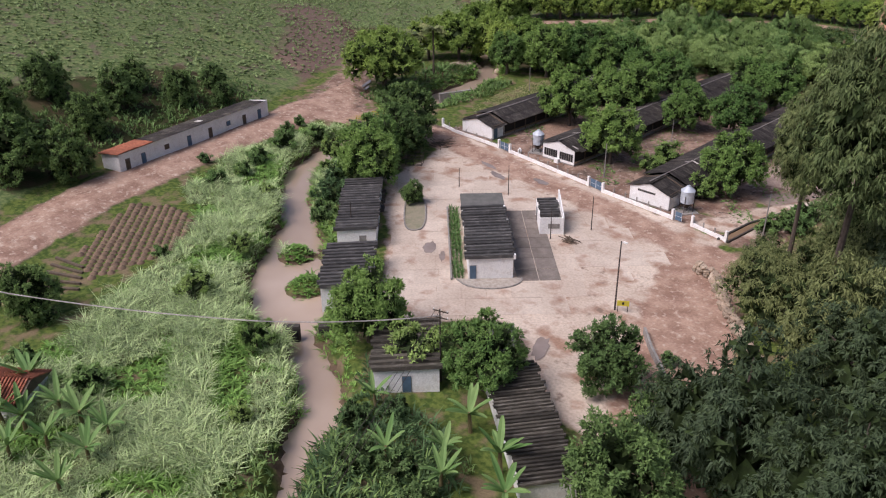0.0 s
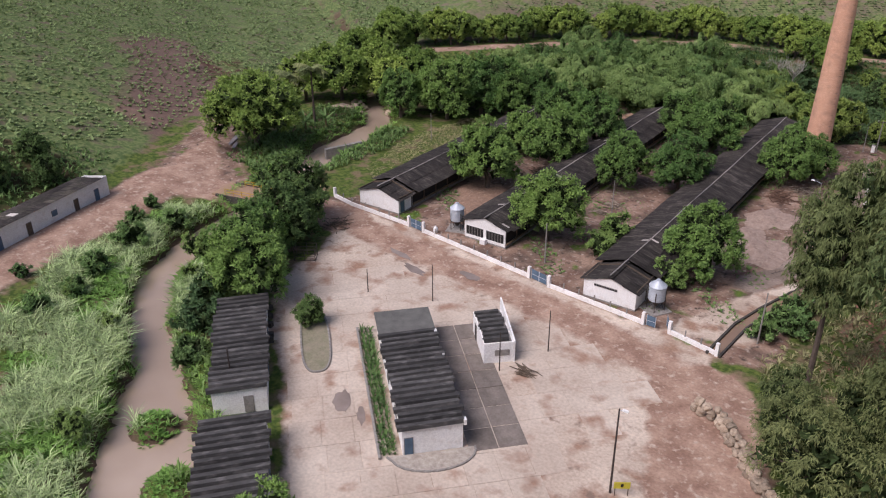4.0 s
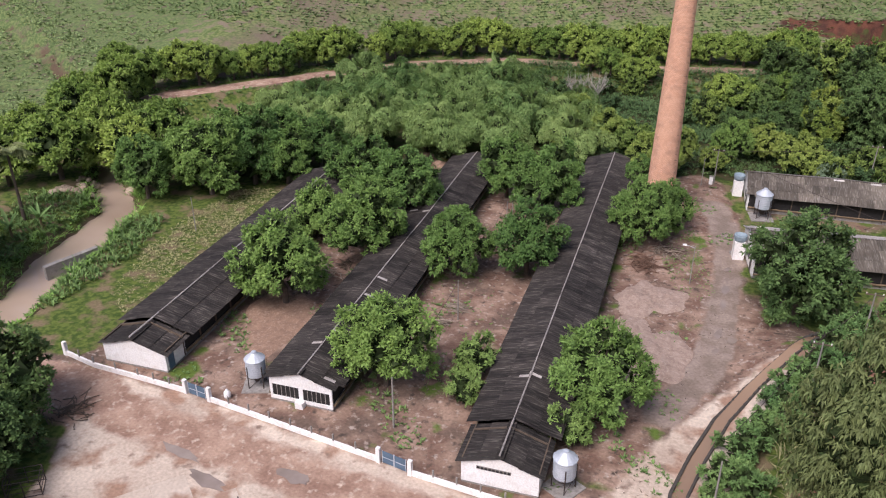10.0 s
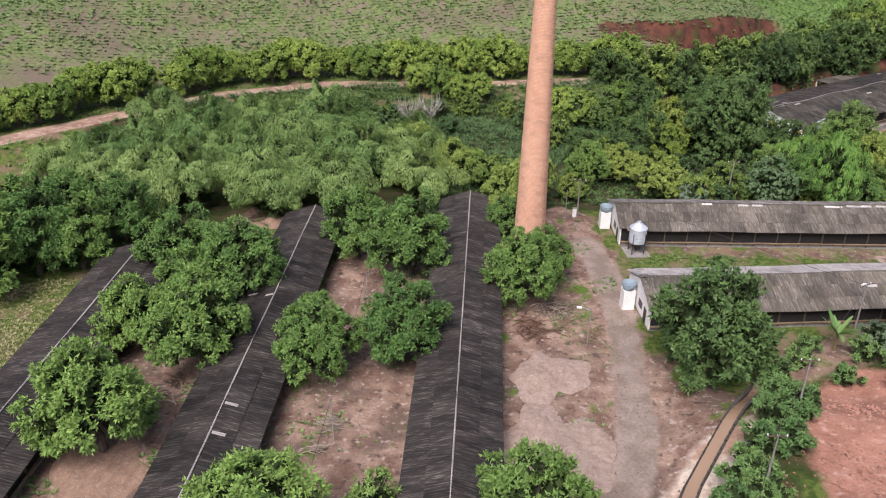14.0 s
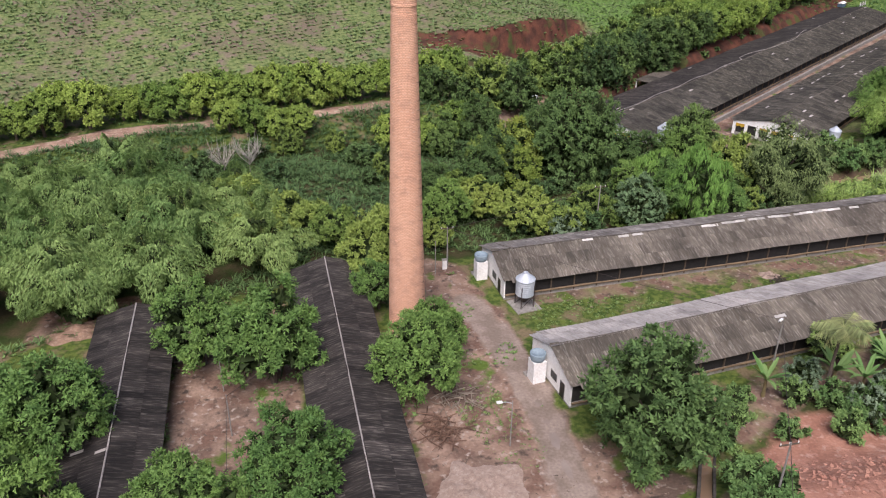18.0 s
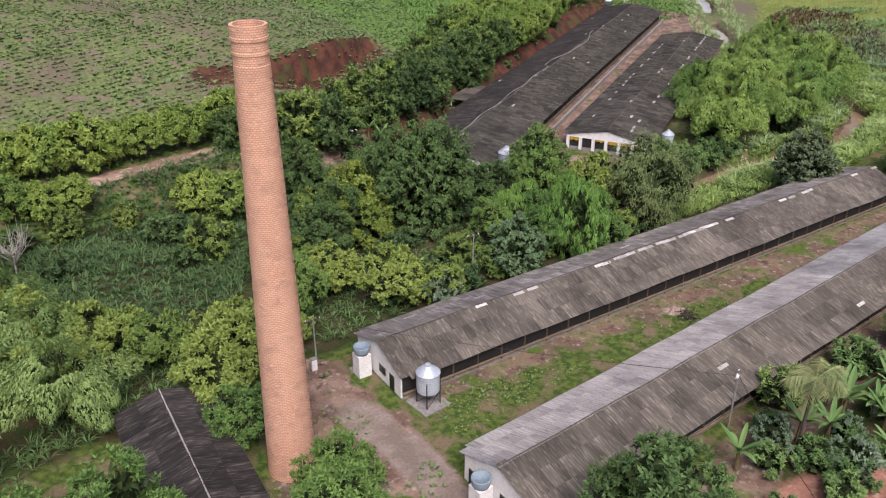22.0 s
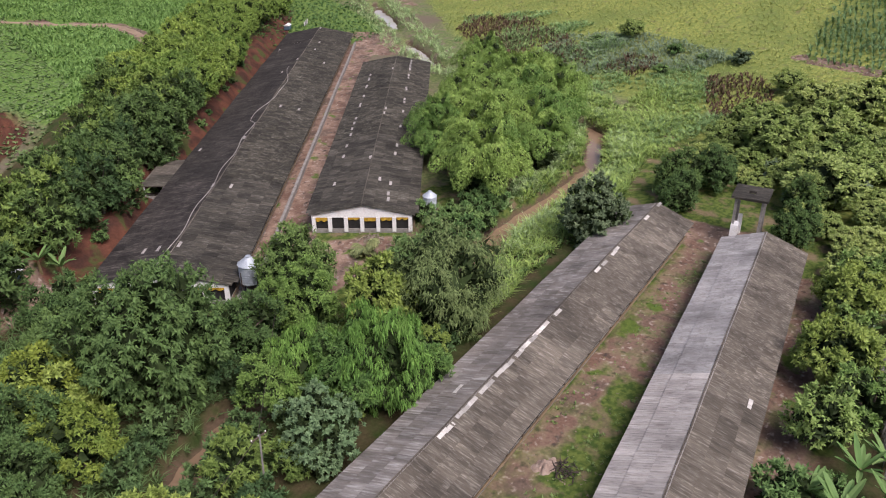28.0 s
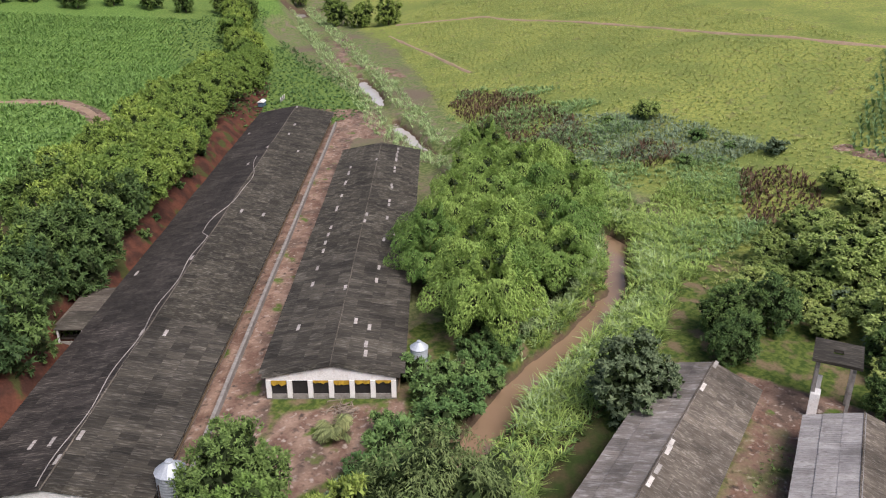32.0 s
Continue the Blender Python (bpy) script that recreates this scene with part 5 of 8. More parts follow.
plant(ORCHARD, 27.6, -131.0, 4.5, "dense round tree beside the workshop")
plant(DARKTREE, 36.6, -121.2, 4.3, "dark green tree beside the entrance road")
for row in ((38.0, -82.5, 4.6), (46.5, -84.0, 5.8), (48.5, -96.0, 6.2), (57, -86, 6)):
    plant(TALL, *row, squash=1.12, label="very tall slender tree with drooping yellow-green foliage", group="tall drooping trees")
for row in ((38.0, -89.5, 3.8), (42.5, -98.5, 5.0), (40.5, -94, 4.2), (45, -90, 4.5)):
    plant(WISPY, *row, label="thin olive tree with sparse wispy foliage on the bank", group="wispy trees")
for row in ((49.0, -88.0, 7.0), (52.0, -78.0, 6.5), (52.5, -103.0, 6.5)):
    plant(WILLOW, *row, label="tall olive-green tree with drooping foliage on the bank", group="drooping trees")
for row in ((53.0, -125.5, 8.6), (59.5, -113.5, 7.6), (63, -101, 7), (46.5, -127.0, 4.0), (56, -93, 7), (64, -130, 7), (50, -139, 5)):
    plant(BIGDARK if row[2] > 5 else DARKTREE, *row, label="large dark green tree above the entrance road")
for row in ((-84.8, -120.0, 4.6), (-83.4, -108.0, 3.8), (-66.5, -147.0, 6.2), (-63.0, -139.5, 4.8), (-82.5, -143.0, 5.0), (-92.0, -131.6, 5.0), (-22.2, -160.5, 4.0), (-91, -114, 3.6), (-77, -130, 4.2), (-80, -100, 2.6), (-87, -98, 3.0)):
    plant(DARKTREE, *row, label="dense dark green tree behind the row house")
for row in ((-26.5, -141.2, 1.4), (-12.1, -165.0, 2.0), (-45, -122, 2.2), (-49, -111, 2.6), (-53, -103, 2.8), (-46, -116, 2.0), (-59, -98, 2.0), (-53, -95, 2.6), (-62, -93, 1.5), (-56, -118, 1.4), (43, -118, 1.6), (39, -113, 1.3)):
    plant(BUSH, *row)
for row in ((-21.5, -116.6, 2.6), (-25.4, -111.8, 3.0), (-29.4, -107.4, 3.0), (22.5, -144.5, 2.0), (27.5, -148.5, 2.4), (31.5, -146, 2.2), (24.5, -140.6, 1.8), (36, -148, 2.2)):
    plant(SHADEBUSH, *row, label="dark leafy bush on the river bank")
for x, y in scatter(REEDS, 12.0, 67):
    plant(BUSH if g_.random() < 0.3 else SMALL, x, y, g_.uniform(1.2, 2.6), "leafy bush rising among the reeds", "reed bed bushes")

# north side: between the stream, the road and the cut
for row in ((51.5, 43.0, 4.6), (30.0, 27.4, 3.5), (38.2, 27.6, 4.4), (43.5, 33, 4.6), (35.1, 46.9, 4.1), (44.3, 52, 4.6), (56, 50, 4.4), (79.5, 35.0, 5.4), (66, 30, 4.4), (71, 22.5, 3.6)):
    plant(DARKTREE, *row, label="dense dark green tree beside the stream")
for row in ((30.0, 17.6, 4.0), (66.3, 14.3, 4.9), (61.6, 21.0, 3.8), (73.5, 31.0, 3.4), (72.4, 10.6, 3.8), (68.6, 14.6, 4.6)):
    plant(ORCHARD, *row, label="fresh green tree beside the stream")
for row in ((19.6, 9.0, 5.0), (45.6, 34.5, 4.8), (27, 11, 2.6), (13.2, 13.8, 3.8), (9.6, 17.0, 3.8), (5.8, 19.2, 4.0), (2.4, 21.4, 4.4), (-0.8, 26.0, 4.4), (4.0, 14.6, 3.4), (-1.4, 14.2, 3.6), (36.0, 19.5, 3.8), (33.4, 24.4, 3.4), (41.4, 13.6, 4.4)):
    plant(LIME, *row, label="yellow-green leafy tree by the stream")
plant(BIGGREEN, 56.8, 33.0, 8.4, "large dense green tree in front of the wide poultry house", squash=1.1)
for row in ((2.2, 56.4, 3.6), (6.0, 55.4, 3.4), (10.4, 56.0, 3.2), (-2.5, 57.0, 3.4), (31.7, 48.0, 4.2), (27.5, 52.4, 3.8), (39.3, 55.0, 4.0)):
    plant(FARTREE, *row, label="light green tree below the field road", group="roadside trees")
plant(FLOWERING, 47.5, 38.0, 5.4, "tree with yellow flowering crown beside the stream")
plant(FLOWERING, 45.0, 29.5, 4.6, "tree with yellow flowering crown beside the stream")
plant(FLOWERING, 62.0, 41.0, 3.8, "yellow-green tree before the wide poultry house")
plant(PALEWILLOW, 85.4, 16.7, 7.6, "pale grey-green drooping tree beside the stream")
plant(WEEPING, 68.5, 12.0, 4.7, "bright green weeping tree leaning over the roof", squash=1.45)
plant(WEEPING, 65.0, 20.0, 4.2, "bright green weeping tree beside the stream", squash=1.25)
plant(LIME, 16.7, 4.6, 4.6, "yellow-green tree behind the chimney")
plant(PALECONE, 58.6, 11.6, 4.1, "dense upright grey-green tree behind the poultry house")
plant(CONE, 115.6, 11.6, 5.0, "dense rounded dark tree at the end of the poultry house")
plant(GREYBUSH, 46.1, 8.6, 3.1, "pale variegated shrub behind the poultry house")
plant(GREYBUSH, 85.4, 26.5, 2.6, "pale green shrub by the clearing")
for row in ((94.3, 27.6, 3.8), (100.9, 27.4, 3.0), (105, 31, 3), (108, 36, 2.6), (90, 29, 2.4), (97, 31.5, 2.4), (112, 27.5, 2.2), (119, 30, 2.5)):
    plant(BUSH, *row, label="leafy bush beside the poultry house's yard")
for row in ((139.2, 8.0, 4.2), (145.5, 4.0, 4.0), (133.5, 5.5, 3.6), (131.5, -13.0, 3.6), (143, -11, 3.6)):
    plant(DARKTREE, *row, label="dense dark green tree at the end of the valley track")
for row in ((147.5, -12.7, 6.8), (163.2, -1.2, 6.8), (180.1, -12.5, 6.6), (157, -14, 6), (172, -8, 6), (186, -2, 5), (160, -28, 7), (192, -16, 6), (176, 6, 4.5), (152, 8, 4)):
    plant(SCRUB, *row, label="yellow-green scrub tree on the slope", squash=0.75)
for row in ((226, 54.0, 3.6), (197, 5.5, 3.6), (189, 1.4, 3.0), (204, 36.5, 2.2), (216.9, 38.4, 2.4), (213.6, 30.0, 1.8), (222, 62, 1.6)):
    plant(BUSH if row[2] < 2.5 else SCRUB, *row, label="scrub bush on the grassy slope", group="slope scrub", squash=0.8)
plant(GREYBUSH, 212.8, 20.8, 2.8, "pale flowering bush on the grassy slope", squash=0.8)
for row in ((114.0, -23.5, 4.5), (99.6, -24.5, 4.6), (88.0, -26.2, 4.0), (106, -25, 3.5), (120, -24, 4), (94, -29, 3.6)):
    plant(SMALL if row[2] < 4.2 else LIME, *row, label="leafy green tree beside the pale-roofed poultry house")
plant(SMALL, 66.0, -25.2, 2.8, "leafy bush against the poultry house roof")
for row in ((77.8, -25.5, 3.4), (72.5, -26.5, 2.0), (62, -27.2, 1.8), (58, -31, 2.0), (50, -33, 1.8), (46.5, -36, 2.2), (66, -34, 2.2), (60, -37, 2.2), (54, -36, 1.8), (52, -30, 1.6)):
    plant(BUSH, *row)
for x, y in scatter([(40, 7.5), (88, 9), (86, 18), (60, 17), (40, 15)], 5.2, 61):
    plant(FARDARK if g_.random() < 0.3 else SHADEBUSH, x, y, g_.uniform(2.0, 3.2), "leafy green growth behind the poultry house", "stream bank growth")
for x, y in scatter([(84, 27), (98, 30.5), (104, 33), (116, 36), (124, 30), (112, 26.8), (92, 25.6)], 4.2, 62):
    plant(BUSH, x, y, g_.uniform(1.8, 3.0), "leafy bush on the stream bank", "stream bank growth")
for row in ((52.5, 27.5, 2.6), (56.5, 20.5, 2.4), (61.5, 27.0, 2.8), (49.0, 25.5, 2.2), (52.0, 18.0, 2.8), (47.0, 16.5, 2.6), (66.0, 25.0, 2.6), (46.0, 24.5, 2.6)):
    plant(SHADEBUSH, *row, label="leafy bush coloured dark as the shaded stream bank")
for x, y in scatter([(56, -30), (70, -27), (92, -24), (118, -20), (124, -26), (110, -34), (84, -36), (60, -38)], 4.2, 63):
    if abs(x - 96.5) < 13 and abs(y + 31) < 5:
        continue
    if g_.random() < 0.45:
        plant(BANANA, x, y, g_.uniform(1.9, 2.6))
        continue
    plant(BUSH if g_.random() < 0.6 else GREYBUSH, x, y, g_.uniform(1.6, 2.6), "leafy bush south of the poultry house", "garden bushes")
for x, y in scatter([(120, -24), (134, -16), (150, 2), (166, 12), (178, 14), (184, 0), (170, -20), (146, -34), (126, -36)], 5.2, 64):
    plant(SCRUB if g_.random() < 0.86 else GREYBUSH, x, y, g_.uniform(2.2, 4.0), "scrub tree on the lower slope", "slope scrub", squash=0.72)
for x, y in scatter([(-46, 44), (-10, 54), (30, 56), (46, 56), (48, 40), (30, 30), (20, 24), (-8, 42)], 9.0, 65):
    plant(SHADEBUSH if g_.random() < 0.75 else FARDARK, x, y, g_.uniform(2.0, 3.4), "leafy growth in the gully", "gully growth")
# hedge along the drain
for i, (x, y) in enumerate([(30.8, -73), (31.4, -69), (33, -65), (34.6, -61.5), (36, -58), (38, -55), (40, -51.5), (42, -48), (44, -44.5), (46, -41), (33.5, -70), (36.5, -62), (39, -57.5), (42.5, -52), (45, -47)]):
    plant(BUSH, x, y, 2.0 + 0.5 * ((i * 7) % 3) / 2, "leafy hedge bush along the drain", "drain hedge")

# rows along the far road and on top of the cut

def along(line, spacing, offset, spread):
    out = []
    for (ax, ay), (bx, by) in zip(line, line[1:]):
        L_ = math.hypot(bx - ax, by - ay)
        for k in range(max(1, int(L_ / spacing))):
            t = (k + g_.uniform(0.2, 0.8)) / max(1, int(L_ / spacing))
            nx, ny = -(by - ay) / L_, (bx - ax) / L_
            o = offset + g_.uniform(-spread, spread)
            out.append((ax + (bx - ax) * t + nx * o, ay + (by - ay) * t + ny * o))
    return out


for x, y in along(NORTH_ROAD[3:11], 3.6, 6.2, 1.8):
    plant(FARTREE, x, y, g_.uniform(3.4, 5.2), "spreading light green tree along the field road", "roadside trees")
for x, y in along(CUT[2:6], 5.0, 6.0, 1.6) + along(CUT[3:6], 5.5, 13.0, 2.0) + along(CUT[1:5], 4.4, 2.6, 0.8) + along(CUT[:2], 5.5, -2.5, 2.5):
    plant((FARTREE if x > 108 else FARDEEP) if g_.random() < 0.65 else FARDARK, x, y, g_.uniform(4.0, 5.8), "dense green tree on the bank above the poultry house", "bank trees")
for x, y in along(CUT[:3], 4.6, 3.5, 1.5):
    plant(FARDARK, x, y, g_.uniform(2.8, 3.8), "dense green tree below the red scar", "bank trees")
for row in ((66, 68, 4.6), (71.5, 70.5, 4.8), (77, 72.5, 4.8), (80, 79, 4.6), (84, 84.5, 4.8), (89, 88.5, 4.6), (95.5, 92.5, 4.6), (104, 94, 3.8)):
    plant(FARDEEP, *row, label="dense green tree leaning over the red bank", group="bank trees")
plant(ORCHARD, 74.5, 29.5, 4.6, "dense bright green tree before the wide poultry house")
plant(LIME, 79, 21.0, 4.6, "weeping yellow-green tree beside the stream", squash=1.3)
for x, y in along(CUT[2:5], 5.4, -0.6, 1.0):
    if 97 < x + 0.3 * (y - 84) or x < 84:
        plant(FARDEEP if x < 116 else FARTREE, x, y, g_.uniform(4.0, 5.2), "dense green tree leaning over the red bank", "bank trees")
for x, y in along(CUT[1:5], 9.0, -4.0, 1.6):
    plant(BUSH, x, y, g_.uniform(0.7, 1.7), "leafy bush on the red bank", "bank bushes")
for x, y in along(CUT[3:], 6.5, 9.0, 1.5):
    plant(FARTREE, x, y, g_.uniform(4.6, 6.0), "spreading light green tree on the bank", "bank trees")
for row in ((113, 104, 5.0), (119.5, 107.5, 5.2), (126, 112.5, 5.2), (133, 118, 5.4), (140.5, 123.0, 5.4)):
    plant(FARTREE, *row, label="light green tree leaning over the red bank", group="bank trees")
for row in ((152, 133, 7.5), (163, 142, 8.0), (175, 150, 8.0), (187, 158, 7.5), (199, 167, 7.5), (213, 176, 7)):
    plant(ACACIA, *row, label="wide flat-topped light green tree on the bank", group="bank trees")
for x, y in along([(196, 160), (225, 192), (262, 235), (300, 280)], 8, 0, 4):
    plant(FARTREE, x, y, g_.uniform(4, 6), "roadside tree beyond the poultry houses", "roadside trees")
for x, y in along([(215, 340), (280, 330), (340, 320), (420, 330)], 12, 0, 12):
    plant(FARDARK, x, y, g_.uniform(4, 7), "distant dark tree in the valley")
# bamboo
for x, y in scatter([(-66, 8), (-58, 28), (-30, 42), (-8, 36), (6, 22), (4, 8), (-10, 0), (-30, -2), (-50, 2)], 7.8, 3):
    plant(BAMBOO, x, y, g_.uniform(5.4, 7.2), "feathery arching bamboo clump behind the poultry houses", "bamboo grove")
for x, y in scatter([(124, 48), (118, 34), (130, 30), (150, 33), (168, 42), (182, 58), (178, 76), (160, 66), (142, 56)], 8.0, 4):
    plant(BAMBOO_TALL, x, y, g_.uniform(5.8, 7.2), "bright green arching bamboo beside the stream", "streamside bamboo")
# bananas and palms
for x, y in ((-1.8, -170.4), (3.7, -171.6), (0.4, -165.6), (-5.7, -166.3), (3.8, -164.6), (4.7, -168.4), (9.4, -166.3), (0.5, -169.1), (7.7, -163.5), (12, -170), (33.0, -141.8), (31.5, -137.0), (37.6, -139.2), (22.0, -141.4), (35.4, -144.8), (41.1, -142.5), (29, -146), (55.1, -29.6), (70.2, -29.5), (76.1, -31), (66, -31), (72, -33), (83.8, -30.3), (87, -32), (106.7, 93), (109, 96), (127.6, 46.6), (125.5, 44), (64.1, 62.6), (62, 64), (78, -34), (68, -36), (-70, -50), (-68, -46), (82, -33), (75, -36)):
    plant(BANANA, x, y, 2.1 + ((x * 3) % 1) * 0.8)
plant([PALM[0]], 61.4, -31.2, 3.6, "slender coconut palm with yellowing fronds beside bananas")
plant([PALM[0]], -73.2, -44.2, 4.6, "coconut palm above the river bend")
plant([PALM[0]], -76.8, -47.0, 4.0, "coconut palm above the river bend")
plant([PALM[1]], 94.0, 36.2, 2.6, "young palm in the clearing")
plant([PALM[1]], 129.0, 41.5, 2.6, "young palm beside the wide poultry house")
for i, (x, y, h) in enumerate(((-3.5, 45, 7.0), (0.8, 45.5, 7.5), (70.5, -23.4, 3.0), (6.4, -33.0, 3.2), (50, -143, 4.5))):
    bare_tree(x, y, h, 60 + i)
for x, y in ((244, 314), (258, 309), (266, 294), (272, 279), (282, 266), (280, 249), (329, 283), (375, 312), (375, 289), (330, 245), (331, 231), (335, 219)):
    plant(FARDARK, x, y, g_.uniform(5, 7), "distant dark tree in the valley")
drop_kinds(SCRUB, SHADEBUSH, PALECONE, BIGGREEN, FLOWERING, PALEWILLOW, WEEPING, WISPY, FARDEEP, BIGDARK, ORCHARD, DARKTREE, FARTREE, FARDARK, WILLOW, ACACIA, LIME, SMALL, BUSH, GREYBUSH, CONE, TALL, BAMBOO_TALL, BAMBOO, BANANA, PALM)

# ---- grass, reeds and crops ----
clumpy = lambda x, y: np.sin(x * 0.31 + 1.9 * np.sin(y * 0.17)) * np.sin(y * 0.27 + x * 0.12) + 0.4 * np.sin(x * 1.1 + y * 0.7) * np.sin(y * 1.3)
blades("reed_bed", scatter(REEDS, 0.8, 21, lambda x, y: clumpy(x, y) > -0.35), 2.0, 0.045, 22, 1.0, LEAF_REED, "tall pale green reeds along the river", 2, "reeds")
blades("river_weeds", scatter(REEDS, 0.8, 53, lambda x, y: clumpy(x, y) < -0.2), 1.1, 0.09, 14, 1.2, LEAF_VIVID, "vivid green weeds among the reeds", 23, "weeds")
blades("islet_weeds", np.array([(ix + r_ * math.cos(a) - 0.5 * r_ * math.sin(a), iy + r_ * math.sin(a)) for ix, iy, q in ISLETS[:2] for k in range(110) for r_, a in [(q * (1.0 + 0.25 * math.sin(3 * k)) * math.sqrt((k + 0.5) / 110), k * 2.39996)]]), 0.5, 0.09, 10, 1.2, LEAF_VIVID, "vivid green weeds on the river islets", 29, "weeds")
blades("dark_weeds", scatter([(14, -136), (22, -140), (30, -139), (37, -144), (40, -156), (30, -158), (24.5, -152), (22, -148), (20, -143)], 0.8, 77), 1.3, 0.09, 10, 0.9, LEAF_UNDER, "dark green weeds on the river bank", 30, "weeds")
blades("river_bank_grass", np.concatenate([scatter([(-27, -116), (-20, -109), (-11, -121), (0, -131), (10, -136), (12, -146), (28, -146), (36, -140), (30, -165), (20, -165), (10, -140), (-10, -128)], 0.85, 22), scatter([(-46, -96), (-36, -88), (-26, -103), (-22, -110), (-32, -110)], 0.85, 23)]), 1.4, 0.1, 7, 0.7, LEAF_WEED, "rank green grass on the river bank", 3)
blades("stream_side_grass", np.concatenate([scatter([(-72, -70), (-58, -72), (-50, -64), (-49, -48), (-53, -36), (-60, -40), (-66, -30), (-80, -36)], 0.85, 24), scatter([(88, 14), (128, 14), (150, 18), (170, 26), (184, 40), (196, 70), (186, 56), (168, 40), (140, 34), (118, 32), (60, 26), (50, 14)], 1.2, 25)]), 1.3, 0.1, 7, 0.7, LEAF_WEED, "rank green grass along the stream", 4)
GULLY = [(-62, 36), (-40, 50), (-10, 60), (20, 62), (40, 70), (52, 58), (48, 40), (30, 34), (22, 18), (6, 10), (6, 26), (-10, 40), (-34, 44)]
blades("gully_undergrowth", scatter(GULLY, 1.0, 26), 1.3, 0.07, 12, 1.2, LEAF_UNDER, "dense green undergrowth in the gully", 5, "undergrowth")
HILL_CANE = [(218, 8), (258, 11), (288, 13), (300, -20), (290, -70), (230, -80), (196, -44), (205, -22), (212, -6)]
HILL_TRACKS = [[(333, 213), (344, 173), (337, 158), (331, 129), (320, 101), (300, 56), (292, 26), (289, 10)], [(314, 202), (287, 162), (261, 127)]]
off_tracks = lambda x, y: (np.minimum(line_dist(x, y, HILL_TRACKS[0])[0] / 3.0, line_dist(x, y, HILL_TRACKS[1])[0] / 2.0) > 1) & ~inside(x, y, HILL_CANE)
blades("meadow_grass", scatter([(150, 14), (170, 22), (190, 40), (204, 80), (222, 112), (262, 150), (300, 190), (380, 230), (390, 130), (330, 60), (280, 0), (230, -30), (190, -6)], 1.5, 27, off_tracks), 0.8, 0.065, 8, 1.2, LEAF_MEADOW, "tall yellow-green meadow grass", 6)
blades("brown_reeds", np.concatenate([scatter([(198, 66), (206, 84), (214, 98), (226, 112), (240, 116), (238, 92), (222, 70), (206, 56)], 1.1, 28), scatter([(202, 25), (207, 17), (196, 8), (180, 5.5), (180, 17)], 1.0, 29), scatter([(202, 53), (213, 49), (212, 39), (200, 41)], 1.1, 30)]), 1.7, 0.12, 6, 0.5, material("brown_seedheads", (0.16, 0.1, 0.06), (0.1, 0.06, 0.04), island=0.3), "brown seeding reeds on the marsh", 7, "reeds")


def crop_rows(poly, row_gap, plant_gap, seed, turn):
    g = np.random.default_rng(seed)
    P = np.array(poly)
    c, s = math.cos(turn), math.sin(turn)
    Q = P @ np.array([[c, -s], [s, c]])
    u0, v0 = Q.min(0)
    u1, v1 = Q.max(0)
    U, V = np.meshgrid(np.arange(u0, u1, plant_gap), np.arange(v0, v1, row_gap))
    U = U.ravel() + g.uniform(-0.5, 0.5, U.size) * plant_gap
    V = V.ravel() + g.normal(0, 0.08, U.size)
    xy = np.stack([U, V], -1) @ np.array([[c, s], [-s, c]])
    ok = inside(xy[:, 0], xy[:, 1], list(poly)) & (g.random(len(xy)) < 0.82)
    return xy[ok]


blades("cane_field", crop_rows([(-85, 44), (-60, 58), (-30, 72), (10, 76), (32, 84), (60, 90), (90, 108), (112, 136), (150, 240), (-60, 240), (-260, 200), (-150, 70), (-110, 56)], 1.5, 1.15, 31, 0.35), 0.7, 0.21, 5, 1.25, LEAF_CANE, "young sugar cane in rows on the hillside", 8, "crop")
blades("hill_cane", crop_rows(HILL_CANE, 1.3, 1.1, 74, 0.2), 1.7, 0.12, 8, 0.7, leaf_material("grey_green_cane_leaves", (0.09, 0.165, 0.045), (0.16, 0.245, 0.075)), "tall dark green sugar cane on the meadow slope", 27, "crop")
blades("pale_reeds", scatter([(196, 58), (208, 74), (224, 74), (230, 56), (226, 40), (216, 22), (205, 29), (206, 40)], 0.9, 75), 1.4, 0.07, 9, 0.9, LEAF_GREY, "pale grey-green reeds on the marsh", 28, "reeds")
FIELD_ROAD = [(128, 222), (147, 205), (153, 199), (160, 190), (157, 176), (152, 162), (140, 142)]


def track(name, line, width, label):
    """A narrow earth track laid on the slope."""
    pts = []
    for (ax, ay), (bx, by) in zip(line, line[1:]):
        n = max(2, int(math.hypot(bx - ax, by - ay) / 2.0))
        pts += [(ax + (bx - ax) * k / n, ay + (by - ay) * k / n) for k in range(n)]
    pts = np.array(pts + [line[-1]], float)
    for _ in range(4):
        pts[1:-1] = (pts[:-2] + 2 * pts[1:-1] + pts[2:]) / 4
    d = unit(np.gradient(pts, axis=0))
    side = np.stack([-d[:, 1], d[:, 0]], -1)
    k = np.arange(len(pts))[:, None]
    V = []
    for u in (-1.0, -0.4, 0.4, 1.0):
        p = pts + side * u * (width / 2 + 0.22 * np.sin(k * 0.7 + 3 * u))
        V.append(np.column_stack([p, height(p[:, 0], p[:, 1]) + (0.2 if abs(u) < 0.5 else -0.1)]))
    n = len(pts)
    i = np.arange(n - 1)
    quads = np.concatenate([np.stack([b * n + i, b * n + i + 1, (b + 1) * n + i + 1, (b + 1) * n + i], -1) for b in range(3)])
    tagged(new(name, array_mesh(name, np.concatenate(V), quads, TRACK_SOIL, smooth=True)), label, "track", kind="structure")


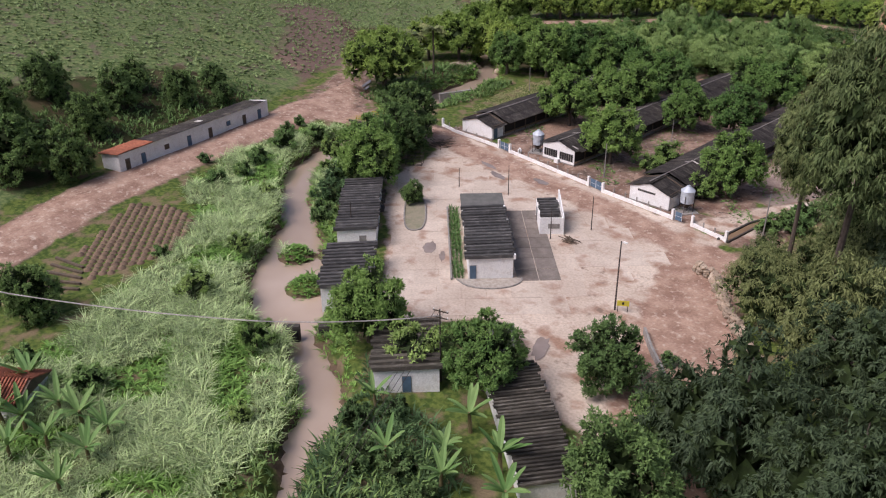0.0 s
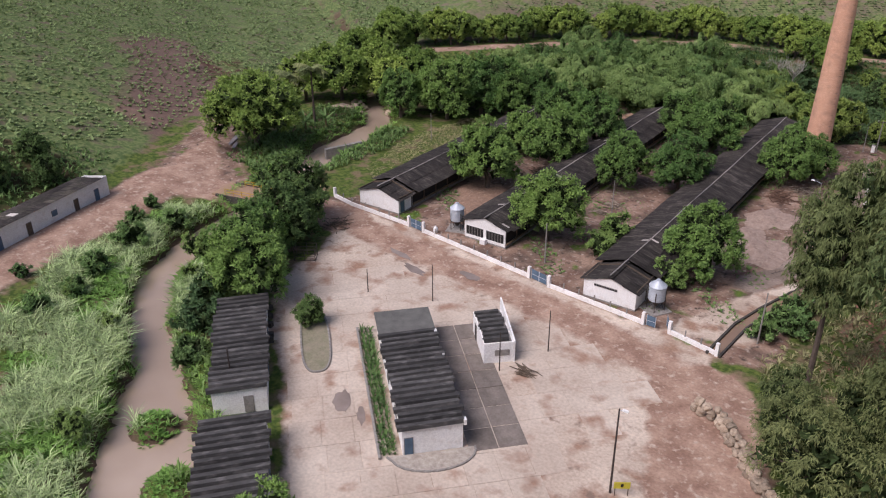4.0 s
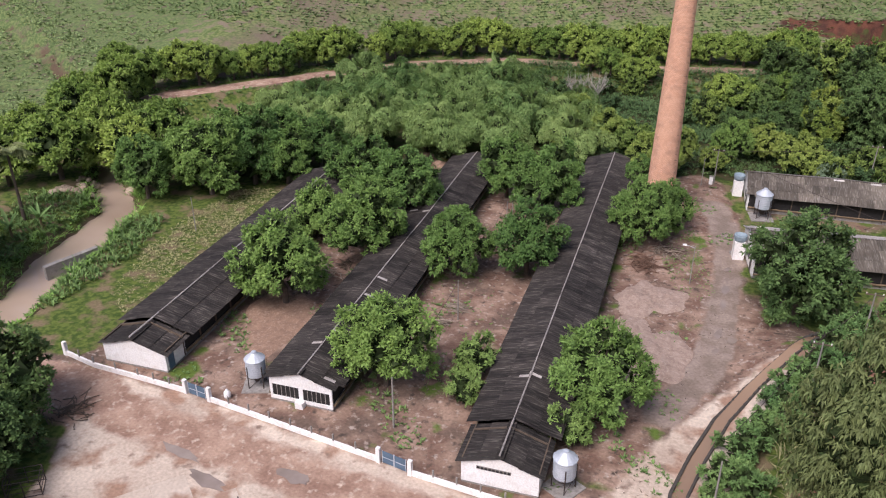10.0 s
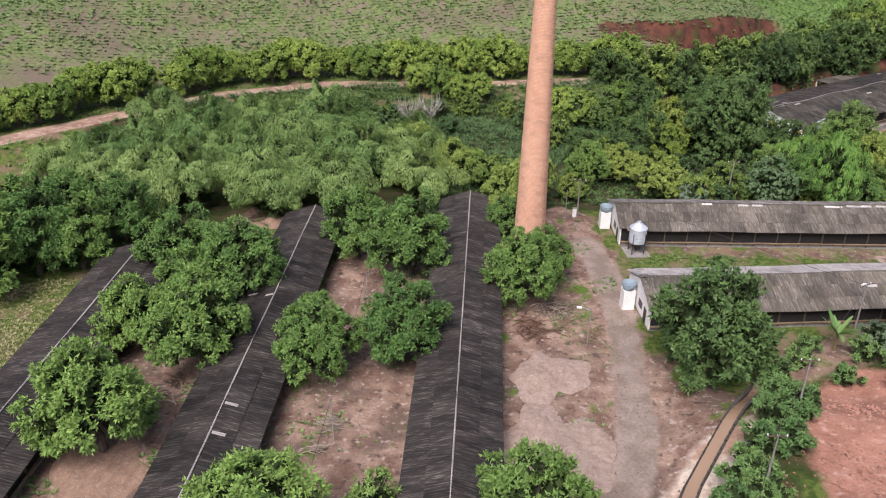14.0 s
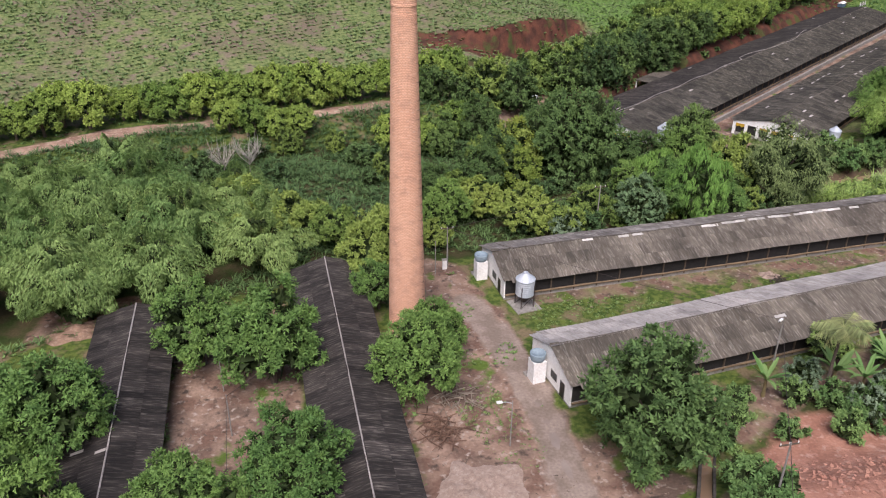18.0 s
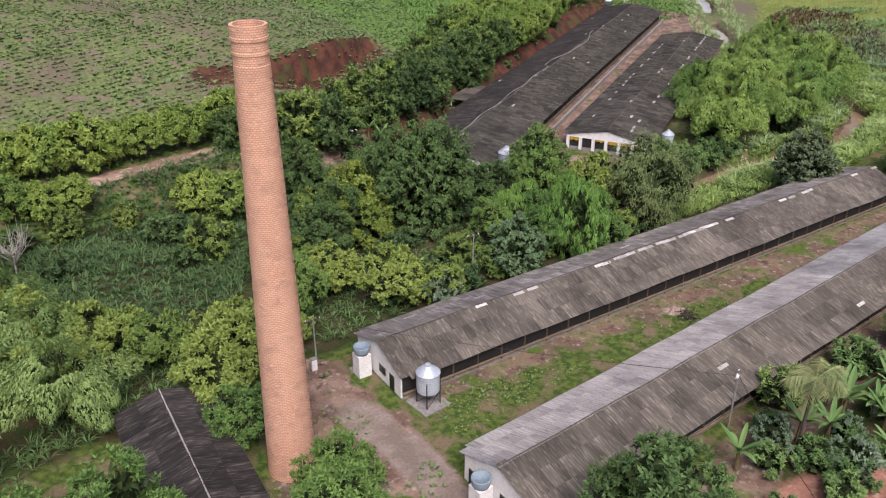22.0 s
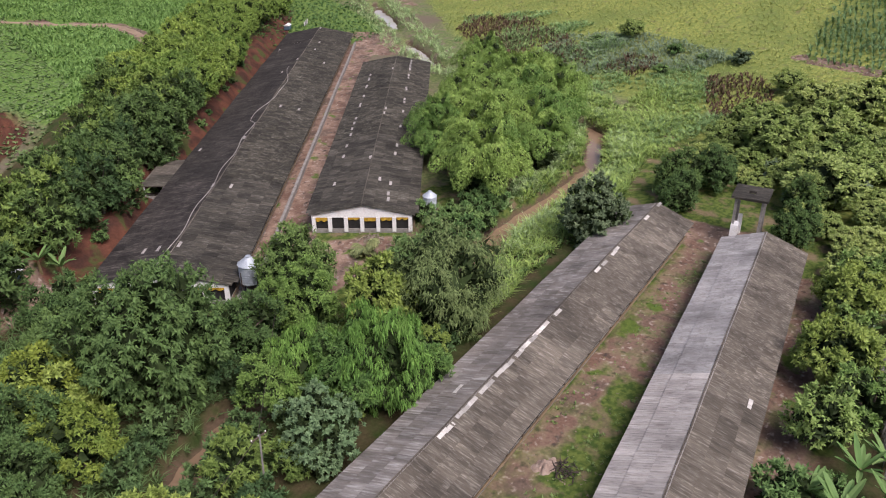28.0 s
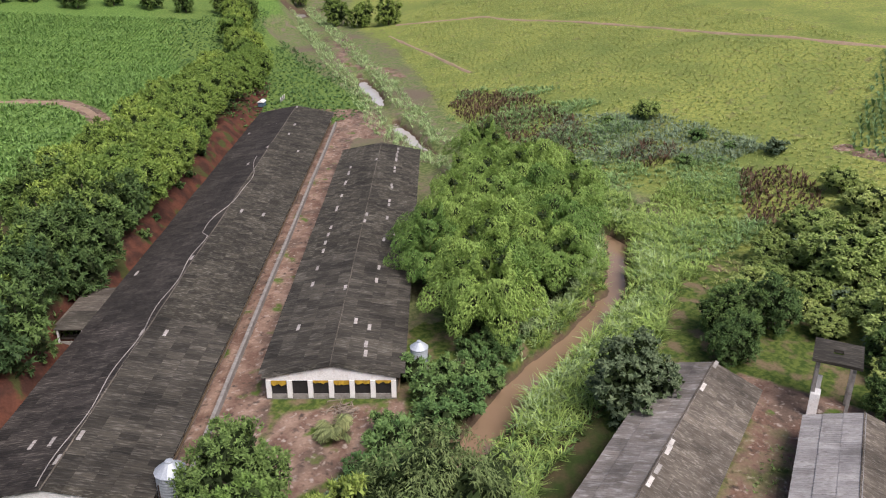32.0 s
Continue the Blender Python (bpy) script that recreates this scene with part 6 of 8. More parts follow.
TRACK_SOIL = material("pale_track_soil", (0.4, 0.29, 0.2), (0.27, 0.18, 0.12), scale=0.4, fine=3.0, coords="World", third=(0.2, 0.2, 0.08), third_amount=0.4)
track("hill_track", HILL_TRACKS[0], 2.4, "thin pale earth track across the meadow slope")
track("hill_track", HILL_TRACKS[1], 1.8, "thin pale earth track across the meadow slope")
track("field_track", FIELD_ROAD, 3.0, "pale earth track winding through the sugar cane")
tall_cane = crop_rows([(92, 112), (118, 124), (150, 148), (184, 178), (215, 214), (262, 270), (200, 340), (150, 260), (112, 136)], 1.3, 1.2, 32, 0.7)
tall_cane = tall_cane[line_dist(tall_cane[:, 0], tall_cane[:, 1], FIELD_ROAD)[0] > 3.0]
blades("cane_field", tall_cane, 1.4, 0.12, 8, 0.7, leaf_material("tall_cane_leaves", (0.11, 0.21, 0.035), (0.18, 0.3, 0.06)), "dense green sugar cane on the slope", 9, "crop")
blades("hill_cane", crop_rows([(-92, -106), (-90, -84), (-92, -66), (-104, -48), (-112, -22), (-116, 14), (-108, 50), (-150, 68), (-270, 150), (-280, -60), (-200, -150), (-130, -150), (-100, -130)], 1.6, 1.3, 33, 1.2), 0.7, 0.22, 4, 1.25, LEAF_CANE, "young sugar cane on the hill behind the row house", 10, "crop")
blades("yard_weeds", np.concatenate([scatter([(34, -5), (120, 0), (120, -5), (36, -16)], 1.0, 34, lambda x, y: np.sin(x * 0.21 + y) + np.sin(y * 0.9 + 0.05 * x) > 0.1), scatter([(22.5, -14), (26.5, -15), (27.5, -24), (29.6, -33), (27.5, -36), (24, -34), (22, -26)], 0.55, 35), scatter([(34.8, -8.2), (50, -6.2), (54, -9.5), (35.5, -14)], 0.55, 76), scatter([(-8, -56), (-5, -56), (6, -50), (5, -46), (-6, -30)], 1.3, 37)]), 0.32, 0.07, 6, 1.0, leaf_material("short_grass", (0.07, 0.15, 0.02), (0.16, 0.22, 0.05)), "short green weeds between the houses", 11)
blades("dry_grass_strip", scatter([(-49, -46), (-46, -58), (-38, -64), (-38, -20), (-47, -22), (-50, -34)], 0.6, 71), 0.35, 0.06, 7, 1.4, LEAF_DRY, "dry yellowish grass between the poultry house and the river", 25)
blades("bank_scrub", scatter([(32, -78), (36, -86), (46, -98), (58, -92), (60, -70), (50, -60), (40, -60), (34, -68)], 1.0, 38), 1.1, 0.07, 9, 0.9, LEAF_DRY, "dry yellowish grass on the bank", 12)
blades("cut_scrub", np.concatenate([np.array(along(CUT, 0.5, 11, 6)), np.array(along(CUT, 0.9, 3, 4))]), 0.9, 0.12, 6, 0.8, LEAF_WEED, "weeds hanging over the red cut", 13, "undergrowth")
blades("roadside_scrub", np.concatenate([np.array(along(NORTH_ROAD[3:10], 0.6, -6, 3)), np.array(along(NORTH_ROAD[3:10], 1.2, 4.5, 1.5))]), 1.0, 0.12, 6, 0.8, LEAF_WEED, "weeds along the field road", 14, "undergrowth")
blades("hillside_scrub", scatter([(-72, -134), (-70, -122), (-74, -98), (-84, -84), (-96, -96), (-94, -120), (-86, -140)], 1.2, 39), 1.3, 0.12, 6, 0.8, LEAF_WEED, "weeds on the slope behind the row house", 15, "undergrowth")

blades("brook_reeds", np.concatenate([np.array(along(BROOK[3:], 0.35, 5.5, 3.0)), np.array(along(BROOK[3:], 0.35, -5.5, 3.0)), np.array(along(BROOK[3:8], 0.3, -4.6, 1.0)), np.array(along(BROOK[3:8], 0.3, 4.6, 1.0))]), 1.7, 0.06, 9, 0.9, LEAF_REED, "tall pale green reeds beside the stream", 16, "reeds")
blades("gully_weeds", scatter([(-60, -26), (-30, -6), (10, 6), (40, 10), (60, 20), (76, 30), (72, 60), (50, 60), (40, 40), (20, 16), (-20, 0)], 1.1, 40), 1.0, 0.06, 12, 1.3, LEAF_UNDER, "dense weeds under the trees", 17, "undergrowth")

blades("stream_bank_reeds", scatter([(84, 12), (112, 15), (130, 14), (150, 18), (172, 28), (186, 44), (196, 76), (190, 70), (176, 42), (150, 31), (124, 29), (110, 21), (88, 20)], 0.9, 45), 1.7, 0.06, 13, 1.0, LEAF_LIMEREED, "tall light green grass on the stream bank", 18, "reeds")
blades("valley_grass", scatter([(174, 144), (196, 126), (212, 128), (228, 146), (258, 192), (300, 262), (262, 270), (215, 214), (190, 172)], 1.6, 46), 0.9, 0.2, 5, 1.0, LEAF_WEED, "green grass at the end of the valley", 19)
LITTER_BITS = material("fallen_litter_bits", (0.26, 0.2, 0.15), (0.09, 0.065, 0.05), scale=0.4, island=0.55, coords="World")
blades("ground_litter", np.concatenate([scatter([(-28, -70), (-16, -70), (-17, -12), (-30, -14)], 0.75, 47), scatter([(-7, -72), (7.5, -75), (6, -2), (-8, -4)], 0.75, 48), scatter([(15.5, -72), (26, -74), (31, -58), (42, -40), (33, -32), (27, -36), (25, -16), (30, 2), (20, 6), (16, -20)], 0.85, 49), scatter([(36, -5), (120, -1), (120, -8), (36, -14)], 1.0, 50)]), 0.16, 0.09, 3, 2.6, LITTER_BITS, "scattered dry leaves, husks and twigs between the houses", 20, "litter")
blades("bank_clods", scatter([(36, -76), (47, -80), (66, -52), (54, -32), (46, -44), (40, -58)], 0.6, 72), 0.22, 0.16, 3, 2.2, material("red_earth_clods", (0.42, 0.22, 0.155), (0.28, 0.13, 0.09), scale=0.5, island=0.35, coords="World"), "crumbled red earth and stones on the cut bank", 26, "soil")
blades("house_weeds", scatter([(-30, -72), (30, -76), (32, 4), (-32, 0)], 0.8, 51, lambda x, y: (np.sin(x * 0.37 + 2 * np.sin(y * 0.19)) * np.sin(y * 0.29 + x * 0.11) > 0.62)), 0.4, 0.09, 7, 1.1, LEAF_WEED, "patches of green weeds between the poultry houses", 21, "weeds")

patchy = lambda x, y: np.sin(x * 0.13 + 1.5 * np.sin(y * 0.09)) * np.sin(y * 0.15 + x * 0.05) + 0.35 * np.sin(x * 1.7 + y) * np.sin(y * 1.3 - x * 0.6) > 0.1
blades("bright_reeds", scatter([(168, 36), (194, 36), (197, 24), (176, 17), (154, 17), (150, 23)], 0.9, 73), 1.5, 0.06, 11, 0.9, LEAF_LIMEREED, "bright lime-green reeds beside the stream", 27, "reeds")
blades("pale_marsh_reeds", scatter([(150, 22), (172, 32), (186, 48), (198, 78), (214, 104), (240, 118), (246, 90), (226, 56), (206, 26), (180, 12)], 0.9, 52, patchy), 1.5, 0.07, 10, 0.9, LEAF_REED, "pale green reeds on the marsh", 22, "reeds")


def bank_points(line, widths, gap):
    """Points along both edges of a water course."""
    out = []
    for i in range(len(line) - 1):
        (ax, ay), (bx, by) = line[i], line[i + 1]
        L_ = math.hypot(bx - ax, by - ay)
        for k in range(int(L_ / gap)):
            t = (k + g_.random()) * gap / L_
            w = (widths[i] * (1 - t) + widths[i + 1] * t) / 2
            for sg in (-1, 1):
                o = sg * (w + g_.uniform(0.6, 3.2))
                out.append((ax + (bx - ax) * t - (by - ay) / L_ * o, ay + (by - ay) * t + (bx - ax) / L_ * o))
    return np.array(out)


blades("river_edge_grass", bank_points(RIVER[2:17], RIVER_W[2:17], 0.22), 0.9, 0.06, 9, 1.3, LEAF_VIVID, "green grass hanging over the river's edge", 24)


# ---- chimney brickwork ----
def chimney():
    lean = Matrix(((1, 0, 0.0095, 0), (0, 1, -0.0077, 0), (0, 0, 0.996, 0), (0, 0, 0, 1)))
    ob = thing("chimney", pose(19.7, -8.4, 0) @ lean, "tall tapering round chimney of orange-red brick", "chimney")
    prof = [(2.32, -0.6), (2.25, 0.8)] + [(2.25 - 0.96 * z / 40, float(z)) for z in range(1, 39)]
    part("shaft", Shape().lathe(prof, 44), BRICKWORK, ob, "weathered orange brick shaft", smooth=True)
    part("crown", Shape().lathe([(1.29, 37.7), (1.34, 37.75), (1.34, 38.0), (1.31, 38.05), (1.31, 38.7), (1.36, 38.75), (1.36, 38.95), (1.33, 39.0), (1.33, 39.7), (1.39, 39.75), (1.39, 40.0), (1.36, 40.05), (1.36, 40.85), (1.12, 40.85), (1.08, 36.0)], 44), BRICKWORK, ob, "corbelled brick crown")
    # courses of bricks standing a little proud, in staggered rows
    brick = Shape().box(-0.17, 0.17, -0.006, 0.04, -0.07, 0.07).mesh("brick", BRICK)
    r = random.Random(4)
    joined = Shape()
    count = 0
    for i in range(62):
        z = 40.3 - 0.62 * i
        rad = (2.25 - 0.96 * z / 40) if z < 37.6 else (1.33 if z < 39.7 else 1.37)
        n = int(2 * math.pi * rad / 0.6)
        for k in range(n):
            if r.random() < 0.5:
                continue
            a = 2 * math.pi * (k + 0.5 * (i % 2)) / n
            mm = pose(rad * math.cos(a), rad * math.sin(a), z + r.choice((0.0, 0.155, 0.31, 0.465)), 0, 0, math.degrees(a) + 90) @ pose(0, r.uniform(-0.002, 0.004), 0)
            if count < 300 and math.sin(a) < 0.3:
                part("brick", brick, None, ob, m=mm)
                count += 1
            else:
                k0 = len(joined.v)
                joined.v += [tuple(mm @ v.co) for v in brick.vertices]
                joined.f += [tuple(k0 + j for j in p.vertices) for p in brick.polygons]
    tagged(part("brick_course", joined, JOINED_BRICK, ob), kind="stuff")
    for z in range(2, 38, 1):
        rad = 2.25 - 0.96 * z / 40
        a = math.radians(-38)
        p = Vector((math.cos(a), math.sin(a), 0))
        q = Vector((-p.y, p.x, 0))
        c = p * rad + Vector((0, 0, z))
        part("rung", Shape().tube([c - q * 0.18, c - q * 0.18 + p * 0.14, c + q * 0.18 + p * 0.14, c + q * 0.18], [0.02] * 4, 4), DARKMETAL, ob)


JOINED_BRICK = material("chimney_brick_courses", (0.76, 0.465, 0.325), (0.64, 0.37, 0.255), scale=0.6, fine=9, island=0.16)
chimney()


# ---- yard buildings ----
def channel_roof(ob, L, W, z, mat, cut=None, pitch=0.98):
    """Trough-shaped roof channels laid across the width, one by one."""
    n = round(L / pitch)
    st = L / n
    hh = 0.43 * pitch
    s = Shape().extrude([(0, 0), (st * 0.38, 0), (st * 0.44, hh), (st * 0.94, hh), (st, 0), (st, -0.05), (st * 0.95, hh * 0.8), (st * 0.42, hh * 0.8), (st * 0.35, -0.05), (0, -0.05)], "y", -W / 2, W / 2)
    me = s.mesh("roof_channel", mat)
    r = random.Random(int(L * 10))
    for i in range(n):
        x = -L / 2 + i * st
        if cut and x < -L / 2 + cut:
            continue
        part("roof_channel", me, None, ob, m=pose(x, r.uniform(-0.25, 0.25), z + r.uniform(0, 0.06), r.uniform(-0.5, 0.5) + 1.5, 0, 0))


def building(name, center, ang, L, W, h, label, category, roof=CHANNEL, cut=None, over=0.6, doors=(), roofed=True, pitch=0.98):
    ob = thing(name, pose(center[0], center[1], 0, 0, 0, ang), label, category)
    t = 0.15
    for nm, b in (("front_wall", (-L / 2, L / 2, -W / 2, -W / 2 + t)), ("back_wall", (-L / 2, L / 2, W / 2 - t, W / 2)),
                  ("end_wall", (-L / 2, -L / 2 + t, -W / 2 + t, W / 2 - t)), ("end_wall", (L / 2 - t, L / 2, -W / 2 + t, W / 2 - t))):
        part(nm, Shape().box(*b, -0.6, h), WHITE, ob)
    if roofed:
        part("ceiling_slab", Shape().box(-L / 2 + t, L / 2 - t, -W / 2 + t, W / 2 - t, h - 0.12, h - 0.02), PLAIN_CONC, ob)
        channel_roof(ob, L + over, W + over, h + 0.06, roof, cut, pitch)
    for (side, p, z, w, hh, mat, nm) in doors:
        # side: 'x' is the +x end, 'y-' and 'y+' the long walls
        if side == "x":
            fr = part(nm, Shape().box(L / 2, L / 2 + 0.05, p - w / 2 - 0.06, p + w / 2 + 0.06, z, z + hh + 0.06), PLAIN_CONC, ob)
            part("leaf", Shape().box(L / 2 + 0.052, L / 2 + 0.08, p - w / 2, p + w / 2, z + 0.02, z + hh), mat, fr)
        else:
            sg = -1 if side == "y-" else 1
            y0, y1 = sorted((sg * W / 2, sg * (W / 2 + 0.05)))
            fr = part(nm, Shape().box(p - w / 2 - 0.06, p + w / 2 + 0.06, y0, y1, z, z + hh + 0.06), PLAIN_CONC, ob)
            y0, y1 = sorted((sg * (W / 2 + 0.052), sg * (W / 2 + 0.08)))
            part("leaf", Shape().box(p - w / 2, p + w / 2, y0, y1, z + 0.02, z + hh), mat, fr)
    return ob


office = building("office_building", (3.2, -105.2), -42.5, 21.5, 6.0, 3.2, "white office building with black ribbed channel roof", "building", cut=4.6,
                  doors=(("x", -2.4, 0.1, 0.8, 2.0, BLUE, "door"), ("y+", 9.0, 1.2, 1.0, 0.8, GLASSDARK, "window"), ("y+", 5.5, 1.2, 1.0, 0.8, GLASSDARK, "window"), ("y+", 1.0, 0.1, 0.9, 2.0, BLUE, "door"), ("y-", 6.0, 1.3, 1.2, 0.8, GLASSDARK, "window"), ("y-", 0.0, 1.3, 1.2, 0.8, GLASSDARK, "window")))
part("roof_slab", Shape().box(-11.05, -6.2, -3.3, 3.3, 3.22, 3.42), material("grey_mossy_slab", (0.17, 0.165, 0.15), (0.1, 0.1, 0.09), scale=0.8), office, "flat grey concrete roof slab")
for k, (x, y) in enumerate(((-5.6, 3.3), (-1.0, 3.35), (10.6, 3.3))):
    part("roof_vent", Shape().box(x, x + 0.5, y - 0.3, y, 3.1, 3.75), WHITE, office, "small white parapet block")
building("storage_shed", (-15.8, -113.3), -42.0, 19.0, 5.6, 3.1, "white storage shed with black ribbed channel roof", "shed", doors=(("x", 0.9, 0.1, 0.9, 2.0, PLAIN_CONC, "door"), ("y+", 3.0, 0.1, 1.0, 2.0, BLUE, "door"), ("y+", -4.0, 0.1, 1.0, 2.0, BLUE, "door")))
building("storage_shed", (-1.0, -127.0), -41.0, 11.8, 6.4, 3.1, "white riverside shed with black ribbed channel roof", "shed", doors=(("y+", 1.0, 0.1, 1.0, 2.0, BLUE, "door"),))
hut = building("gate_hut", (5.4, -93.4), -45.0, 7.2, 3.4, 2.7, "small white hut with black ribbed roof and tall side wall", "hut", over=-0.5, doors=(("x", 0.4, 1.0, 1.6, 0.7, PLAIN_CONC, "window"), ("y-", -1.5, 0.1, 0.9, 2.0, GLASSDARK, "door")))
part("tall_wall", Shape().extrude([(-4.2, -0.3), (3.7, -0.3), (3.7, 2.9), (-4.2, 4.1)], "y", 1.72, 1.9), WHITE, hut, "tall white stepped side wall")
building("workshop", (18.6, -134.0), -42.0, 9.5, 7.0, 3.0, "white riverside workshop with mossy roof half hidden by trees", "building", SHEET_MOSS, doors=(("y-", 1.5, 1.0, 1.0, 1.0, BLUE, "window"), ("x", 0, 0.1, 0.9, 2.0, BLUE, "door")))
building("long_shed", (36.0, -133.7), -36.0, 17.8, 5.2, 2.6, "long narrow shed with dark finely ribbed roof beside the entrance road", "shed", SHEET_MOSS, pitch=0.52)
slabroof = thing("concrete_shelter", pose(24.6, -124.8, 0, 0, 0, -42), "low mossy concrete shelter roof beside the yard", "shelter")
part("roof_slab", Shape().box(-3.2, 3.2, -1.6, 1.6, 2.2, 2.4), bpy.data.materials["grey_mossy_slab"], slabroof)
for x in (-2.8, 2.8):
    for y in (-1.3, 1.3):
        part("post", Shape().box(x - 0.1, x + 0.1, y - 0.1, y + 0.1, -0.3, 2.2), PLAIN_CONC, slabroof)


def row_house():
    L, W, h, fall = 38.5, 4.6, 3.3, -0.55
    x0, y0 = -67.6, -114.1
    ob = thing("row_house", pose(x0, y0, 1.2, 0, 0, 105.5), "long white row house with weathered grey roof along the dirt road", "house")
    t = 0.2
    # local x runs north-west along the road; the road side is -y
    for nm, b, zz in (("front_wall", (-L / 2, L / 2, -W / 2, -W / 2 + t), h), ("back_wall", (-L / 2, L / 2, W / 2 - t, W / 2), h + fall)):
        part(nm, Shape().box(*b, -1.5, zz), WHITE, ob, "long whitewashed wall")
    for x in (-L / 2, L / 2 - t):
        part("end_wall", Shape().extrude([(-W / 2 + t, -1.5), (W / 2 - t, -1.5), (W / 2 - t, h + fall - 0.04), (-W / 2 + t, h - 0.04)], "x", x, x + t), WHITE, ob)
    r = random.Random(8)
    run = math.hypot(W + 0.7, fall)
    tilt = math.degrees(math.atan2(fall, W + 0.7))
    me = [sheet_mesh("roof_sheet", 1.12, run / 3 + 0.1, q) for q in (SHEET_MOSS, SHEET_DARK, SHEET_PATCH)]
    for c in range(27):
        for w in range(3):
            k = 2 if r.random() < 0.04 else (1 if r.random() < 0.5 else 0)
            part("roof_sheet", me[k], None, ob, m=pose(-11.6 + c * 1.1, -W / 2 - 0.35 + w * run / 3 * math.cos(math.radians(tilt)), h + 0.06 + w * fall / 3 - 0.03 * (w % 2), tilt, 0, r.uniform(-0.4, 0.4)))
    # clay-tiled part at the south end
    tl = Shape().tube([(0, 0, 0), (0, 0.55, 0.0)], [0.13, 0.11], 6, caps=False).mesh("roof_tile", TERRACOTTA)
    for c in range(24):
        for w in range(9):
            part("roof_tile", tl, None, ob, m=pose(-19.6 + c * 0.34, -W / 2 - 0.4 + w * 0.58, h + 0.16 + w * 0.58 * fall / (W + 0.7) + r.uniform(0, 0.02), tilt, 0, r.uniform(-2, 2)))
    part("tile_deck", Shape().extrude([(-W / 2 - 0.35, h + 0.05), (W / 2 + 0.3, h + fall + 0.05), (W / 2 + 0.3, h + fall), (-W / 2 - 0.35, h)], "x", -19.7, -11.6), WOOD, ob)
    for k, x in enumerate((-17.5, -14.0, -8.5, -3.0, 2.5, 7.5, 12.0, 16.5)):
        w, z, hh = ((0.9, -0.05, 2.0) if k % 3 != 2 else (1.0, 1.0, 0.9))
        fr = part("door" if k % 3 != 2 else "window", Shape().box(x - w / 2 - 0.06, x + w / 2 + 0.06, -W / 2 - 0.04, -W / 2, z, z + hh + 0.06), PLAIN_CONC, ob)
        part("leaf", Shape().box(x - w / 2, x + w / 2, -W / 2 - 0.07, -W / 2 - 0.042, z + 0.02, z + hh), BLUE if k % 2 else WOOD, fr)
    part("front_step", Shape().box(-L / 2, L / 2, -W / 2 - 1.2, -W / 2, -1.2, -0.15), PLAIN_CONC, ob, "raised concrete step along the wall")


row_house()
cottage = thing("cottage", pose(-6.0, -169.5, 0, 0, 0, 40), "small white cottage with red clay-tile roof", "house")
part("walls", Shape().box(-4, 4, -3, 3, -0.5, 2.6), WHITE, cottage)
r_ = random.Random(3)
part("roof_deck", Shape().extrude([(-3.4, 2.5), (3.4, 2.5), (0, 3.8)], "x", -4.3, 4.3), WOOD, cottage)
tile_ = Shape().tube([(0, 0, 0), (0, 0.6, 0.0)], [0.14, 0.12], 6, caps=False).mesh("roof_tile", TERRACOTTA)
for sg in (0, 180):
    for c in range(23):
        for w in range(6):
            part("roof_tile", tile_, None, cottage, m=pose(0, 0, 0, 0, 0, sg) @ pose(-4.2 + c * 0.37, -3.45 + w * 0.58, 2.58 + w * 0.58 * 0.382, 21, 0, r_.uniform(-2, 2)))


# ---- yard paving ----
SLABS = [(-27, -92), (-20, -87), (-8, -85), (6, -86), (18, -87.5), (24, -89), (23, -97), (22, -106), (23, -113), (21, -119), (17, -118.5), (12, -127), (7, -129), (-6, -116), (-21, -104), (-26, -98)]


def yard_paving():
    ob = thing("pavement", pose(2, -103, 0, 0, 0, -42.5), "cracked muddy concrete slabs of the farm yard", "pavement", kind="structure")
    inv = ob.matrix_basis
    r = random.Random(12)
    meshes = []
    for k in range(3):
        s = Shape()
        a, b, h = 2.02, 1.62, 0.05
        o = [(-a, -b), (a, -b), (a, b), (-a, b)]
        i = [(x * 0.985, y * 0.985) for x, y in o]
        n = 0
        s.v = [(x, y, -0.12) for x, y in o] + [(x, y, h - 0.008) for x, y in o] + [(x, y, h) for x, y in i]
        s.f = [(8, 9, 10, 11)] + [(j, (j + 1) % 4, 4 + (j + 1) % 4, 4 + j) for j in range(4)] + [(4 + j, 4 + (j + 1) % 4, 8 + (j + 1) % 4, 8 + j) for j in range(4)]
        meshes.append(s.mesh("slab", CONCRETE))
    for i in range(-10, 11):
        for j in range(-12, 13):
            p = inv @ Vector((i * 4.08, j * 3.28 + (i % 2) * 0.4, 0))
            if inside(np.array([p.x]), np.array([p.y]), SLABS)[0] and r.random() < 0.95:
                part("slab", meshes[0], None, ob, m=pose(i * 4.08, j * 3.28 + (i % 2) * 0.4, r.uniform(-0.012, 0.012), r.uniform(-0.25, 0.25), r.uniform(-0.25, 0.25), r.uniform(-0.3, 0.3)))


def kerb_ring(name, pts, w, h, mat, label, category, closed=True):
    """A kerb swept along points, one block a segment."""
    ob = thing(name, pose(0, 0, 0), label, category)
    n = len(pts)
    for i in range(n if closed else n - 1):
        a, b = Vector((*pts[i], 0)), Vector((*pts[(i + 1) % n], 0))
        L = (b - a).length
        g = ground_z(*pts[i])
        part("kerb_stone", Shape().box(0, L - 0.015, -w / 2, w / 2, -0.4, h), mat, ob, m=pose(a.x, a.y, g, 0, 0, math.degrees(math.atan2(b.y - a.y, b.x - a.x))))
    return ob


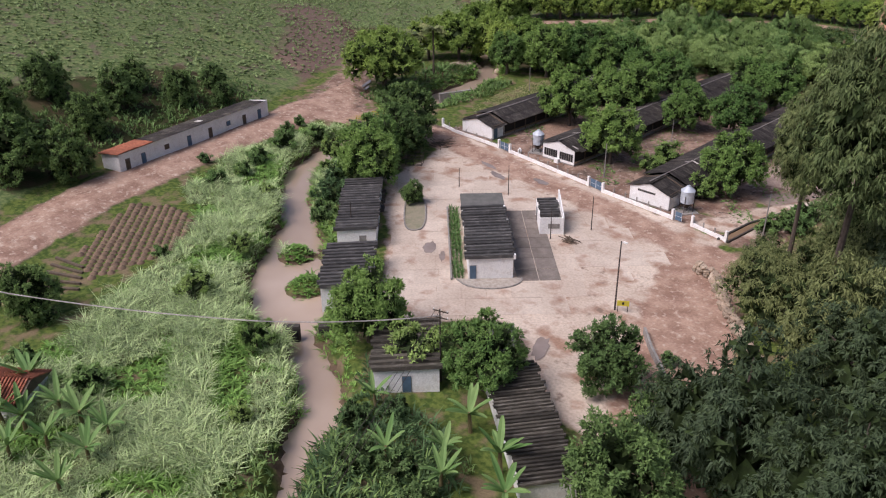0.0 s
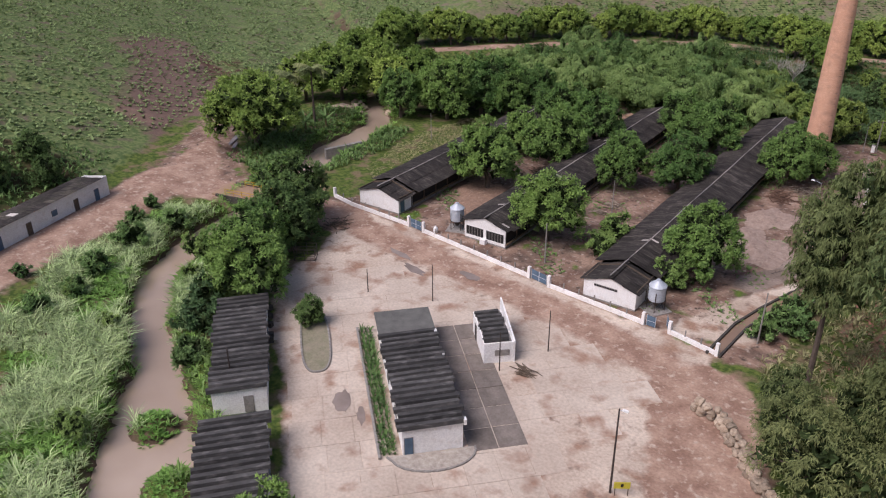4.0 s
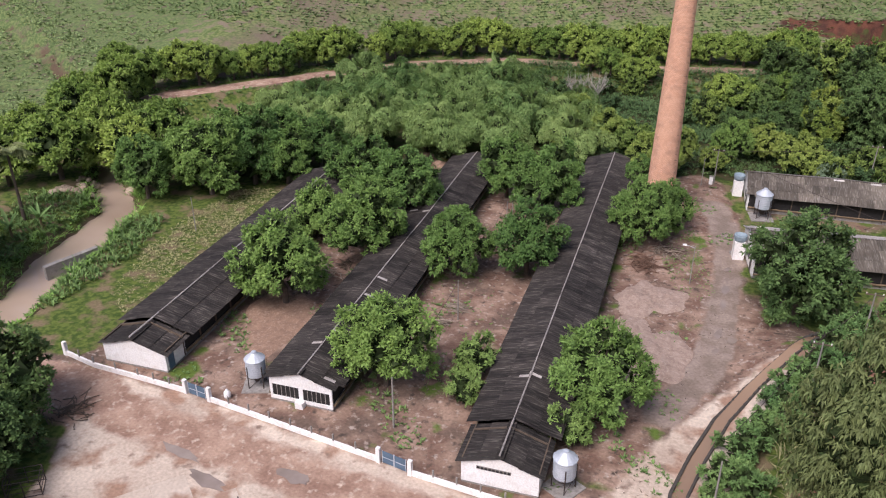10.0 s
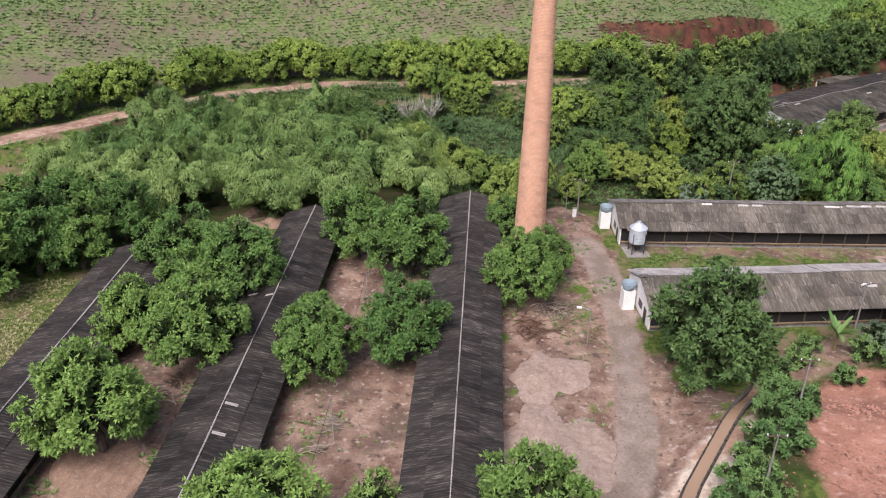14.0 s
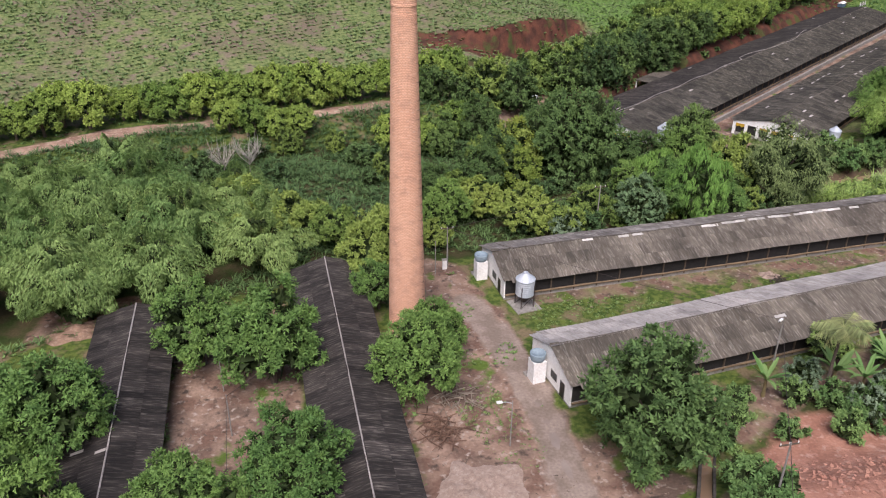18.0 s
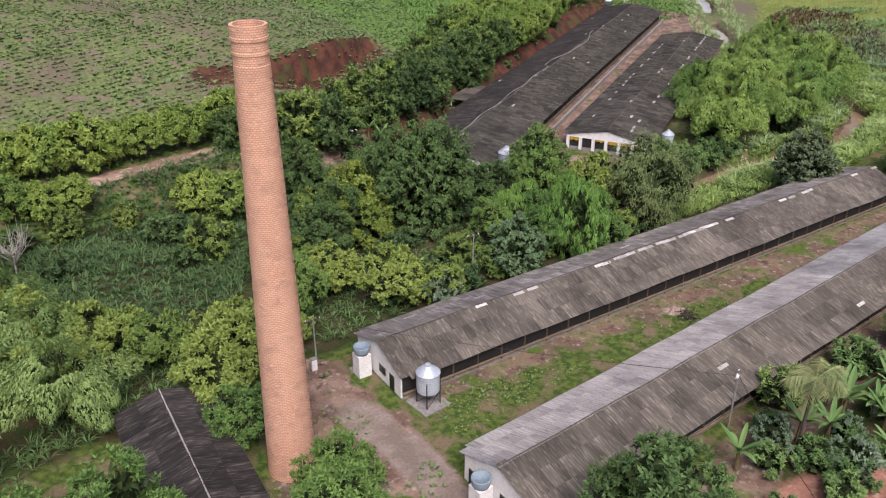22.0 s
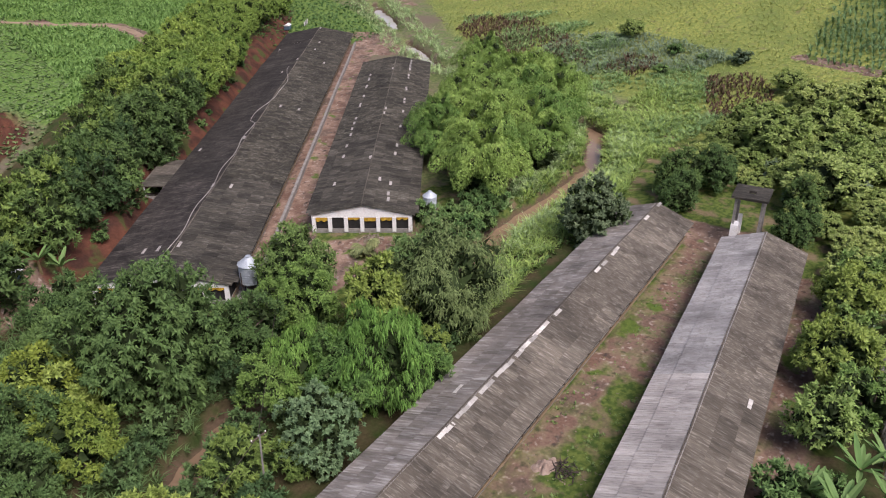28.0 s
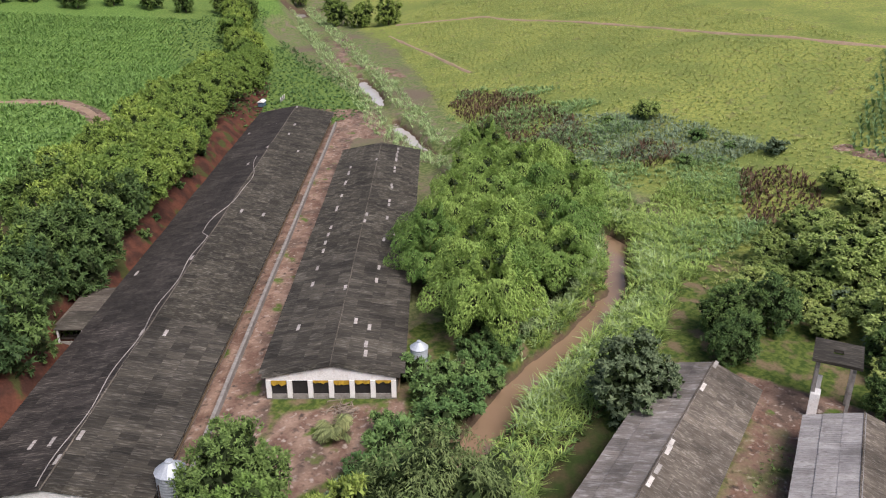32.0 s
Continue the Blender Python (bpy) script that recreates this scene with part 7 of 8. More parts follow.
yard_paving()
_oval = []
for k in range(28):
    a = 2 * math.pi * k / 28
    u, v = 6.6 * math.copysign(abs(math.cos(a)) ** 0.7, math.cos(a)), 1.7 * math.copysign(abs(math.sin(a)) ** 0.7, math.sin(a))
    _oval.append((-12.3 + 0.737 * u + 0.676 * v, -105.2 - 0.676 * u + 0.737 * v))
kerb_ring("oval_planter", _oval, 0.22, 0.24, PLAIN_CONC, "oval kerbed bed in the concrete yard", "planter")
_o2 = Shape().extrude(_oval, "z", -0.2, 0.12)
tagged(part("planter_soil", _o2, material("mossy_bed_soil", (0.2, 0.2, 0.12), (0.32, 0.27, 0.2), scale=0.8, fine=5, coords="World"), None), "mossy weathered soil fill of the oval bed", "soil")


def office_frame(u, v):
    c, s = math.cos(math.radians(-42.5)), math.sin(math.radians(-42.5))
    return (3.2 + c * u - s * v, -105.2 + s * u + c * v)


_apron = [office_frame(10.8, -4.6)] + [office_frame(11.0 + 2.6 * math.cos(a) , 4.2 * math.sin(a)) for a in np.linspace(-1.4, 1.4, 11)] + [office_frame(10.8, 4.2)]
kerb_ring("office_apron_kerb", _apron, 0.2, 0.2, PLAIN_CONC, "rounded kerb of the office apron", "kerb", closed=False)
tagged(part("office_apron", Shape().extrude(_apron, "z", -0.2, 0.14), material("worn_paved_apron", (0.5, 0.45, 0.38), (0.28, 0.24, 0.2), scale=1.6, fine=7, coords="World"), None), "worn paved apron at the office end", "pavement", kind="structure")
kerb_ring("hedge_kerb", [office_frame(u, -5.3) for u in np.linspace(-13, 11, 16)], 0.25, 0.35, PLAIN_CONC, "long pale kerb beside the office hedge", "kerb", closed=False)
_panel = Shape().box(-1.6, 1.6, -1.45, 1.45, -0.1, 0.09).mesh("panel", material("dark_stained_slab", (0.28, 0.24, 0.205), (0.15, 0.125, 0.105), scale=0.6, fine=5, vary=0.15))
_side = thing("side_pavement", pose(0, 0, 0), "dark stained slabs between office and hut", "pavement", kind="structure")
for u in range(-9, 10, 3):
    for v in (5.0, 8.0):
        x, y = office_frame(u * 1.1, v)
        part("panel", _panel, None, _side, m=pose(x, y, 0, 0, 0, -42.5))
blades("office_hedge", np.concatenate([np.array([office_frame(u, v) for u in np.arange(-12.5, 10.5, 0.45)]) for v in (-4.8, -4.3, -3.8)]), 1.0, 0.07, 9, 0.5, LEAF_WEED, "overgrown green hedge strip along the office", 41, "hedge")


# ---- boundary wall and gates ----
def boundary():
    runs = [[(-41, -71.6), (-36.2, -72.6), (-30, -72.9), (-23.6, -73.3)], [(-20.4, -73.7), (-10, -75.1), (0.2, -76.5)], [(3.7, -77.2), (17.8, -78.4)], [(21.3, -78.5), (27.6, -79.8)]]
    ob = thing("boundary_wall", pose(0, 0, 0), "low whitewashed boundary wall with concrete posts", "wall", kind="structure")
    stump = Shape().box(-0.07, 0.07, -0.07, 0.07, 0.5, 1.45).mesh("post", PLAIN_CONC)
    for run in runs:
        for (ax, ay), (bx, by) in zip(run, run[1:]):
            L = math.hypot(bx - ax, by - ay)
            mm = pose(ax, ay, 0, 0, 0, math.degrees(math.atan2(by - ay, bx - ax)))
            n = max(1, round(L / 2.5))
            for k in range(n):
                part("wall_panel", Shape().box(L * k / n + 0.004, L * (k + 1) / n - 0.004, -0.1, 0.1, -0.4, 0.62), WHITE, ob, m=mm)
                part("post", stump, None, ob, m=mm @ pose(L * k / n, 0, 0))
        for x, y in (run[0], run[-1]):
            part("pillar", Shape().box(-0.2, 0.2, -0.2, 0.2, -0.4, 1.75), WHITE, ob, "white gate pillar", m=pose(x, y, 0, 0, 0, -6))
    for (ax, ay), (bx, by), swing in (((-23.4, -73.3), (-20.6, -73.7), 0), ((0.4, -76.5), (3.5, -77.1), 0), ((18.0, -78.4), (19.7, -78.5), 0), ((21.1, -78.4), (20.2, -76.8), 0)):
        L = math.hypot(bx - ax, by - ay)
        gt = thing("metal_gate", pose(ax, ay, 0.1, 0, 0, math.degrees(math.atan2(by - ay, bx - ax))), "blue-grey sheet metal gate between white pillars", "gate", "yard gates")
        for k in range(2 if L > 2.5 else 1):
            n = 2 if L > 2.5 else 1
            a, b = 0.22 + (L - 0.44) * k / n, 0.22 + (L - 0.44) * (k + 1) / n - 0.03
            lf = part("leaf", Shape().box(a, b, -0.02, 0.02, 0.05, 1.45), BLUE, gt)
            part("leaf_frame", Shape().box(a, a + 0.06, -0.04, 0.04, 0, 1.5).box(b - 0.06, b, -0.04, 0.04, 0, 1.5).box(a, b, -0.045, 0.045, 0.7, 0.76), GALV, lf)


boundary()


# ---- feed silos ----
def silo_kind(top):
    ob = thing("feed_silo", pose(0, 0, -900), "galvanised feed silo with conical roof on steel legs", "silo", "feed silos")
    leg, body0, cone = top * 0.3, top * 0.36, top * 0.82
    prof = [(1.05, body0)]
    k = 8
    for i in range(k):
        z0 = body0 + (cone - body0) * i / k
        z1 = body0 + (cone - body0) * (i + 1) / k
        prof += [(1.05, z0 + 0.02), (1.08, (z0 + z1) / 2), (1.05, z1 - 0.02)]
    part("tank", Shape().lathe(prof, 22), GALV, ob, "ribbed galvanised tank")
    part("roof_cone", Shape().lathe([(1.16, cone - 0.04), (1.13, cone), (0.3, top - 0.12), (0.26, top - 0.12)], 14), GALV, ob, "conical sheet roof")
    part("cap", Shape().lathe([(0.28, top - 0.16), (0.28, top), (0.0, top + 0.06)], 12), GALV, ob)
    part("hopper", Shape().lathe([(1.04, body0 + 0.02), (0.25, leg * 0.55), (0.2, leg * 0.45), (0.0, leg * 0.45)], 16), DARKMETAL, ob, "dark discharge hopper")
    for k in range(4):
        a = math.pi / 4 + k * math.pi / 2
        c, s = math.cos(a) * 1.1, math.sin(a) * 1.1
        part("leg", Shape().tube([(c, s, -0.2), (c, s, cone * 0.8)], [0.06, 0.06], 5), DARKMETAL, ob)
        c2, s2 = math.cos(a + math.pi / 2) * 1.1, math.sin(a + math.pi / 2) * 1.1
        part("brace", Shape().tube([(c, s, 0.15), (c2, s2, body0)], [0.03, 0.03], 4), DARKMETAL, ob)
    part("ladder", Shape().tube([(1.25, -0.15, 0), (1.25, -0.15, cone)], [0.02, 0.02], 4).tube([(1.25, 0.15, 0), (1.25, 0.15, cone)], [0.02, 0.02], 4), DARKMETAL, ob)
    part("base_slab", Shape().box(-1.5, 1.5, -1.5, 1.5, -0.4, 0.12), PLAIN_CONC, ob, "rough concrete base")
    return ob


_silo = silo_kind(4.4)
for x, y, s, a in ((-17.0, -69.6, 1.0, 20), (17.6, -74.2, 1.0, 60), (35.2, -6.6, 1.12, 10), (77.0, 41.0, 1.3, 40), (109.8, 36.4, 1.0, 70)):
    copy_thing(_silo, pose(x, y, 0, 0, 0, a) @ Matrix.Scale(s, 4))
for o in (*_silo.children_recursive, _silo):
    bpy.data.objects.remove(o)


# ---- poles and lines ----
POLE = material("grey_concrete_pole", (0.34, 0.32, 0.29), (0.22, 0.2, 0.18), scale=2)
def pole(x, y, h, label, arm=0, lamp=0.0, mat=None, turn=0, lean=0):
    ob = thing("utility_pole", pose(x, y, ground_z(x, y), lean, 0, turn), label, "pole")
    part("shaft", Shape().tube([(0, 0, -0.4), (0, 0, h)], [0.12, 0.07] if h > 5.8 else [0.08, 0.05], 7), mat or POLE, ob)
    for k in range(arm):
        part("crossarm", Shape().box(-0.9, 0.9, 0.1, 0.2, h - 0.4 - 0.8 * k, h - 0.28 - 0.8 * k), WOOD, ob)
        for xx in (-0.8, 0.0, 0.8):
            part("insulator", Shape().lathe([(0.05, h - 0.28 - 0.8 * k), (0.06, h - 0.12 - 0.8 * k), (0.0, h - 0.08 - 0.8 * k)], 6, xx, 0.15), WHITE, ob)
    if lamp:
        part("lamp_arm", Shape().tube([(0, 0, h - 0.3), (lamp * 0.6, 0, h - 0.05), (lamp, 0, h)], [0.03] * 3, 5), GALV, ob)
        part("lamp_head", Shape().box(lamp - 0.05, lamp + 0.5, -0.12, 0.12, h - 0.06, h + 0.1), WHITE, ob, "pale lamp head")
    return ob


def cable(points, r=0.03, sag=0.5, label="thin overhead cable between poles"):
    ob = thing("overhead_cable", pose(0, 0, 0), label, "cable")
    for a, b in zip(points, points[1:]):
        a, b = Vector(a), Vector(b)
        path = [a.lerp(b, t) - Vector((0, 0, sag * 4 * t * (1 - t))) for t in [i / 10 for i in range(11)]]
        part("span", Shape().tube(path, [r] * 11, 4, caps=False), DARKMETAL if r < 0.05 else SHEET_LIGHT, ob)


DARKWOOD = material("dark_timber_pole", (0.07, 0.055, 0.045), (0.04, 0.03, 0.025), scale=2)
pole(27.6, -107.2, 9.6, "dark timber street-lamp pole in the yard", lamp=0.35, mat=DARKWOOD)
pole(11.4, -90.6, 5.6, "dark leaning timber pole in the yard", mat=DARKWOOD)
pole(23.2, -133.2, 9.2, "dark power pole with two crossarms", arm=2, mat=DARKWOOD, turn=20)
pole(8.9, -97.2, 5.2, "slim pole beside the hut", mat=DARKWOOD)
pole(-6.6, -89.4, 5.4, "thin grey pole behind the office", mat=DARKWOOD)
pole(-15.0, -92.6, 3.5, "thin pole in the yard", mat=DARKWOOD)
pole(-12.0, -118.0, 6.0, "slim dark pole beside the storage shed", mat=DARKWOOD)
for x, y, h in ((-0.4, -50.0, 5.6), (-1.0, -24.6, 5.2), (-45.6, -39.0, 5.6), (-0.3, -71.4, 6.2), (-2.0, -17.0, 5.0)):
    pole(x, y, h, "pale concrete pole between the poultry houses")
pole(26.1, -31.6, 5.6, "grey street-lamp pole beside the track", lamp=1.1, turn=180)
pole(27.7, 5.4, 6.2, "grey power pole beside the chimney", arm=1)
pole(25.7, 3.8, 5.0, "slim grey pole with meter box")
pole(52.6, 12.8, 7.2, "tall pale concrete pole behind the poultry house", arm=1, lean=2)
pole(59.2, -24.9, 6.6, "pale concrete pole with lamp beside the palm", lamp=-0.9, arm=1, turn=30)
pole(30.6, -74.4, 6.8, "pale concrete pole on the bank beside the drain", lean=-3)
pole(44.4, -47.6, 7.0, "grey power pole on the red bank", arm=1)
pole(39.0, -57.0, 6.8, "grey power pole on the red bank", arm=1)
pole(81.5, 39.2, 6.2, "leaning pale pole in front of the wide house", lean=3)
cable([(27.7, 5.4, 6.0), (-1.0, -24.6, 5.0), (-0.4, -50.0, 5.4), (-0.3, -71.4, 6.0)])
cable([(27.7, 5.4, 6.0), (59.2, -24.9, 6.3), (44.4, -47.6, 10.8), (39.0, -57.0, 10.6), (30.6, -74.4, 9.5)])
cable([(27.7, 5.4, 6.0), (52.6, 12.8, 6.9), (81.5, 39.2, 6.0)])
cable([(-46, -176, 6.5), (-18, -163, 6.2), (8, -146, 6.6), (23.2, -133.2, 8.4)], 0.07, 0.4, "pale sagging cable over the reeds")
for k in range(3):
    cable([(22.6 + k * 0.4, -133.4 + k * 0.3, 8.8), (36 + k * 0.5, -158 + k * 0.4, 9.5)], 0.025)
box_ = thing("meter_box", pose(27.2, 4.9, ground_z(27.2, 4.9)), "white meter box standing beside the power pole", "box")
part("cabinet", Shape().box(-0.3, 0.3, -0.25, 0.25, -0.1, 1.4), WHITE, box_)
part("lid", Shape().box(-0.34, 0.34, -0.29, 0.29, 1.402, 1.46), PLAIN_CONC, box_)
sign = thing("yellow_sign", pose(28.6, -107.0, 0, 0, 0, 35), "yellow warning board with a dark mark on the lamp pole", "sign")
part("board", Shape().box(-0.75, 0.75, -0.02, 0.02, 0.9, 1.65), material("yellow_board", (0.62, 0.55, 0.06), (0.5, 0.42, 0.05)), sign)
part("mark", Shape().box(-0.12, 0.12, -0.035, -0.022, 1.1, 1.45), GLASSDARK, sign)
for x in (-0.6, 0.6):
    part("stake", Shape().box(x - 0.04, x + 0.04, 0.022, 0.07, -0.3, 1.6), WOOD, sign)


# ---- river works, walls and garden ----
def sluice():
    ob = thing("sluice", pose(2.3, -138.6, 0, 0, 0, 45), "row of dark concrete sluice piers across the river", "sluice")
    for x in (-5.6, 0.0, 4.4):
        pr = part("pier", Shape().box(x - 1.0, x + 1.0, -0.4, 0.4, -3.4, 0.25), DARKC, ob)
        part("gate_slot", Shape().box(x - 0.9, x + 0.9, -0.5, -0.402, -2.6, -0.2), GLASSDARK, pr)


DARKC = material("wet_dark_concrete", (0.09, 0.08, 0.07), (0.04, 0.036, 0.03), scale=1)
sluice()
retain = thing("retaining_wall", pose(0, 0, 0), "crumbling pale stone retaining wall along the entrance road", "wall", kind="structure")
rr = random.Random(21)
stones = []
for k in range(3):
    s_ = Shape()
    s_.lathe([(0.0, -0.3), (0.4, -0.2), (0.5, 0.05), (0.38, 0.26), (0.0, 0.34)], 7)
    s_.v = [(x * rr.uniform(0.8, 1.2), y * rr.uniform(0.8, 1.2), z * rr.uniform(0.8, 1.2)) for x, y, z in s_.v]
    stones.append(s_.mesh("stone", material("pale_rubble_stone", (0.45, 0.37, 0.28), (0.27, 0.2, 0.14), scale=1.5, vary=0.3) if k == 0 else bpy.data.materials["pale_rubble_stone"]))
_ret = [(28.6, -91.0), (31.6, -91.4), (35.2, -95.2), (39.5, -100.2), (43.0, -103.6), (47, -108)]
for (ax, ay), (bx, by) in zip(_ret, _ret[1:]):
    L_ = math.hypot(bx - ax, by - ay)
    for k in range(int(L_ / 0.8)):
        t_ = (k + 0.5) / int(L_ / 0.8)
        for lv in range(3):
            x, y = ax + (bx - ax) * t_ + 0.25 * lv + rr.uniform(-0.2, 0.2), ay + (by - ay) * t_ + rr.uniform(-0.2, 0.2)
            part("stone", stones[rr.randrange(3)], None, retain, m=pose(x, y, 0.25 + lv * 0.5, rr.uniform(-20, 20), rr.uniform(-20, 20), rr.uniform(0, 360)) @ Matrix.Scale(rr.uniform(0.7, 1.3), 4))
kerb_ring("roadside_wall", [(33.3, -109.2), (36, -112), (39.5, -115), (43, -119), (46, -122.5)], 0.3, 0.9, PLAIN_CONC, "low broken concrete wall beside the entrance road", "wall", closed=False)
DRAIN = [(26.5, -80), (27.0, -72), (28.3, -66.5), (30.3, -60), (33, -54.5), (35.5, -50.5), (39, -45), (43, -38.5), (46.5, -33)]
_dk = [(ax + (bx - ax) * k / 6, ay + (by - ay) * k / 6) for (ax, ay), (bx, by) in zip(DRAIN, DRAIN[1:]) for k in range(6)]
kerb_ring("drain_kerb", _dk, 0.3, 0.3, DARKC, "dark concrete edge of the drain", "kerb", closed=False)
kerb_ring("drain_kerb", [(x + 1.5, y) for x, y in _dk], 0.25, 0.3, DARKC, "dark concrete edge of the drain", "kerb", closed=False)
_d = Shape()
for (ax, ay), (bx, by) in zip(_dk, _dk[1:]):
    za, zb_ = max(ground_z(ax, ay), ground_z(ax + 1.4, ay)) + 0.07, max(ground_z(bx, by), ground_z(bx + 1.4, by)) + 0.07
    _d.face((ax + 0.15, ay, za), (ax + 1.38, ay, za), (bx + 1.38, by, zb_), (bx + 0.15, by, zb_))
tagged(part("drain_water", _d, WATER, None), "shallow grey water standing in the drain", "water", kind="structure")
# planted mounds
MOUND = material("dry_brown_tilth", (0.22, 0.15, 0.1), (0.14, 0.095, 0.065), scale=1.2, fine=8, vary=0.15)
plot = thing("vegetable_plot", pose(0, 0, 0), "garden plot of dry brown planting mounds", "garden")
mound = Shape().lathe([(0.75, -0.25), (0.62, 0.0), (0.38, 0.28), (0.0, 0.38)], 8).mesh("mound", MOUND, True)
_np = 0
PLOT = [(-48.0, -136.0), (-42.0, -131.4), (-33.0, -132.0), (-26.4, -141.2), (-27, -151.5), (-36, -149.5)]
for i in range(-14, 15):
    for j in range(-14, 15):
        x, y = -37 + i * 1.25 * 0.8 + j * 1.15 * 0.6, -141 - i * 1.25 * 0.6 + j * 1.15 * 0.8
        if inside(np.array([x]), np.array([y]), PLOT)[0]:
            mm = pose(x, y, ground_z(x, y) + 0.02, 0, 0, i * 40) @ Matrix.Scale(rr.uniform(0.8, 1.05), 4)
            if _np < 300:
                part("mound", mound, None, plot, m=mm)
                _np += 1
for k in range(5):
    x, y = -34 + k * 1.6, -151.5 - k * 1.0
    tim = thing("timber_beam", pose(x, y, ground_z(x, y) + 0.15, 0, 0, 15 + 6 * k), "weathered timber beam edging the garden plot", "beam")
    part("beam", Shape().box(-3.0, 3.0, -0.2, 0.2, -0.25, 0.15), WOOD, tim)


# ---- wide-house surroundings ----
kerb_ring("house_retaining_kerb", [(77.6, 41.2), (95, 53.8), (115, 68.2), (135, 82.5), (155, 97), (175, 111.2), (193.5, 124.6)], 0.45, 0.9, PLAIN_CONC, "long pale retaining kerb beside the wide poultry house", "kerb", closed=False)
lean = thing("lean_to_shelter", pose(91.0, 78.5, 0, 0, 0, 35.8), "small open lean-to with mossy roof against the bank", "shelter")
part("roof", Shape().box(-2.6, 2.6, -1.9, 1.9, 2.6, 2.72), SHEET_MOSS, lean)
for x in (-2.3, 2.3):
    for y in (-1.6, 1.6):
        part("post", Shape().box(x - 0.1, x + 0.1, y - 0.1, y + 0.1, -0.4, 2.6), WHITE, lean)
part("low_wall", Shape().box(-2.4, -2.2, -1.5, 1.5, -0.4, 0.8), PLAIN_CONC, lean)
hose = thing("roof_hose", pose(0, 0, 0), "long pale hose lying along the wide roof", "hose")
_m6 = B6[1]
_hp = [tuple(_m6 @ Vector((x, 0.5 + 1.2 * math.sin(x * 0.13) * (x > 60) + 0.25 * math.sin(x * 0.4), 4.9 - 0.3 * abs(0.5 + 1.2 * math.sin(x * 0.13) * (x > 60)) * 0.31))) for x in np.arange(0.2, 104, 1.6)]
part("tube", Shape().tube(_hp, [0.05] * len(_hp), 5), SHEET_LIGHT, hose)


def tower():
    ob = thing("tank_tower", pose(129.6, -6.4, 0, 0, 0, 8), "tall concrete frame tower with an open slab on top", "tower")
    for x in (-2.0, 2.0):
        for y in (-1.8, 1.8):
            part("column", Shape().box(x - 0.18, x + 0.18, y - 0.18, y + 0.18, -0.6, 7.2), PLAIN_CONC, ob, "grey concrete column")
    s = Shape().box(-2.6, -0.5, -2.5, 2.5, 7.2, 7.55).box(0.5, 2.6, -2.5, 2.5, 7.2, 7.55).box(-0.498, 0.498, -2.5, -0.5, 7.2, 7.55).box(-0.498, 0.498, 0.5, 2.5, 7.2, 7.55)
    part("top_slab", s, SHEET_MOSS, ob, "dark weathered slab with a square hole")
    part("buttress", Shape().extrude([(-2.6, -0.5), (-1.6, -0.5), (-1.9, 3.6), (-2.3, 3.0)], "y", 1.0, 2.0), WHITE, ob, "broken white wall stub")
    part("buttress", Shape().extrude([(1.6, -0.5), (2.6, -0.5), (2.3, 2.6), (2.0, 3.2)], "y", 1.0, 1.9), WHITE, ob, "broken white wall stub")


tower()
ruin = thing("ruined_pens", pose(96.5, -31.2, 0, 0, 0, 11), "row of ruined grey concrete pens beside the bushes", "ruin")
fin = Shape().box(-0.12, 0.12, -0.9, 0.9, -0.5, 1.9).mesh("fin_wall", PLAIN_CONC)
for k in range(26):
    part("fin_wall", fin, None, ruin, m=pose(-9.5 + k * 0.8, rr.uniform(-0.06, 0.06), rr.uniform(-0.15, 0.1), 0, rr.uniform(-3, 3), rr.uniform(-3, 3)))
part("back_wall", Shape().box(-10, 11, -1.15, -0.95, -0.5, 1.3), PLAIN_CONC, ruin)
part("floor_slab", Shape().box(-10, 11, -3.4, -1.17, -0.5, 0.12), PLAIN_CONC, ruin)


# ---- heaps, logs and loose things ----
def log_pile(x, y, n, length, spread, label, mat, seed):
    r = random.Random(seed)
    ob = thing("branch_pile", pose(x, y, ground_z(x, y)), label, "branches")
    for i in range(n):
        a = r.uniform(0, 6.28) if spread > 1.2 else r.uniform(-0.5, 0.5)
        c = Vector((r.gauss(0, spread * 0.5), r.gauss(0, spread * 0.5), 0.08 + abs(r.gauss(0, 0.25))))
        l = length * r.uniform(0.4, 1.0)
        d = Vector((math.cos(a), math.sin(a), r.uniform(-0.08, 0.15))) * l / 2
        q = Vector((-d.y, d.x, 0)) * 0.12
        part("branch", Shape().tube([c - d, c + q, c + d], [0.07, 0.06, 0.03], 5), mat, ob)


PALEWOOD = material("bleached_branch", (0.33, 0.27, 0.21), (0.2, 0.16, 0.12), vary=0.25)
log_pile(-21.0, -45.0, 60, 2.2, 1.8, "heap of bleached branches between the poultry houses", PALEWOOD, 1)
log_pile(-19.6, -42.0, 25, 1.6, 1.3, "heap of dark burnt branches between the poultry houses", WOOD, 2)
log_pile(-1.2, -47.6, 45, 1.8, 1.1, "stack of cut pale firewood beside the pole", PALEWOOD, 3)
log_pile(-1.8, -51.5, 25, 1.6, 0.9, "stack of cut pale firewood beside the pole", PALEWOOD, 4)
log_pile(19.6, -28.0, 60, 3.6, 2.2, "large heap of brown dead branches beside the poultry house", material("brown_dead_branch", (0.2, 0.12, 0.08), (0.12, 0.07, 0.05), vary=0.3), 5)
log_pile(22.0, -24.0, 40, 2.6, 2.2, "heap of pale boards and branches", PALEWOOD, 6)
log_pile(-33.0, -80.0, 50, 2.0, 2.2, "scattered brushwood under the yard's trees", WOOD, 7)
log_pile(98.2, 38.6, 45, 2.4, 1.4, "pile of pale timber in front of the wide poultry house", PALEWOOD, 8)
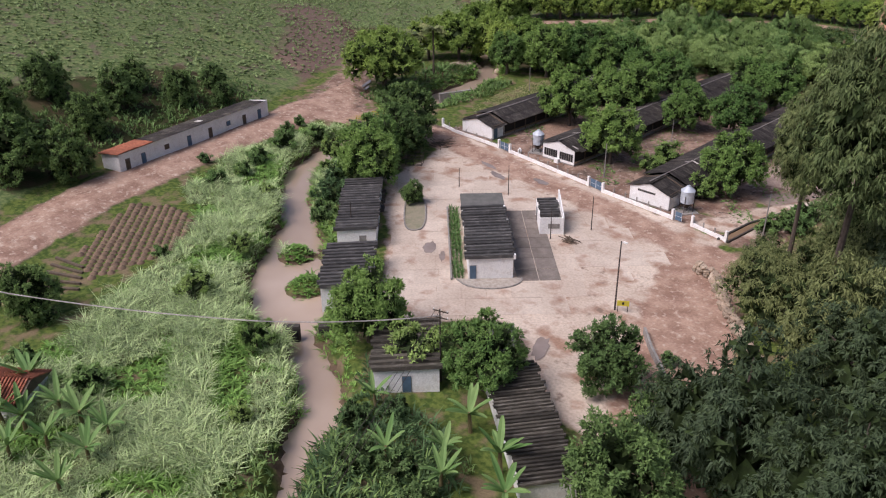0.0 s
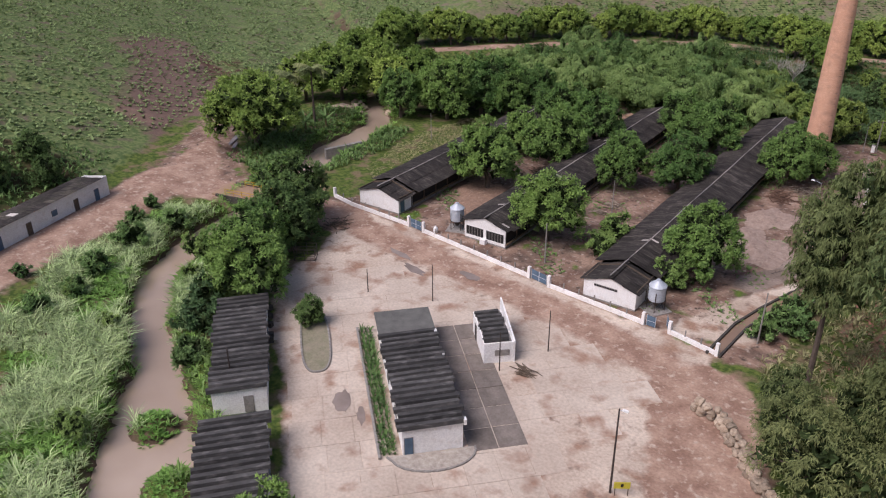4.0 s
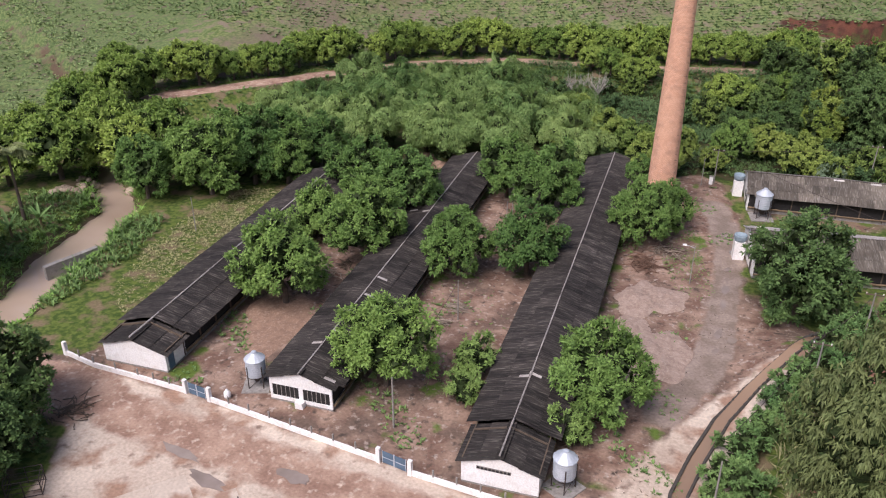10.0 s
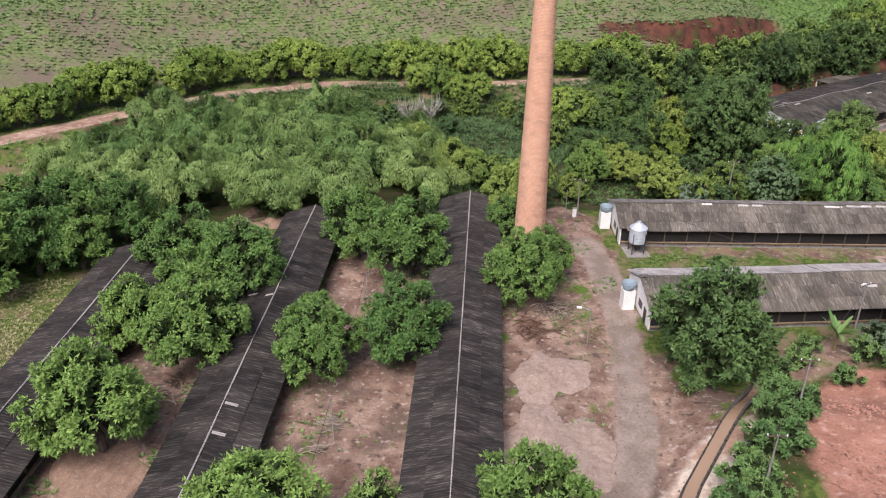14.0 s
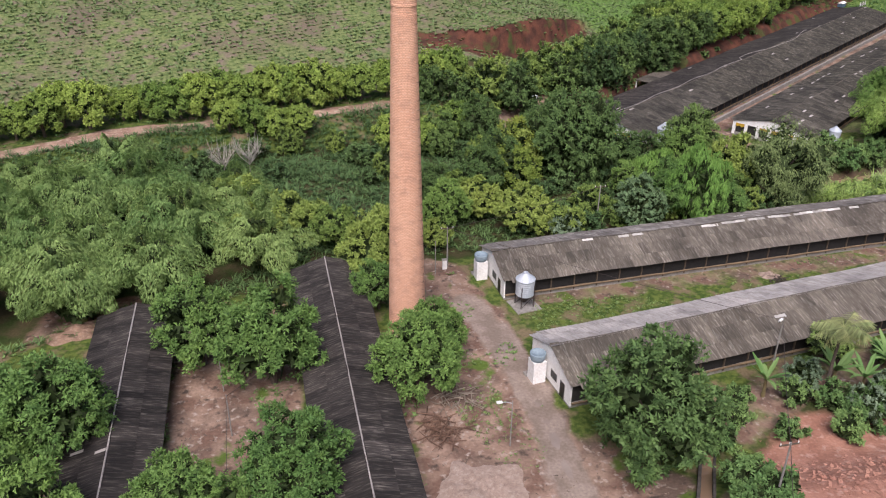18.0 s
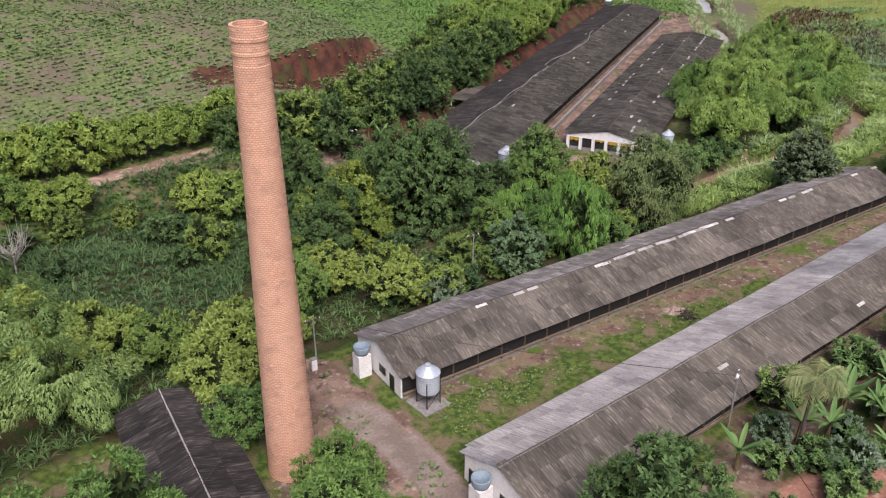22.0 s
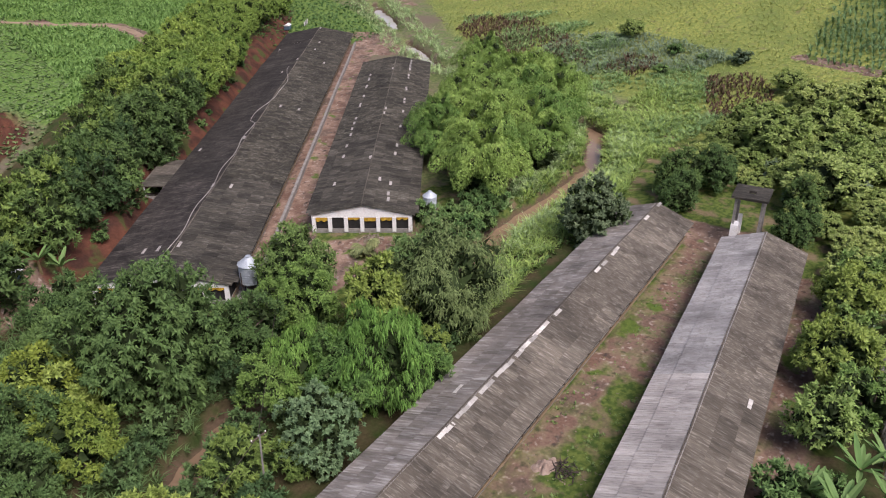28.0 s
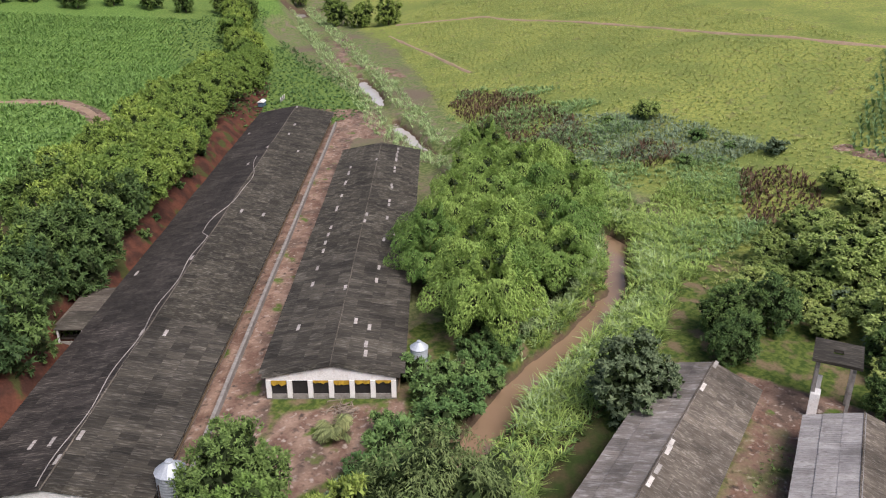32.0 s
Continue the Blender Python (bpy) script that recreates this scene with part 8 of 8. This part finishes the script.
log_pile(44.5, -66.0, 10, 5.0, 2.5, "bleached fallen branches on the red bank", PALEWOOD, 9)
log_pile(70.9, -7.6, 26, 1.6, 1.4, "small burnt heap between the poultry houses", DARKWOOD, 10)
log_pile(11.5, -95.9, 24, 2.4, 0.9, "timber stacked beside the hut", WOOD, 11)


def heap(name, x, y, rx, ry, h, mat, label, seed, category="heap"):
    g = np.random.default_rng(seed)
    n = 56
    u = np.linspace(-1.25, 1.25, n)
    U, V = np.meshgrid(u, u)
    A = np.arctan2(V, U)
    p = g.uniform(0, 6, 8)
    edge = 0.82 + 0.13 * np.sin(2 * A + p[0]) + 0.1 * np.sin(3 * A + p[1]) + 0.08 * np.sin(5 * A + p[2]) + 0.05 * np.sin(9 * A + p[3])
    R2 = np.hypot(U, V) / edge
    lump = np.sin(U * 3 + p[4]) * np.cos(V * 2.6 + p[5]) + 0.6 * np.sin(U * 7 + p[6]) * np.cos(V * 6 + p[7]) + 0.35 * g.normal(size=U.shape)
    Z = h * smooth01(1.15 - R2) * (0.6 + 0.35 * lump) - 0.25 * smooth01((R2 - 0.85) / 0.3)
    X, Y = x + U * rx, y + V * ry
    zz = height(X, Y) + Z
    idx = np.arange(n * n).reshape(n, n)
    q = np.stack([idx[:-1, :-1], idx[:-1, 1:], idx[1:, 1:], idx[1:, :-1]], -1).reshape(-1, 4)
    q = q[(R2.ravel()[q] < 1.12).all(1)]
    return tagged(new(name, array_mesh(name, np.stack([X, Y, zz], -1).reshape(-1, 3), q, mat, True)), label, category)


LITTER = material("spread_brown_litter", (0.34, 0.22, 0.15), (0.2, 0.125, 0.09), scale=1.1, fine=7, coords="World", third=(0.42, 0.31, 0.23), bump=0.6)
PALELITTER = material("pale_dusty_litter", (0.41, 0.31, 0.25), (0.25, 0.175, 0.135), scale=1.1, fine=7, coords="World", third=(0.48, 0.4, 0.33), bump=0.6)
heap("earth_mound", -21.5, -57.5, 5.4, 9.5, 0.6, LITTER, "spread heap of reddish-brown poultry litter", 1)
heap("earth_mound", 21.6, -49.5, 6.2, 9.5, 0.95, PALELITTER, "broad heap of pale dusty poultry litter", 2)
heap("earth_mound", 21.5, -37.5, 5.2, 6.0, 0.8, PALELITTER, "broad heap of pale dusty poultry litter", 3)
heap("earth_mound", -20.0, -2.0, 4.0, 2.6, 0.7, LITTER, "rust-brown litter heap behind the poultry houses", 4)
heap("earth_mound", 24.0, -6.0, 2.2, 3.0, 0.45, LITTER, "low heap of reddish soil beside the chimney", 5)
heap("earth_mound", 70.5, -5.9, 1.7, 1.3, 0.7, PALELITTER, "small pale heap between the poultry houses", 6)
heap("earth_mound", 81.0, 38.0, 1.8, 4.2, 0.9, LITTER, "pale earth bank beside the track", 7)
PUDDLE = material("standing_puddle", (0.33, 0.27, 0.225), (0.26, 0.2, 0.16), rough=0.03, scale=0.3, fine=0.3, bump=0.0, spec=1.0, coords="World")


def puddle(x, y, rx, ry, turn, seed):
    r = random.Random(seed)
    pts = []
    n = 18
    for k in range(n):
        a = 2 * math.pi * k / n
        q = r.uniform(0.7, 1.15)
        u, v = rx * q * math.cos(a), ry * q * math.sin(a)
        c, s = math.cos(turn), math.sin(turn)
        pts.append((c * u - s * v, s * u + c * v, 0))
    z = max(ground_z(x, y), 0.0) + 0.085
    sh = Shape()
    sh.face(*pts)
    tagged(part("puddle", sh, PUDDLE, None, m=pose(x, y, z)), "shallow reflective puddle on the muddy track", "puddle")


for i, (x, y, rx, ry, tn) in enumerate(((30.9, -25.9, 0.7, 0.45, 1.4), (30.8, -29.0, 0.5, 0.3, 1.5), (30.7, -31.8, 1.3, 0.55, 1.5), (30.5, -36.1, 1.5, 0.4, 1.6), (30.2, -43.1, 1.2, 0.5, 1.4), (31.8, -44.3, 0.8, 0.6, 1), (30.0, -47, 0.6, 0.4, 1.2), (30.0, -15, 0.5, 0.9, 0.2), (-14.0, -84.0, 2.4, 0.8, -0.3), (-18.5, -81.5, 2.6, 0.6, -0.2), (-6.5, -81.0, 1.8, 0.8, -0.2), (-1.5, -112.0, 1.0, 2.2, 0.7), (1.8, -112.6, 0.5, 1.6, 0.8), (-77.5, -62.5, 0.6, 4.0, 0.6), (-75.0, -64.5, 0.4, 2.5, 0.7), (26.8, -120.5, 1.0, 2.6, 0.5))):
    puddle(x, y, rx, ry, tn, 70 + i)
cage = thing("rusty_cage", pose(-28.9, -90.4, 0, 0, 0, 35), "rusty open steel cage frame under the trees", "frame")
for x in (-1.5, 0, 1.5):
    for y in (-1.0, 1.0):
        part("upright", Shape().tube([(x, y, 0), (x, y, 1.9)], [0.05, 0.05], 5), DARKMETAL, cage)
for z in (0.1, 0.7, 1.3, 1.9):
    for y in (-1.0, 1.0):
        part("rail", Shape().tube([(-1.5, y, z), (1.5, y, z)], [0.04, 0.04], 5), DARKMETAL, cage)
    for x in (-1.5, 1.5):
        part("rail", Shape().tube([(x, -1.0, z), (x, 1.0, z)], [0.04, 0.04], 5), DARKMETAL, cage)
sack = thing("white_sack", pose(-18.9, -72.6, 0), "plump white sack standing beside the silo", "sack")
part("bag", Shape().lathe([(0.0, 0.0), (0.32, 0.02), (0.4, 0.3), (0.36, 0.75), (0.2, 0.95), (0.08, 1.02), (0.14, 1.1), (0.0, 1.1)], 12), WHITE, sack, smooth=True)
for i, (x, y) in enumerate(((-20.8, -104.9), (-19.2, -106.3), (-17.3, -107.9), (-16.6, -108.6), (-22.2, -103.6))):
    bl = thing("concrete_block", pose(x, y, 0.05, 0, 0, 20 * i), "dark stained concrete block at the yard's edge", "block", "edge blocks")
    part("block", Shape().box(-0.45, 0.45, -0.35, 0.35, -0.2, 0.6), DARKC, bl)
for y0, off in ((-81.6, 0), (-77.2, 0)):
    rl = thing("bridge_rail", pose(-53.0, y0, 0.3, 0, 0, 12), "yellow painted rail of the small bridge", "rail")
    for z in (0.5, 1.0):
        part("bar", Shape().tube([(-3.5, 0, z), (3.5, 0, z)], [0.05, 0.05], 5), YELLOW, rl)
    for k in range(5):
        part("stanchion", Shape().tube([(-3.5 + 1.75 * k, 0, -0.5), (-3.5 + 1.75 * k, 0, 1.05)], [0.06, 0.06], 5), YELLOW, rl)
deck = thing("bridge_deck", pose(-53.0, -79.4, 0, 0, 0, 12), "earth-covered concrete bridge over the river", "bridge", kind="structure")
part("slab", Shape().box(-6.5, 6.5, -2.6, 2.6, -0.45, 0.3), material("dusty_bridge_deck", (0.4, 0.27, 0.17), (0.3, 0.2, 0.13), scale=0.6, coords="World"), deck)
for sg in (-1, 1):
    part("headwall", Shape().box(-5.5, 5.5, sg * 2.75 - 0.14, sg * 2.75 + 0.14, -3.0, 0.45), DARKC, deck)


def small_hut(x, y, ang, col, label):
    ob = thing("shed_cart", pose(x, y, ground_z(x, y), 0, 0, ang), label, "shelter")
    part("body", Shape().box(-1.3, 1.3, -0.8, 0.8, 0.3, 1.5), col, ob)
    part("cover", Shape().extrude([(-0.95, 1.5), (0.95, 1.5), (0.0, 2.0)], "x", -1.5, 1.5), WHITE, ob, "white cover")
    for xx in (-0.9, 0.9):
        part("foot", Shape().box(xx - 0.1, xx + 0.1, -0.7, 0.7, -0.2, 0.298), DARKMETAL, ob)


small_hut(57.6, 62.9, 20, BLUE, "blue stall with white cover on the bank")
small_hut(197, 155.4, 30, BLUE, "blue-grey water cart beyond the wide poultry house")
farw = thing("cattle_pen", pose(205.5, 155.8, ground_z(205.5, 155.8), 0, 0, 30), "small pale fenced pen beside the far track", "pen")
for x in (-2, 0, 2):
    part("post", Shape().box(x - 0.1, x + 0.1, -0.1, 0.1, -0.3, 1.6), WHITE, farw)
part("wall_panel", Shape().box(-2, 2, -0.06, 0.06, 0.4, 1.3), PLAIN_CONC, farw)
rub = random.Random(31)
rubble = thing("river_rubble", pose(0, 0, 0), "brown boulders and broken bank at the river bend", "rocks", kind="structure")
for k in range(60):
    x, y = -72 + rub.uniform(-5, 5), -29 + rub.uniform(-5, 4)
    part("stone", stones[k % 3], None, rubble, m=pose(x, y, ground_z(x, y), rub.uniform(-30, 30), rub.uniform(-30, 30), rub.uniform(0, 360)) @ Matrix.Scale(rub.uniform(0.5, 1.8), 4))
abut = thing("river_abutment", pose(-57.5, -52.0, 0, 0, 0, 70), "old concrete abutment on the river bank", "wall", kind="structure")
part("slab", Shape().box(-4, 4, -0.4, 0.4, -3.2, 0.2), PLAIN_CONC, abut)
